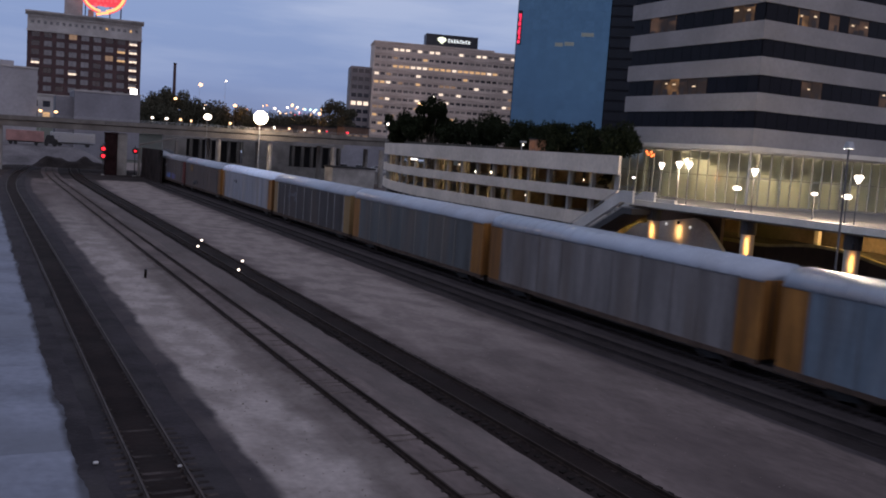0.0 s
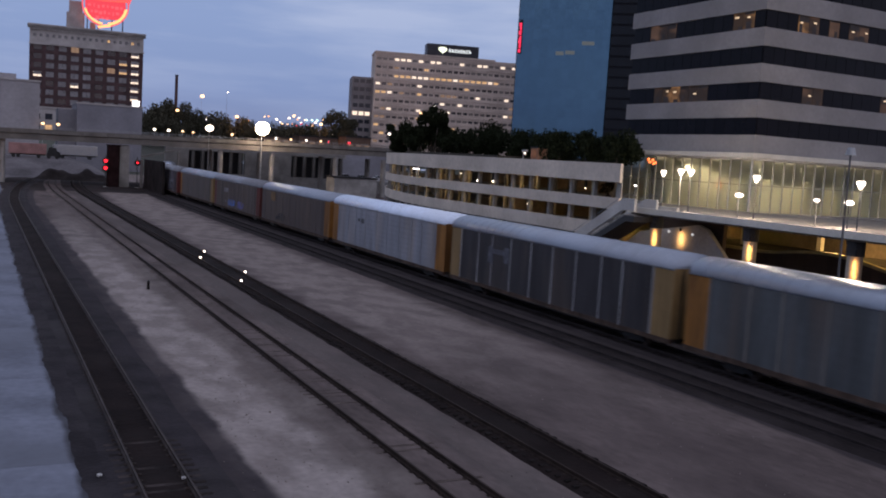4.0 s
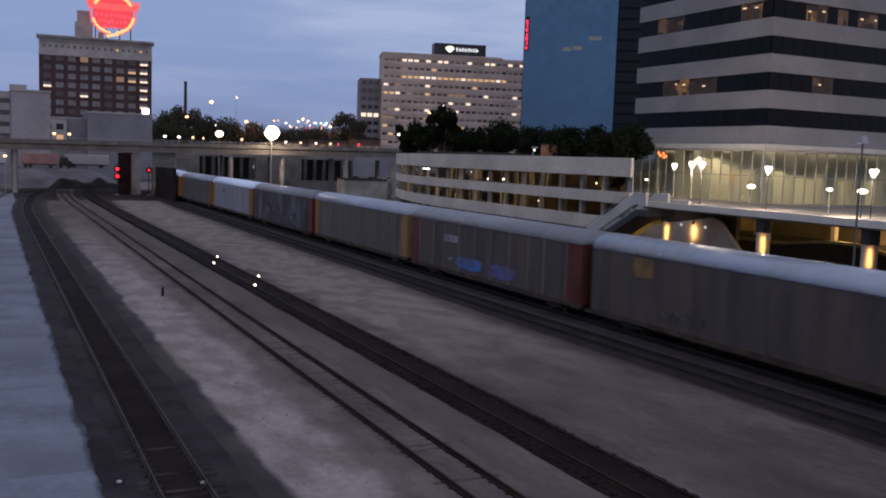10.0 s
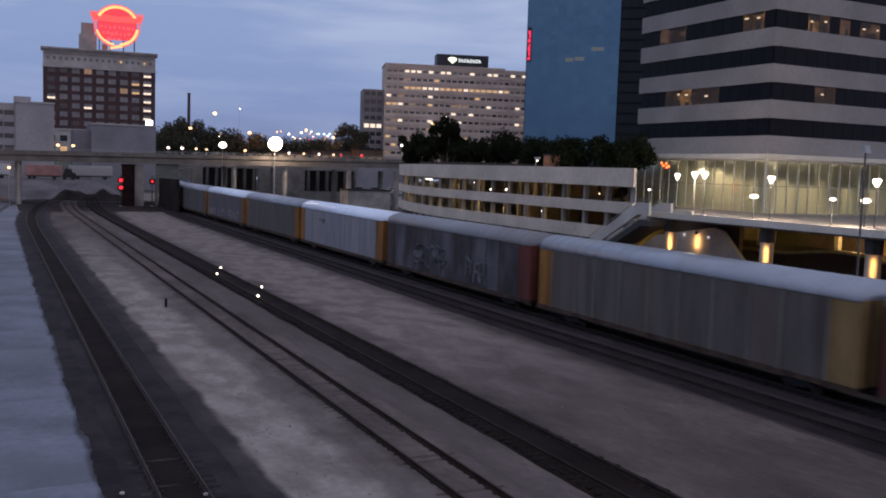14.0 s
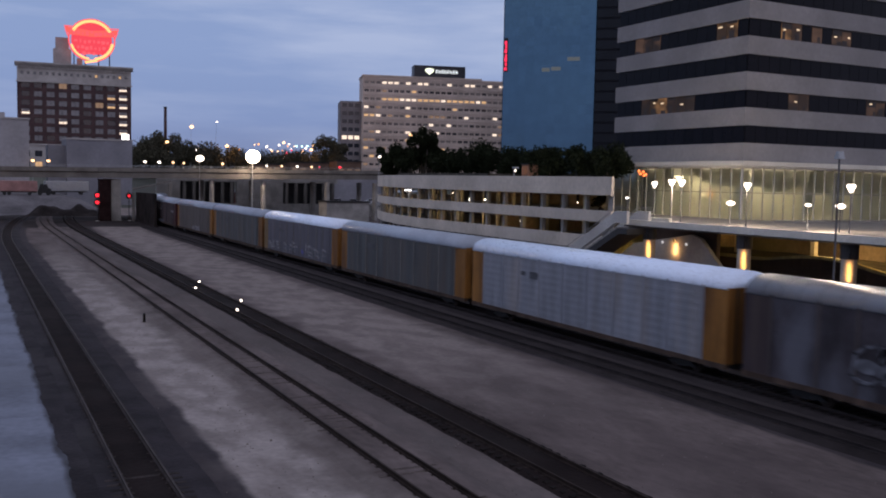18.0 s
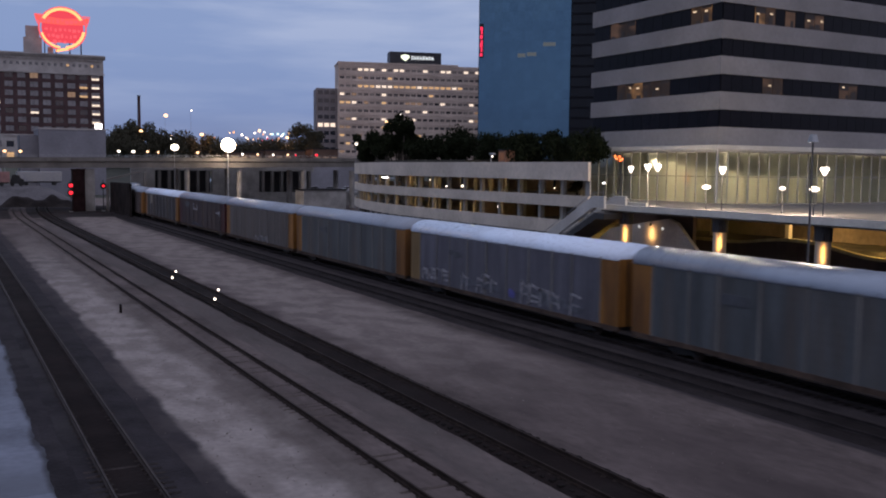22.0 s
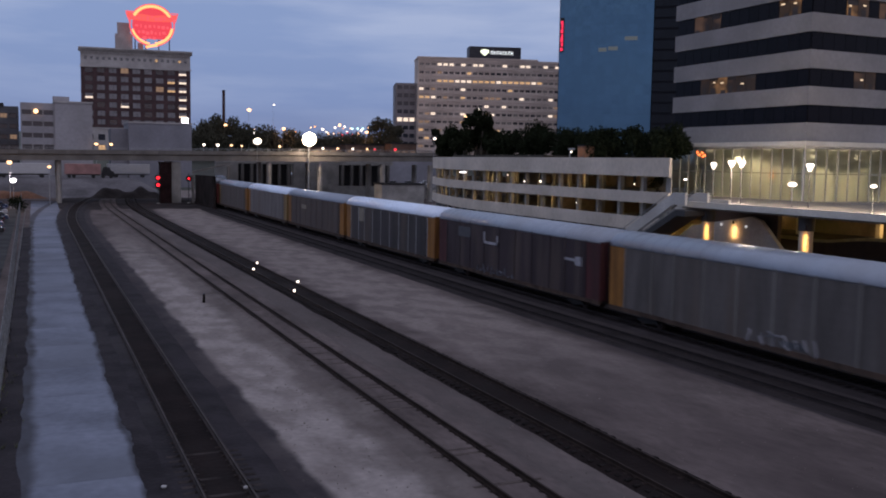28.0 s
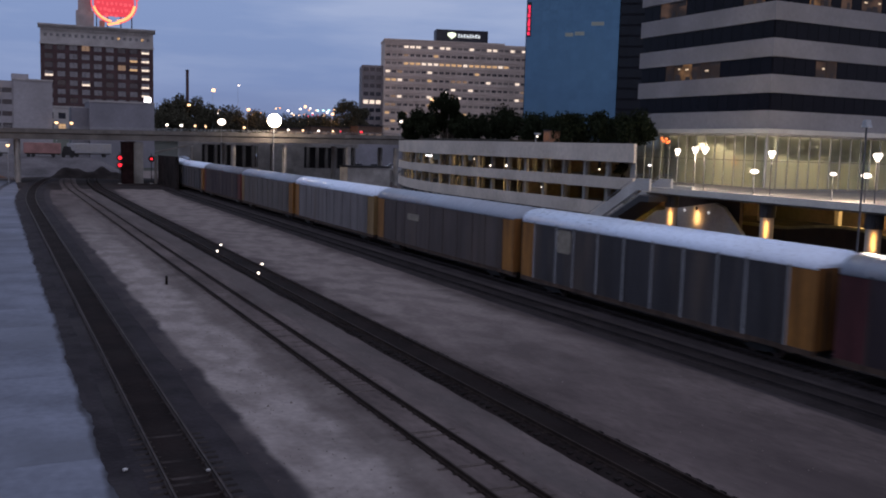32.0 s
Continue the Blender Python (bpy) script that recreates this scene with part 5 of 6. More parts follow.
for x, y in ((53.3, 64.2), (53.3, 53.0), (53.3, 43.4), (53.3, 33.6), (65.2, 64.9), (65.2, 53.0), (64, 41.5)):
    c = thing("terrace_column", pose(x, y, -0.3), "round cream column lit by an orange lamp under the terrace", "column", "terrace columns", "structure")
    bm = bmesh.new()
    tube(bm, (0, 0, 0), (0, 0, 6.1), 0.52, 0.52, 20)
    part("shaft", bm, M_COL, c, smooth=False)
    bm = bmesh.new()
    tube(bm, (0, 0, 6.1), (0, 0, 7.15), 0.6, 0.62, 16)
    part("head", bm, M_COLTOP, c)
for x, y in ((53.3, 64.2), (53.3, 53.0), (53.3, 43.4), (53.3, 33.6)):
    t = thing("column_lamp", pose(x - 0.52, y - 0.46, 5.85), "small orange downlight aimed at a terrace column", "lamp", "column lamps")
    bm = bmesh.new()
    tube(bm, (0, 0, 0), (0, 0, 0.45), 0.14, 0.10, 8)
    part("can", bm, M_DARK, t)
    bm = bmesh.new()
    tube(bm, (0, 0, 0.45), (0, 0, 1.02), 0.025, 0.025, 6)
    part("stem", bm, M_DARK, t)
    lamp("column_light", "AREA", look((x - 0.52, y - 0.46, 4.9), (x, y, 4.9)), COLUMN, (1.0, 0.54, 0.15), 0.06, 1.2)
back = thing("undercroft_wall", pose(0, 0, 0), "ochre lit undercroft wall below the terrace", "wall", kind="structure")
M_OCHRE = mat("ochre_wall", (0.24, 0.175, 0.12), 0.9, 0, 0.2, 0.35, 0.3, stain=(0.08, 0.07, 0.035), stain_amt=0.8)
part("wall", bm_box(71.0, 71.4, 0, 98, -0.3, 6.85), M_OCHRE, back)
bm = bmesh.new()
prism(bm, [(58.6, -0.3), (80.0, -0.3), (80.0, 2.6), (74.0, 3.4), (71.6, 4.9), (63.6, 6.2), (62.4, 5.9), (59.8, 3.6)], 57.5, 57.9, "x")
part("ramp_wall", bm, mat("pale_painted_concrete", (0.42, 0.41, 0.39), 0.8, 0, 0.4, 0.14, 0.1, stain=(0.3, 0.28, 0.26), stain_amt=0.5), back)
wash = thing("ramp_wall_lamp", pose(57.3, 65.6, 5.45), "small orange wall lamp washing the curved ramp wall", "lamp", "ramp wall lamps")
bm = bmesh.new()
tube(bm, (0, 0, 0), (0, 0, 0.3), 0.12, 0.08, 8)
part("can", bm, M_DARK, wash)
part("bracket", bm_box(0.05, 0.2, -0.03, 0.03, 0.1, 0.18), M_DARK, wash)
lamp("ramp_wall_light", "AREA", look((57.1, 65.6, 4.75), (57.5, 65.6, 4.75)), COLUMN * 1.5, (1.0, 0.58, 0.20), 0.06, 1.0)
for y in (64.0, 67.2):
    t = thing("ramp_wall_lamp", pose(57.3, y, 5.3), "small white wall lamp on the curved ramp wall", "lamp", "ramp wall lamps")
    bm = bmesh.new()
    ball(bm, (0, 0, 0), 0.13)
    part("bulb", bm, G_COOLDIM, t, "dim white bulb", True)
    part("bracket", bm_box(0.08, 0.2, -0.03, 0.03, -0.05, 0.05), M_DARK, t)
part("wall", bm_box(58.1, 71, 97.4, 97.8, -0.3, 6.85), M_OCHRE, back)
for x, y in ((65.5, 46), (66.0, 55), (63, 80)):
    t = thing("undercroft_lamp", pose(x, y, 5.75), "yellow ceiling lamp under the terrace", "lamp", "undercroft lamps")
    bm = bmesh.new()
    tube(bm, (0, 0, 0.75), (0, 0, 1.1), 0.16, 0.16, 8)
    part("housing", bm, M_DARK, t)
    bm = bmesh.new()
    ball(bm, (0, 0, 0.66), 0.16)
    part("bulb", bm, G_SODIUM, t, "yellow bulb", True)
    lamp("undercroft_light", "POINT", pose(x, y, 5.6), UNDER * (2.2 if y > 70 else 1.4), (1.0, 0.74, 0.30), 0.2)
bm = bmesh.new()
nx, ny = 24, 44
grid = [[bm.verts.new((59.8 + 11.2 * i / nx, 30 + 66 * j / ny, -0.35 + 4.6 * ease((i / nx - 0.08 - 0.06 * noise.noise((j * 0.3, 1, 0))) * 1.9) + 0.18 * noise.noise((i * 0.5, j * 0.5, 3)))) for j in range(ny + 1)] for i in range(nx + 1)]
for i in range(nx):
    for j in range(ny):
        bm.faces.new((grid[i][j], grid[i + 1][j], grid[i + 1][j + 1], grid[i][j + 1]))
tagged(part("planted_bank", bm, mat("dry_grass", (0.085, 0.062, 0.035), 0.95, 0, 0.5, 0.5, 0.8, stain=(0.13, 0.12, 0.04), stain_amt=0.8), smooth=True), "grassy bank lit yellow under the terrace", "bank", kind="structure")
parapet = thing("curved_ramp_parapet", pose(0, 0, 0), "low dark parapet curving under the terrace, its coping coloured tan as if lamplit", "parapet", kind="structure")
# the lamplight along the parapet's top is painted into the yellow-tan coping
M_KERB = mat("lamplit_tan_coping", (0.40, 0.34, 0.17), 0.85, 0, 0.5, 0.25, 0.15)
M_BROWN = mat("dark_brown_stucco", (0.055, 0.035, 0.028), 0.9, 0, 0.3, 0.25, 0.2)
# the run towards low y is added to cover the brightly lit bank
for i in range(20):
    (a0, c0), (a1, c1) = [(68.0 - 22.0 * w, 4.2 + 0.62 * ease((w - 0.25) * 3.2) - 0.9 * ease((w - 0.62) * 3.0)) for w in (i / 20, (i + 1) / 20)]
    bm = bmesh.new()
    prism(bm, [(a0, 1.2), (a1, 1.2), (a1, c1 - 0.25), (a0, c0 - 0.25)], 64.0, 64.3, "x")
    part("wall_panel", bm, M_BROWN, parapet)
    bm = bmesh.new()
    prism(bm, [(a0, c0 - 0.25), (a1, c1 - 0.25), (a1, c1), (a0, c0)], 63.95, 64.5, "x")
    part("coping_stone", bm, M_KERB, parapet)
for x, y in ((67, 58.3), (67, 67.5), (66.5, 72.0), (66.5, 84.5)):
    t = thing("gate_pillar", pose(x, y, 4.1), "small pale pillar with an ochre cap on the lit bank", "pillar", "pillars")
    part("shaft", bm_box(-0.22, 0.22, -0.22, 0.22, 0, 1.7), M_COL, t)
    part("cap", bm_box(-0.3, 0.3, -0.3, 0.3, 1.7, 1.85), M_CONC, t)
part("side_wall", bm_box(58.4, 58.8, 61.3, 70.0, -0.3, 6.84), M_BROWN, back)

stair = thing("outdoor_stair", pose(0, 0, 0), "pale concrete stair with solid sides down from the terrace", "stair", kind="structure")
y0, y1, zt = 65.6, 79.5, 7.0
M_PALESTAIR = mat("pale_painted_concrete", (0.42, 0.42, 0.43), 0.8, 0, 0.4, 0.14, 0.1, stain=(0.3, 0.29, 0.28), stain_amt=0.5)
for xx in (50.6, 52.95):
    bm = bmesh.new()
    prism(bm, [(64.0, zt + 0.2), (y0, zt + 0.2), (y1, -0.3 + 0.2), (y1, 0.9), (y0, zt + 1.25), (64.0, zt + 1.25)], xx, xx + 0.22, "x")
    part("stair_side", bm, M_PALESTAIR, stair)
for i in range(40):
    z = zt - (i + 1) * 0.178
    y = y0 + i * (y1 - y0) / 40
    part("step", bm_box(50.82, 52.95, y, y + 0.38, z - 0.2, z), M_CONC, stair)
bm = bmesh.new()
prism(bm, [(64.0, zt - 0.25), (y0 - 0.3, zt - 0.25), (y1 - 0.2, -0.35), (y1 - 1.2, -0.35), (y0 - 0.5, zt - 0.75), (64.0, zt - 0.75)], 50.62, 53.15, "x")
# the shade under the stair is put into the soffit's dark material
part("soffit", bm, M_COLTOP, stair, "soffit coloured dark for the shade under the stair")
for xx in (50.7, 53.06):
    bm = bmesh.new()
    tube(bm, (xx, 64, zt + 1.55), (xx, y0, zt + 1.55), 0.03, 0.03, 6)
    tube(bm, (xx, y0, zt + 1.55), (xx, y1, 1.2), 0.03, 0.03, 6)
    part("handrail", bm, M_GALV, stair)

# lamps on the terrace
M_OLDPOLE = mat("weathered_grey_pole", (0.10, 0.10, 0.105), 0.7, 0.2, 1, 0.2, 0.05)
for x, y, z, r, g in ((60, 71.8, 10.7, 0.30, G_WHITE), (60, 69.3, 10.9, 0.36, G_WHITE), (60, 67.9, 10.9, 0.36, G_WHITE), (60, 59.6, 10.7, 0.34, G_WHITE), (60, 49.0, 10.7, 0.36, G_WHITE), (60, 61.5, 9.1, 0.32, G_WHITE), (60, 53.0, 9.2, 0.22, G_WHITE), (60, 49.9, 9.2, 0.32, G_WHITE), (60, 76.0, 9.2, 0.15, G_COOL), (57.0, 82.0, 9.6, 0.16, G_COOL), (60, 43, 9.4, 0.24, G_WHITE)):
    t = thing("terrace_lamp", pose(x, y, 7.15), "white tulip-shaped lamp glowing on a slim post" if z > 10 else "flat white bowl lamp glowing on a slim post", "lamp", "terrace lamps")
    bm = bmesh.new()
    tube(bm, (0, 0, 0), (0, 0, z - 7.15 - r * 0.6), 0.05, 0.04, 8)
    part("post", bm, M_OLDPOLE, t)
    bm = bmesh.new()
    h = z - 7.15
    if z > 10:
        tube(bm, (0, 0, h - 0.42), (0, 0, h + 0.08), 0.09, r, 14)
        tube(bm, (0, 0, h + 0.08), (0, 0, h + 0.22), r, r * 0.7, 14)
    else:
        ball(bm, (0, 0, h), r * 1.2, 0.5, 3)
    part("globe", bm, g, t, "glowing white lamp shade", True)
G_EMBER = glow("ember_lamp_glow", (1.0, 0.20, 0.05), 2.6)
t = thing("terrace_fire_bowl", pose(60, 73.7, 7.15), "small cluster of orange lights on a terrace post", "lamp")
bm = bmesh.new()
tube(bm, (0, 0, 0), (0, 0, 4.3), 0.06, 0.05, 8)
part("post", bm, M_DARK, t)
for dx, dz in ((-0.5, 0), (-0.1, 0.25), (0.3, 0.05), (0.6, 0.3), (-0.25, -0.1)):
    bm = bmesh.new()
    ball(bm, (0, dx, 4.45 + dz), 0.13)
    part("bulb", bm, G_EMBER, t, "orange bulb", True)
lamp("terrace_light", "POINT", pose(60, 68.6, 10.2), 1250, (1.0, 0.9, 0.7), 0.4)
lamp("terrace_light", "POINT", pose(60, 50.5, 10.0), 3100, (1.0, 0.9, 0.7), 0.4)
lamp("terrace_light", "POINT", pose(60, 60.0, 10.0), 1600, (1.0, 0.9, 0.7), 0.4)
t = thing("tall_yard_lamp", pose(46, 38.5, -0.3), "tall grey lamp post with an unlit head between train and terrace", "lamp post")
bm = bmesh.new()
tube(bm, (0, 0, 0), (0, 0, 12.6), 0.085, 0.055, 10)
part("post", bm, M_OLDPOLE, t)
bm = bmesh.new()
tube(bm, (0, 0, 12.6), (0, 0, 13.05), 0.33, 0.2, 12)
part("head", bm, M_GALV, t)

# ---- parking garage with a rounded end and planted roof ----
garage = thing("parking_garage", pose(0, 0, 0), "multi-storey concrete parking garage with a long curved wall", "garage", kind="structure")
M_GARAGE = mat("cream_concrete", (0.52, 0.455, 0.385), 0.85, 0, 0.2, 0.14, 0.2, stain=(0.42, 0.385, 0.35), stain_amt=0.4)
GX, GY0, GY1, GR = 53.4, 70.0, 105.0, 100.0


def garage_line(off_in=0.0):
    """The garage's outer edge from its near end round the curved end, set in by some metres."""
    pts = [(GX + off_in, GY0), (GX + off_in, GY1)]
    r = GR - off_in
    for i in range(1, 19):
        a = radians(30) * i / 18
        pts.append((GX + GR - r * math.cos(a), GY1 + r * math.sin(a)))
    pts.append((GX + 40, pts[-1][1]))
    return pts


def garage_bow(y):
    """How far the curved wall stands back at a point along the garage."""
    return GR - math.sqrt(GR * GR - max(0.0, y - GY1) ** 2)


def band(bm, outer, inner, z0, z1):
    rows = [[bm.verts.new((*o, z0)), bm.verts.new((*o, z1)), bm.verts.new((*i, z1)), bm.verts.new((*i, z0))] for o, i in zip(outer, inner)]
    for p, q in zip(rows, rows[1:]):
        for j in range(4):
            bm.faces.new((p[j], p[(j + 1) % 4], q[(j + 1) % 4], q[j]))
    bm.faces.new(rows[0])
    bm.faces.new(rows[-1][::-1])


for z0, z1 in ((9.5, 11.25), (6.95, 8.05), (4.3, 5.6), (1.0, 2.3)):
    bm = bmesh.new()
    band(bm, garage_line(0), garage_line(0.3), z0, z1)
    part("parapet", bm, M_GARAGE, garage, "pale concrete parapet")
    bm = bmesh.new()
    pts = garage_line(0.3) + [(GX + 40, 98), (GX + 19.6, 98)]
    prism(bm, pts, z0 + 0.0, z0 + 0.3, "z")
    part("floor_slab", bm, M_CONC, garage)
for i in range(22):
    y = GY0 + 1.0 + i * 3.9
    bow = GX + garage_bow(y)
    for xx in (bow + 0.75, bow + 9) if y > 86 else (bow + 0.75,):
        part("column", bm_box(xx, xx + 0.4, y, y + 0.4, -0.3, 9.5), M_CONC, garage)
part("back_wall", bm_box(GX + 28.4, GX + 28.8, 98.6, 154, -0.3, 9.44), M_OCHRE, garage)
bm = bmesh.new()
prism(bm, [(GX + 0.35, GY0 + 0.1), (GX + 20, 98.2), (GX + 19.8, 98.5), (GX + 0.35, GY0 + 0.6)], -0.3, 9.44, "z")
part("end_wall", bm, M_CONC, garage)
for y, z in ((102.1, 8.3), (98.2, 8.4), (106.7, 9.0), (110, 8.25), (79.0, 8.6), (90, 6.2)):
    t = thing("garage_lamp", pose(GX + 2.6, y, z), "white lamp under the garage ceiling", "lamp", "garage lamps")
    part("housing", bm_box(-0.1, 0.1, -0.1, 0.1, 0.12, (9.5 if z > 8 else 6.95) - z), M_DARK, t)
    bm = bmesh.new()
    tube(bm, (0, 0, 0.0), (0, 0, 0.14), 0.03, 0.03, 6)
    ball(bm, (0, 0, 0.0), 0.15 if 95 < y < 103 else 0.07, 0.8)
    part("bulb", bm, G_WHITE, t, "glowing lamp", True)
for y, z in ((132, 8.7), (116, 8.7), (100, 8.7), (86, 8.7), (128, 5.8), (110, 5.8), (98, 5.8), (84, 5.8)):
    lamp("garage_light", "POINT", pose(GX + 5 + garage_bow(y), y, z), GARAGE, (1.0, 0.74, 0.30), 0.2)
tube_sign = thing("garage_strip_light", pose(GX + 1.2, 117.5, 9.1), "long white strip light under the garage ceiling", "lamp")
part("tube", bm_box(-0.1, 0.1, -0.9, 0.9, 0, 0.14), G_COOL, tube_sign)
part("tray", bm_box(-0.16, 0.16, -1.0, 1.0, 0.14, 0.22), M_GALV, tube_sign)
tagged(part("roof_planter", bm_box(GX + 4, GX + 36, 100, 127, 9.82, 11.6), mat("planter_soil", (0.04, 0.035, 0.025), 0.95, 0, 1, 0.3, 0.5)), "dark planted bed on the garage roof", "planter", kind="structure")
kiosk = thing("roof_kiosk", pose(61.5, 97.0, 11.25), "small ochre lit kiosk among the roof trees", "kiosk")
part("wall", bm_box(-0.7, 0.7, -0.75, 0.75, 0, 1.5), mat("terracotta_stucco", (0.30, 0.15, 0.09), 0.9, 0, 0.5, 0.2, 0.1), kiosk)
part("roof", bm_box(-0.8, 0.8, -0.85, 0.85, 1.5, 1.62), M_DARK, kiosk)
part("window", bm_box(-0.75, -0.7, -0.5, 0.5, 0.35, 1.25), glow("kiosk_window", (0.9, 0.4, 0.2), 0.10), kiosk)

# ---- trees ----
M_BARK = mat("bark", (0.05, 0.04, 0.03), 0.95, 0, 1.5, 0.4, 0.6, stretch=(3, 3, 0.6))
M_LEAF = mat("leaves", (0.015, 0.020, 0.010), 0.9, 0, 0.8, 0.2, 0, spec=0.05)
# far leaves: haze around the floodlight is put into a paler colour
M_LEAF2 = mat("hazed_leaves", (0.058, 0.056, 0.040), 0.9, 0, 0.4, 0.2, 0, spec=0.05)


def tree(x, y, z, h, w, seed, leaves, leaf, material, label, group="", cone=0.0, bush=False, lo=0.25):
    rng = random.Random(seed)
    t = thing("tree" if not bush else "shrub", pose(x, y, z), label, "tree" if not bush else "shrub", group)
    bm = bmesh.new()
    tube(bm, (0, 0, -0.2), (0, 0, h * 0.5), 0.035 * h, 0.02 * h, 8)
    for i in range(7):
        a, e = rng.uniform(0, 6.28), rng.uniform(0.35, 0.6)
        tube(bm, (0, 0, h * e * 0.8), (0.36 * w * math.cos(a), 0.36 * w * math.sin(a), h * (e + 0.22)), 0.014 * h, 0.005 * h, 5)
    part("trunk", bm, M_BARK, t)
    blobs = []
    for i in range(15):
        a, u = rng.uniform(0, 6.28), rng.uniform(lo, 0.92)
        rad = (w / 2) * math.sqrt(rng.random()) * (1 - cone * u) * max(0.05, math.sin(math.pi * min(0.98, 0.1 + 0.9 * (u - lo) / (0.95 - lo)))) ** 0.5
        blobs.append((Vector((rad * math.cos(a), rad * math.sin(a), h * u)), w * rng.uniform(0.14, 0.24) * (1 - 0.5 * cone * u)))
    bm = bmesh.new()
    for i in range(leaves):
        c, r = blobs[i % len(blobs)]
        d = Vector((rng.gauss(0, 1), rng.gauss(0, 1), rng.gauss(0, 0.8))).normalized()
        p = c + d * r * rng.uniform(0.55, 1.08)
        q = Euler((rng.uniform(0, 3), rng.uniform(0, 3), rng.uniform(0, 6))).to_matrix()
        s = leaf * rng.uniform(0.6, 1.4)
        bm.faces.new([bm.verts.new(p + q @ Vector(v) * s) for v in ((-1, 0, 0), (0, -0.55, 0.1), (1, 0, 0), (0, 0.55, 0.1))])
    part("crown", bm, material, t)
    return t


spots = [(75.6, 171, 18.8, 6.0), (78.0, 169, 18.4, 5.5), (82.4, 170, 23.2, 5.6), (84.0, 171.5, 21.6, 5.4), (85.6, 170, 19.4, 4.6)]
for i, (x, y, h, w) in enumerate(spots):
    tree(x, y, -0.3, h, w, 40 + i, 4600, 0.25, M_LEAF, "dark leafy tree behind the garage", "trees behind the garage", lo=0.66)
i = 0
for y in range(88, 126, 3):
    hh = 2.7 + 1.0 * noise.noise((y * 0.3, 0, 0)) + (0.9 if 112 < y < 124 else 0)
    tree(64.5 + (i % 3) if y > 92 else 66.5, y, 11.0, hh + 0.8, 5.8, 70 + i, 3000, 0.19, M_LEAF, "dark leafy tree in the roof garden", "roof garden trees")
    i += 1
for k, (x, y, z, h, w) in enumerate(((64, 418, 13, 9, 20), (71, 420, 13, 14, 15), (78, 420, 13, 17, 15), (84, 418, 13, 11.5, 16), (93, 418, 13, 10.5, 20), (104, 420, 13, 9.5, 20), (116, 424, 13, 8.5, 22), (128, 424, 13, 7.5, 22), (140, 424, 13, 8.5, 20), (153, 420, 13, 17, 15), (159, 422, 13, 14, 12), (72, 412, 13, 9, 18), (147, 414, 13, 9, 18))):
    tree(x, y, z, h, w, 100 + k, 3600, 0.46, M_LEAF2, "green tree on the rise behind the bridge, leaves paled for haze", "trees on the rise")
tree(59.0, 79.2, 7.15, 2.7, 1.8, 160, 900, 0.09, M_LEAF, "dark clipped shrub at the head of the stair", bush=True)
tree(-3.1, 188, -0.3, 3.0, 3.2, 161, 900, 0.16, M_LEAF, "dark shrub at the end of the fence", bush=True)
stack = thing("chimney_stack", pose(78.6, 425, 12), "tall thin brick chimney stack above the trees", "chimney")
bm = bmesh.new()
tube(bm, (0, 0, 0), (0, 0, 28.3), 0.85, 0.62, 12)
part("shaft", bm, mat("dark_red_brick", (0.1, 0.05, 0.04)), stack)
bm = bmesh.new()
tube(bm, (0, 0, 28.3), (0, 0, 28.9), 0.75, 0.75, 12)
part("cap", bm, M_DARK, stack)
for k, (x0, w_, h_) in enumerate(((112, 14, 7), (128, 18, 9), (150, 12, 11))):
    b_ = thing("distant_low_building", on((x0, 400, 12.5), 0), "low brown building with orange lit front behind the bridge", "building", "low buildings")
    part("wall", bm_box(0, w_, 0, 10, 0, h_ * 0.55), mat("brown_stucco", (0.12, 0.07, 0.05), 0.9, 0, 0.2, 0.2, 0.1), b_)
    part("roof", bm_box(-0.4, w_ + 0.4, -0.4, 10.4, h_ * 0.55, h_ * 0.55 + 0.4), M_DARK, b_)
    for i in range(3):
        part("window", bm_box(1 + i * 4, 3.4 + i * 4, -0.06, 0, 1, 2.6), G_WINDIM, b_)

street_lamp(84.0, 180, 0, 20.1, G_SODIUM, 0.5, "orange street lamp behind the garage", 0.3)
street_lamp(87.0, 180, 0, 21.9, G_WHITE, 0.24, "small white street lamp behind the garage", 0.3)
street_lamp(68.0, 159.3, 0, 14.78, G_WHITE, 0.24, "white street lamp at the corner of the garage", 0.3)
street_lamp(57.0, 93.3, 11.25, 11.95, G_WHITE, 0.11, "small white lamp on the garage roof", 0.2)

# ---- the freight train: closed car carriers ----
PITCH, HALF, SPEED, FIRST = 29.36, 14.05, 12.91, 33.75


def paint(key, col, var=0.14, streak=(0.10, 0.075, 0.06), amt=0.55, rough=0.55):
    return mat("carrier_paint_" + key, col, rough, 0.1, 0.8, var + 0.08, 0.12, stretch=(1, 1.3, 0.22), stain=streak, stain_amt=amt, spec=0.22)


P_GREY = paint("grey", (0.150, 0.140, 0.142))
P_SLATE = paint("slate_grey", (0.076, 0.085, 0.091))
P_POST = paint("faded_post", (0.175, 0.165, 0.155), 0.12, (0.10, 0.09, 0.085), 0.6)
P_STEEL = paint("steel_blue", (0.115, 0.155, 0.195))
P_NAVY = paint("slate", (0.037, 0.036, 0.040))
P_WHITE = paint("white", (0.225, 0.24, 0.275), 0.1, (0.30, 0.25, 0.21), 0.45)
P_BROWN = paint("brown_grey", (0.074, 0.060, 0.058))
P_TAUPE = paint("taupe", (0.100, 0.090, 0.086))
P_LILAC = paint("lilac_grey", (0.105, 0.105, 0.130), 0.15, (0.07, 0.07, 0.08), 0.6)
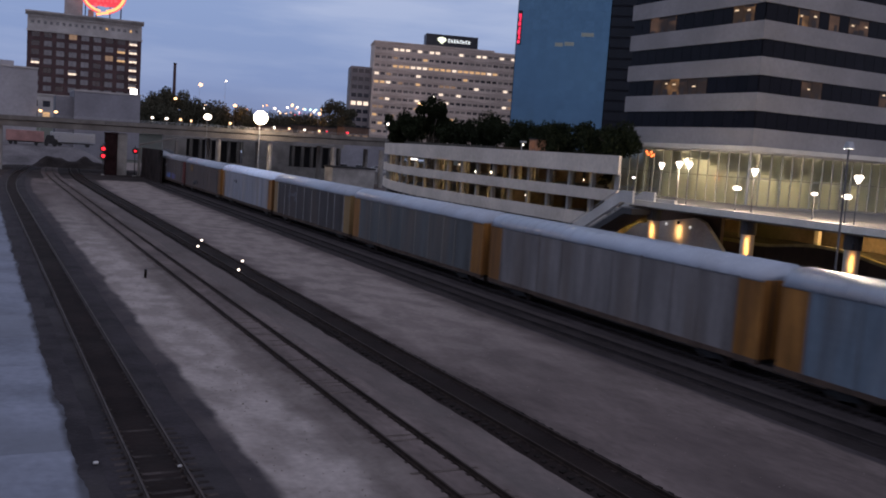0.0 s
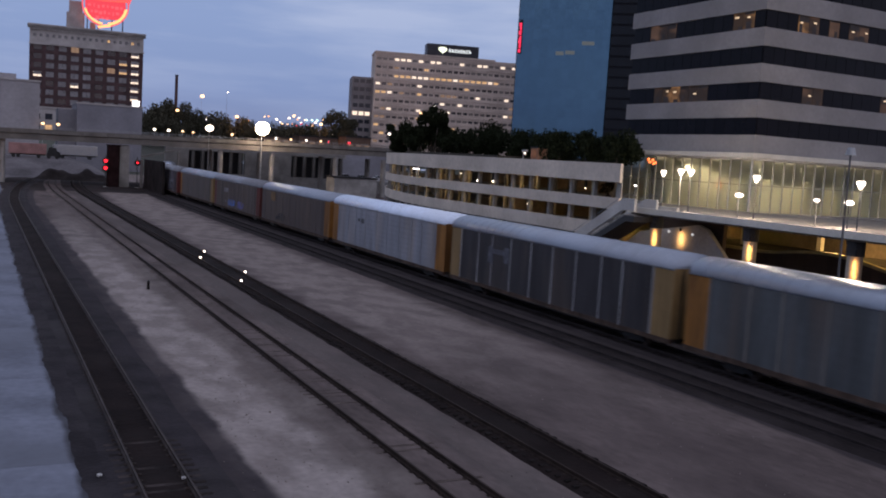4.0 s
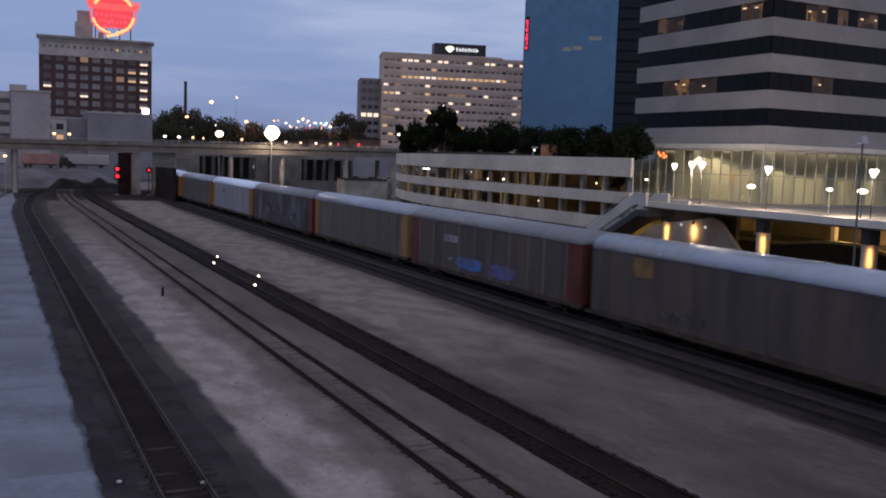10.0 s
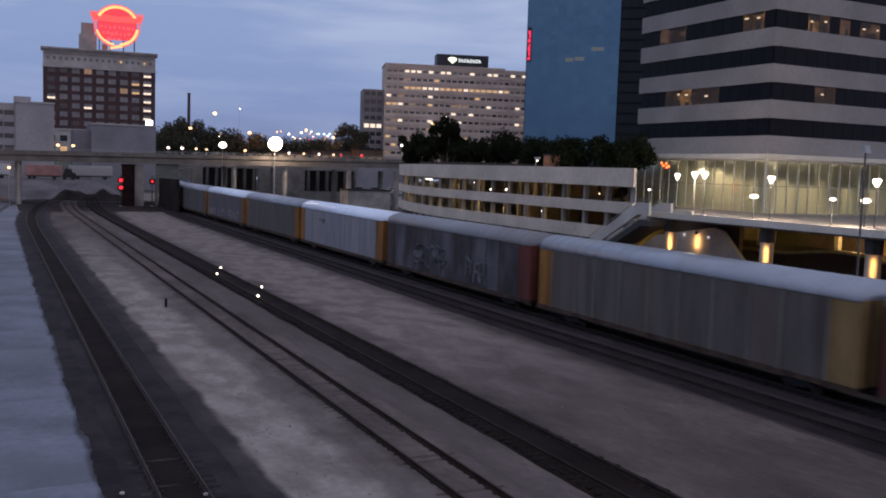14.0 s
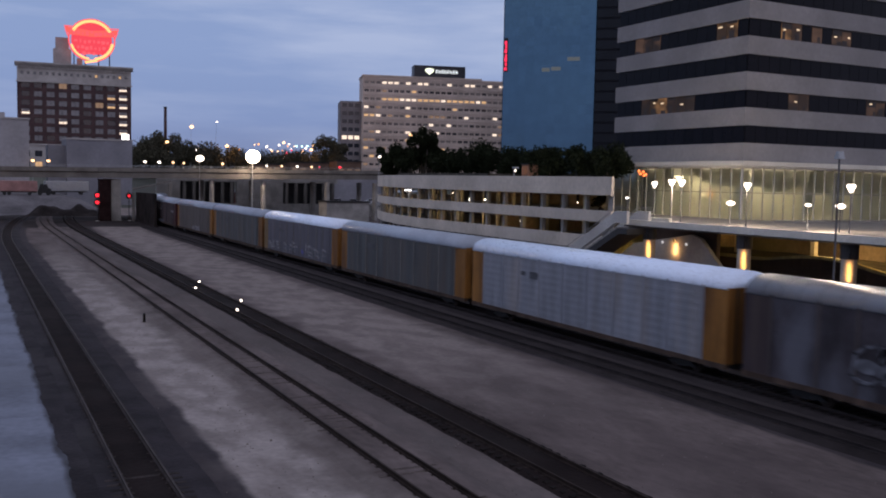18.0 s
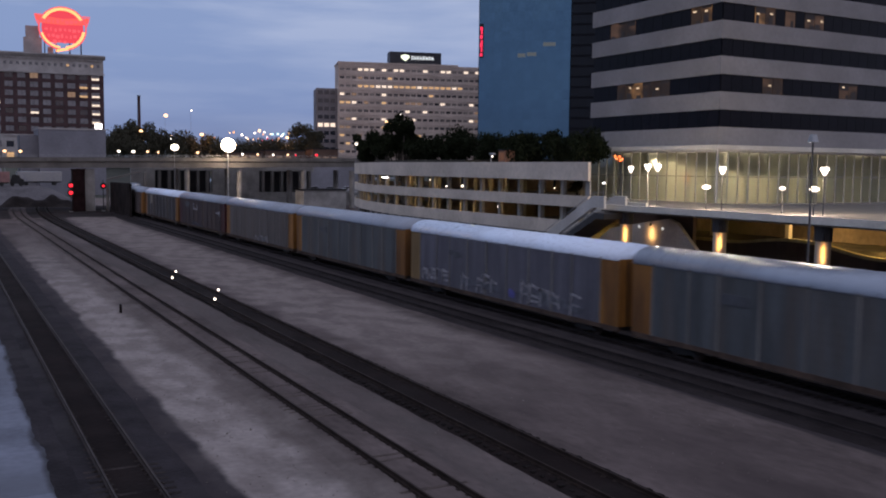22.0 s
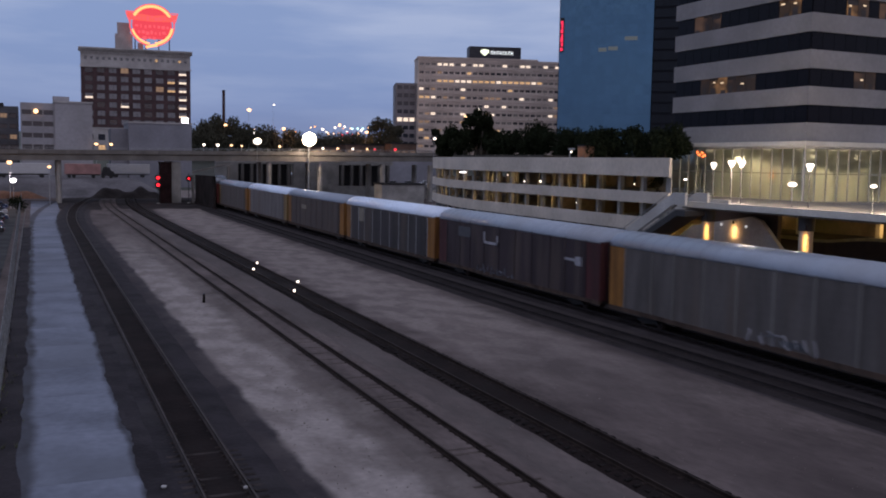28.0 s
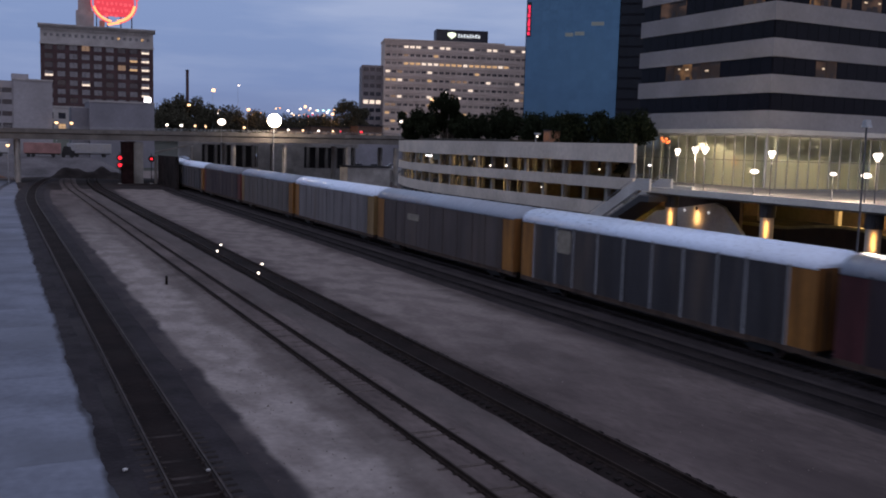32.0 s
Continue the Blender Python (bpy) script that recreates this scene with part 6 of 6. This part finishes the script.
P_SMEAR = mat("smeared_carrier_paint", (0.046, 0.040, 0.047), 0.6, 0, 0.85, 0.4, 0.1, stretch=(1, 1, 0.5), stain=(0.105, 0.108, 0.130), stain_amt=0.85, spec=0.22)
P_MAROON = paint("maroon_brown", (0.039, 0.028, 0.033))
P_ORANGE = paint("orange", (0.26, 0.113, 0.028), 0.25, (0.07, 0.032, 0.016), 0.75)
P_TAN = paint("tan", (0.215, 0.138, 0.062), 0.2, (0.2, 0.13, 0.06), 0.6)
P_RED = paint("red", (0.125, 0.03, 0.027), 0.25, (0.07, 0.03, 0.025), 0.6)
P_OXBLOOD = paint("oxblood", (0.066, 0.020, 0.023), 0.25, (0.035, 0.02, 0.02), 0.6)
P_SILVER = paint("silver_post", (0.27, 0.275, 0.285), 0.1, (0.15, 0.13, 0.15), 0.4)
P_SILL = paint("rusty_sill", (0.072, 0.047, 0.036), 0.35, (0.05, 0.035, 0.028), 0.7, 0.85)
R_WHITE = mat("bright_roof", (0.62, 0.72, 0.86), 0.30, 0.15, 0.5, 0.04, 0.0, stain=(0.52, 0.55, 0.6), stain_amt=0.3)
R_GREY = mat("galvanised_roof", (0.250, 0.288, 0.345), 0.34, 0.35, 0.5, 0.05, 0.0, stain=(0.18, 0.18, 0.19), stain_amt=0.4)
R_DULL = mat("dull_roof", (0.160, 0.170, 0.195), 0.40, 0.3, 0.5, 0.06, 0.0, stain=(0.13, 0.12, 0.12), stain_amt=0.5)
SPRAY = {"blue": mat("blue_spray_paint", (0.028, 0.12, 0.40), 0.6, 0, 1.3, 0.35, 0, stretch=(1, 0.6, 1.6), stain=(0.07, 0.075, 0.12), stain_amt=0.9), "violet": mat("violet_spray_paint", (0.075, 0.075, 0.27), 0.6, 0, 1.6, 0.35, 0, stretch=(1, 0.8, 1.4), stain=(0.085, 0.078, 0.10), stain_amt=0.9),
         "white": mat("white_spray_paint", (0.30, 0.30, 0.33), 0.6, 0, 2.5, 0.3, 0), "chalk": mat("chalky_spray_paint", (0.25, 0.245, 0.265), 0.7, 0, 1.8, 0.35, 0, stain=(0.09, 0.09, 0.105), stain_amt=0.8),
         "dark": mat("dark_stencil_paint", (0.05, 0.055, 0.065), 0.6, 0, 2, 0.2, 0), "wash": mat("washed_out_spray_paint", (0.125, 0.132, 0.158), 0.65, 0, 1.6, 0.4, 0, stain=(0.055, 0.054, 0.065), stain_amt=0.9), "slate": mat("slate_spray_paint", (0.075, 0.08, 0.10), 0.6, 0, 2.5, 0.4, 0), "rust": mat("rust_patch_paint", (0.17, 0.095, 0.035), 0.7, 0, 2, 0.35, 0), "cream": mat("cream_stencil_paint", (0.21, 0.185, 0.145), 0.6, 0, 2, 0.2, 0)}

SILL_Z, WALL_Z0, EAVE, RIDGE, HW = 0.72, 1.0, 5.12, 6.02, 1.55
CORNER = 1.75


def wall_mesh(y0, y1, ribs):
    """One long side: sheets pressed in shallow horizontal corrugations."""
    out = []
    k = 9
    for i in range(k):
        z = WALL_Z0 + (EAVE - WALL_Z0) * i / k
        dz = (EAVE - WALL_Z0) / k
        d = 0.008 if ribs else 0.002
        out += [(-HW, z), (-HW, z + dz * 0.42), (-HW - d, z + dz * 0.5), (-HW - d, z + dz * 0.92)]
    out += [(-HW, EAVE), (-HW + 0.1, EAVE), (-HW + 0.1, WALL_Z0)]
    bm = bmesh.new()
    prism(bm, out, y0, y1)
    return bm


WALL_RIB = mesh_of("side_wall", wall_mesh(-HALF + CORNER, HALF - CORNER, True), P_GREY)
WALL_FLAT = mesh_of("side_wall", wall_mesh(-HALF + CORNER, HALF - CORNER, False), P_GREY)
CORNER_WALL = mesh_of("corner_panel", wall_mesh(0, CORNER, False), P_ORANGE)
bm = bmesh.new()
box(bm, -HW - 0.045, -HW - 0.02, -0.07, 0.07, WALL_Z0 - 0.02, EAVE + 0.02)
POST = mesh_of("side_post", bm, P_SILVER)
arc = [(HW * 1.02 * math.cos(a), EAVE + (RIDGE - EAVE) * max(0.0, math.sin(a)) ** 0.9) for a in [math.pi * i / 20 for i in range(21)]]
bm = bmesh.new()
prism(bm, [(HW * 1.02, EAVE - 0.10)] + arc + [(-HW * 1.02, EAVE - 0.10)], -HALF + 0.02, HALF - 0.02)
for i in range(1, 24):
    y = -HALF + i * 2 * HALF / 24
    prism(bm, [(x * 1.005, EAVE + (z - EAVE) * 1.008 + 0.006) for x, z in arc], y - 0.03, y + 0.03)
for e in bm.edges:
    e.smooth = len(e.link_faces) == 2 and e.calc_face_angle(0) < 0.5
ROOF = mesh_of("roof", bm, R_GREY, True)
bm = bmesh.new()
box(bm, -HW + 0.02, HW - 0.02, 0, 0.12, WALL_Z0, EAVE)
DOOR = mesh_of("end_door", bm, P_ORANGE)
bm = bmesh.new()
box(bm, -0.03, 0.03, 0.12, 0.18, WALL_Z0 + 0.05, EAVE - 0.05)
BAR = mesh_of("door_bar", bm, M_DARK)
bm = bmesh.new()
box(bm, -HW - 0.03, -HW + 0.25, -HALF, HALF, SILL_Z, WALL_Z0)
SILLM = mesh_of("side_sill", bm, P_SILL)
bm = bmesh.new()
box(bm, -1.2, 1.2, -HALF + 0.1, HALF - 0.1, 0.78, 1.0)
box(bm, -0.35, 0.35, -HALF - 0.2, HALF + 0.2, 0.55, 0.8)
for y in (-5, 0, 5):
    box(bm, -1.45, 1.45, y - 0.15, y + 0.15, 0.62, 0.8)
FRAME_ = mesh_of("underframe", bm, M_DARK)
bm = bmesh.new()
for sx in (-1.02, 1.02):
    prism(bm, [(-1.15, 0.35), (-0.7, 0.62), (0.7, 0.62), (1.15, 0.35), (0.95, 0.26), (0.45, 0.3), (0.35, 0.2), (-0.35, 0.2), (-0.45, 0.3), (-0.95, 0.26)], sx - 0.07, sx + 0.07, "x")
box(bm, -1.0, 1.0, -0.2, 0.2, 0.4, 0.6)
TRUCK = mesh_of("truck", bm, M_DARK)
bm = bmesh.new()
for sx in (-0.75, 0.75):
    tube(bm, (sx - 0.06, 0, 0.42), (sx + 0.06, 0, 0.42), 0.42, 0.42, 18)
    tube(bm, (sx * 0.91 - 0.02, 0, 0.42), (sx * 0.91 + 0.02, 0, 0.42), 0.445, 0.445, 18)
tube(bm, (-0.98, 0, 0.42), (0.98, 0, 0.42), 0.08, 0.08, 8)
AXLE = mesh_of("wheelset", bm, M_RAIL)
bm = bmesh.new()
box(bm, -0.1, 0.1, 0, 0.72, 0.72, 0.95)
box(bm, -0.2, 0.2, 0.42, 0.64, 0.68, 1.0)
COUPLER = mesh_of("coupler", bm, M_DARK)
bm = bmesh.new()
for y in (0, 0.42):
    tube(bm, (-HW - 0.1, y, WALL_Z0), (-HW - 0.1, y, EAVE - 0.1), 0.02, 0.02, 5)
for i in range(11):
    tube(bm, (-HW - 0.1, 0, WALL_Z0 + 0.2 + i * 0.36), (-HW - 0.1, 0.42, WALL_Z0 + 0.2 + i * 0.36), 0.014, 0.014, 5)
LADDER = mesh_of("ladder", bm, P_SILVER)


def blot(bm, y, z, w, h, rng, n=5):
    """Sprayed strokes: a few rounded, overlapping plates on the car's side."""
    for i in range(n):
        cy, cz = y + (i + 0.5 - n / 2) * w / n, z + rng.uniform(-0.1, 0.1) * h
        rw, rh = w / n * rng.uniform(0.6, 1.0), h / 2 * rng.uniform(0.45, 1.05)
        k = 9
        pts = [(cy + rw * math.cos(a) * rng.uniform(0.75, 1.1), cz + rh * math.sin(a) * rng.uniform(0.75, 1.1)) for a in [2 * math.pi * j / k for j in range(k)]]
        prism(bm, pts, -HW - 0.062 - 0.002 * i, -HW - 0.056, "x")


def scrawl(bm, y, z, w, h, rng, n):
    """Thin jagged tag strokes."""
    for i in range(n):
        cy = y + (i + 0.5 - n / 2) * w / n
        p = [(cy + rng.uniform(-0.5, 0.5) * w / n, z + rng.uniform(-0.5, 0.5) * h) for _ in range(4)]
        for (a0, b0), (a1, b1) in zip(p, p[1:]):
            tube(bm, (-HW - 0.02, a0, b0), (-HW - 0.02, a1, b1), 0.075, 0.06, 5)


def tag_panel(bm, y, z, w, h, rng):
    """A thin skin of old sprayed paint lying on the side sheets, with a ragged outline."""
    k = 22
    pts = [(y + w / 2 * math.cos(a) * rng.uniform(0.8, 1.1), z + h / 2 * math.copysign(abs(math.sin(a)) ** 0.5, math.sin(a)) * rng.uniform(0.75, 1.1)) for a in [2 * math.pi * j / k for j in range(k)]]
    prism(bm, pts, -HW - 0.012, -HW - 0.004, "x")


def plate(bm, y, z, w, h):
    """A flat rectangular panel with bevelled corners."""
    c = min(w, h) * 0.12
    prism(bm, [(y - w / 2 + c, z - h / 2), (y + w / 2 - c, z - h / 2), (y + w / 2, z - h / 2 + c), (y + w / 2, z + h / 2 - c), (y + w / 2 - c, z + h / 2), (y - w / 2 + c, z + h / 2), (y - w / 2, z + h / 2 - c), (y - w / 2, z - h / 2 + c)], -HW - 0.05, -HW - 0.003, "x")


def stroke(bm, pts, r):
    """A broad sprayed line through some points, laid flat on the side."""
    for (y0, z0), (y1, z1) in zip(pts, pts[1:]):
        d = Vector((y1 - y0, z1 - z0)).normalized() * r
        prism(bm, [(y0 - d.x - d.y, z0 - d.y + d.x), (y0 - d.x + d.y, z0 - d.y - d.x), (y1 + d.x + d.y, z1 + d.y - d.x), (y1 + d.x - d.y, z1 + d.y + d.x)], -HW - 0.075, -HW - 0.003, "x")


def loops(bm, y, z, w, h, rng):
    """Bulging graffiti outlines side by side: uneven closed loops, some with a filled heart or a slanting bar."""
    k = max(2, int(w / 1.05))
    for i in range(k):
        if i and rng.random() < 0.22:
            continue
        cy, b = y + w / 2 - (i + rng.uniform(0.3, 0.7)) * w / k, w / k * rng.uniform(0.30, 0.75)
        cz, hh, lean = z + rng.uniform(-0.2, 0.2) * h, h / 2 * rng.uniform(0.45, 1.1), rng.uniform(-0.5, 0.5)
        pts = []
        for q in range(9):
            a = 2 * math.pi * q / 8 + 0.3
            v = hh * math.copysign(abs(math.sin(a)) ** 0.6, math.sin(a)) * (1 if q in (0, 8) else rng.uniform(0.75, 1.1))
            pts.append((cy + b * math.cos(a) + lean * v, cz + v))
        pts[8] = pts[0]
        stroke(bm, pts, rng.uniform(0.07, 0.13))
        if rng.random() < 0.45:
            blot(bm, cy, cz, b * 1.1, hh * 0.9, rng, 1)
        elif rng.random() < 0.5:
            stroke(bm, [(cy + b * 0.5, cz - hh), (cy - b * 0.4, cz + hh * 0.8)], 0.10)


def throw(bm, y, z, w, h, rng):
    """Broad angular graffiti bars: bent uprights joined by slanting bars, ragged in height and spacing."""
    k = max(3, int(w / 1.1))
    for i in range(k):
        if rng.random() < 0.12:
            continue
        c, b = y + w / 2 - (i + rng.uniform(0.3, 0.7)) * w / k, w / k * 0.42
        top, low, r = z + h * rng.uniform(0.25, 0.5), z - h * rng.uniform(0.25, 0.5), rng.uniform(0.06, 0.12)

        def at(u, v):
            return (c - u * b + rng.uniform(-0.12, 0.12) * b, low + (top - low) * v)

        stroke(bm, [at(-1, 0), at(-0.8, 1), at(rng.uniform(0.4, 1), rng.uniform(0.75, 1))], r)
        if rng.random() < 0.7:
            stroke(bm, [at(-0.9, rng.uniform(0.35, 0.6)), at(0.8, rng.uniform(0.3, 0.6))], r)
        if rng.random() < 0.6:
            stroke(bm, [at(0.9, rng.uniform(0.5, 0.9)), at(rng.uniform(0.6, 1.1), rng.uniform(0, 0.15))], r)
        if rng.random() < 0.4:
            stroke(bm, [at(-1, 0.05), at(0.9, rng.uniform(0, 0.2))], r)


# side, roof, corner colour at the leading and trailing end, corrugated, posts, marks
KINDS = {
    -1: (P_GREY, R_GREY, P_ORANGE, P_ORANGE, 0, P_GREY, ()),
    0: (P_STEEL, R_GREY, P_ORANGE, P_ORANGE, 0, P_STEEL, ()),
    1: (P_GREY, R_GREY, P_ORANGE, P_ORANGE, 0, P_GREY, ()),
    2: (P_SLATE, R_GREY, P_ORANGE, P_ORANGE, 0, P_POST, ()),
    3: (P_NAVY, R_GREY, P_TAN, P_TAN, 0, P_SILVER, (("slate", "plate", 7.3, 3.45, 0.7, 1.3), ("slate", "plate", 4.9, 3.6, 0.6, 1.2), ("slate", "plate", 6.1, 3.75, 1.7, 0.35))),
    4: (P_WHITE, R_WHITE, P_ORANGE, P_ORANGE, 1, P_WHITE, (("dark", "plate", 5.1, 3.75, 0.8, 0.5), ("dark", "plate", 6.1, 3.8, 0.5, 0.3))),
    5: (P_BROWN, R_GREY, P_ORANGE, P_BROWN, 0, P_TAUPE, (("rust", "plate", 8.7, 4.3, 1.9, 1.2), ("dark", "scrawl", 5.0, 1.8, 4, 0.9))),
    6: (P_BROWN, R_DULL, P_RED, P_RED, 0, P_POST, (("blue", "patch", 2.5, 1.85, 4.9, 1.15), ("violet", "patch", -3.2, 1.85, 4.3, 1.2), ("chalk", "plate", 5.9, 3.7, 2.6, 0.6), ("chalk", "blot", 5.8, 1.95, 0.7, 0.45))),
    7: (P_TAUPE, R_GREY, P_TAN, P_ORANGE, 0, P_POST, ()),
    8: (P_SMEAR, R_DULL, P_RED, P_MAROON, 0, P_BROWN, (("wash", "loops", 3.6, 2.7, 6.5, 2.0), ("wash", "throw", -6.0, 2.3, 7.0, 2.2))),
    9: (P_WHITE, R_WHITE, P_ORANGE, P_ORANGE, 1, P_WHITE, (("dark", "plate", 5.0, 3.9, 1.0, 0.5), ("dark", "plate", 6.4, 3.95, 0.5, 0.3))),
    10: (P_SLATE, R_GREY, P_ORANGE, P_ORANGE, 0, P_POST, (("dark", "plate", 6.0, 3.85, 1.9, 0.55),)),
    11: (P_LILAC, R_WHITE, P_ORANGE, P_TAN, 0, P_POST, (("chalk", "throw", 9.4, 1.75, 4.8, 1.3), ("slate", "blot", 2.4, 1.7, 5.4, 0.8), ("chalk", "throw", 2.4, 1.8, 5.8, 1.6), ("violet", "blot", -2.2, 1.6, 0.7, 0.6), ("slate", "blot", -6.9, 1.7, 6.8, 1.0), ("chalk", "throw", -6.9, 1.8, 7.4, 1.7), ("dark", "blot", 6.3, 3.8, 1.8, 1.0))),
    12: (P_SLATE, R_GREY, P_ORANGE, P_ORANGE, 0, P_POST, (("dark", "plate", 5.7, 3.9, 2.0, 0.6),)),
    13: (P_TAUPE, R_GREY, P_ORANGE, P_ORANGE, 0, P_POST, (("chalk", "scrawl", -2.1, 1.35, 5.2, 0.7), ("dark", "blot", -3.0, 1.3, 1.6, 0.5))),
    14: (P_MAROON, R_GREY, P_OXBLOOD, P_OXBLOOD, 0, P_MAROON, (("white", "hook", 2.9, 4.0, 2.5, 0.8), ("white", "arrow", -10.6, 3.5, 2.2, 0.65), ("dark", "plate", 8.3, 4.2, 2.6, 0.9), ("slate", "scrawl", 2.2, 1.3, 7.0, 0.7))),
    15: (P_NAVY, R_WHITE, P_ORANGE, P_ORANGE, 0, P_SILVER, (("cream", "plate", 8.3, 4.05, 1.7, 1.6),)),
    16: (P_BROWN, R_GREY, P_ORANGE, P_ORANGE, 0, P_BROWN, (("cream", "plate", 5.0, 3.7, 2.6, 0.6),)),
    17: (P_GREY, R_WHITE, P_TAN, P_ORANGE, 0, P_GREY, ()),
    18: (P_TAUPE, R_GREY, P_ORANGE, P_TAN, 1, P_TAUPE, ()),
    19: (P_MAROON, R_DULL, P_RED, P_RED, 0, P_MAROON, ()),
}
NAMES = {P_STEEL: "faded steel-blue", P_SLATE: "slate grey", P_SMEAR: "smeared slate-black", P_GREY: "grey", P_NAVY: "dark slate", P_WHITE: "white", P_BROWN: "dull brown-grey", P_TAUPE: "taupe grey", P_LILAC: "pale lilac-grey", P_MAROON: "dark maroon-brown"}
ENDS = {P_ORANGE: "orange", P_TAN: "tan", P_RED: "dark red", P_OXBLOOD: "oxblood red", P_BROWN: "brown", P_MAROON: "maroon"}
CARS = []


def carrier(k):
    side, roof, lead, trail, ribs, post, marks = KINDS[k if k in KINDS else 1 + (k * 7) % 18]
    extra = ", sprayed graffiti" if len(marks) > 1 and k in (6, 8, 11, 13, 14) else ""
    t = thing("autorack_car", pose(0, 0, 0), NAMES[side] + " enclosed car carrier, " + ENDS[lead] + " end panels" + extra, "railway car", "cars of the freight train")
    flip = pose(0, 0, 0, 0, 0, 180)
    for turn in (Matrix(), flip):
        w = again("side_wall", WALL_RIB if ribs else WALL_FLAT, t, m=turn, material=side)
        for y in (-12.25, -9.3, -7.1, -4.27, -1.42, 1.42, 4.27, 7.1, 9.3, 12.25):
            again("side_post", POST, t, m=turn @ pose(0, y, 0), material=post)
        again("side_sill", SILLM, t, m=turn)
        again("ladder", LADDER, t, m=turn @ pose(0, -HALF + CORNER + 0.2, 0), material=side)
    for m, c in ((pose(0, -HALF, 0), lead), (pose(0, HALF - CORNER, 0), trail), (flip @ pose(0, -HALF, 0), trail), (flip @ pose(0, HALF - CORNER, 0), lead)):
        again("corner_panel", CORNER_WALL, t, m=m, material=c)
    for m, c in ((pose(0, HALF - 0.1, 0), trail), (flip @ pose(0, HALF - 0.1, 0), lead)):
        door = again("end_door", DOOR, t, m=m, material=c)
        for x in (-0.87, 0.0, 0.87):
            again("door_bar", BAR, door, x)
    again("roof", ROOF, t, material=roof)
    again("underframe", FRAME_, t)
    again("coupler", COUPLER, t, m=pose(0, HALF, 0))
    again("coupler", COUPLER, t, m=flip @ pose(0, HALF, 0))
    for y in (-10.2, 10.2):
        tr = again("truck", TRUCK, t, 0, y, 0)
        for d in (-0.88, 0.88):
            again("wheelset", AXLE, tr, 0, d, 0)
    rng = random.Random(300 + k)
    for colour, style, y, z, w, h in marks:
        bm = bmesh.new()
        if style == "blot":
            blot(bm, y, z, w, h, rng, max(2, int(w / 1.5)))
        elif style == "patch":
            tag_panel(bm, y, z, w, h, rng)
        elif style == "plate":
            plate(bm, y, z, w, h)
        elif style == "loops":
            loops(bm, y, z, w, h, rng)
        elif style == "throw":
            throw(bm, y, z, w, h, rng)
        elif style == "hook":
            stroke(bm, [(y + w / 2, z + h / 2), (y + w / 2, z - h / 2), (y - w / 2, z - h / 2), (y - w / 2, z + h / 4)], 0.11)
        elif style == "arrow":
            stroke(bm, [(y + w / 2, z + 0.05), (y - w * 0.1, z + 0.05)], 0.09)
            plate(bm, y - w * 0.32, z, w * 0.42, h)
        else:
            scrawl(bm, y, z, w, h * 1.25, rng, int(w * 1.7))
        part("graffiti" if w > 3 else "stencil_mark", bm, SPRAY[colour], t, colour + " sprayed marking")["kind"] = "stuff"
    CARS.append((k, t))


for k in range(-1, 26):
    carrier(k)


for x, y in ((3.64, 30.4), (6.1, 29.4)):
    t = thing("litter_scrap", pose(x, y, -0.2, 0, 0, 40 * y), "crumpled scrap of white litter beside the siding rail", "litter", "litter by the siding")
    bm = bmesh.new()
    ball(bm, (0, 0, 0.06), 0.10, 0.6, 1)
    part("crumpled_sheet", bm, mat("white_litter", (0.42, 0.41, 0.40), 0.8, 0, 6, 0.15, 0.2), t)


# ---- what moves ----
def motions():
    for k, t in CARS:
        rows = []
        for i in range(33):
            s = FIRST + (k - 0.5) * PITCH - SPEED * i
            x, y, h = along("main", s)
            rows.append((float(i), pose(x, y, 0, 0, 0, h)))
        walk(t, rows)


motions()
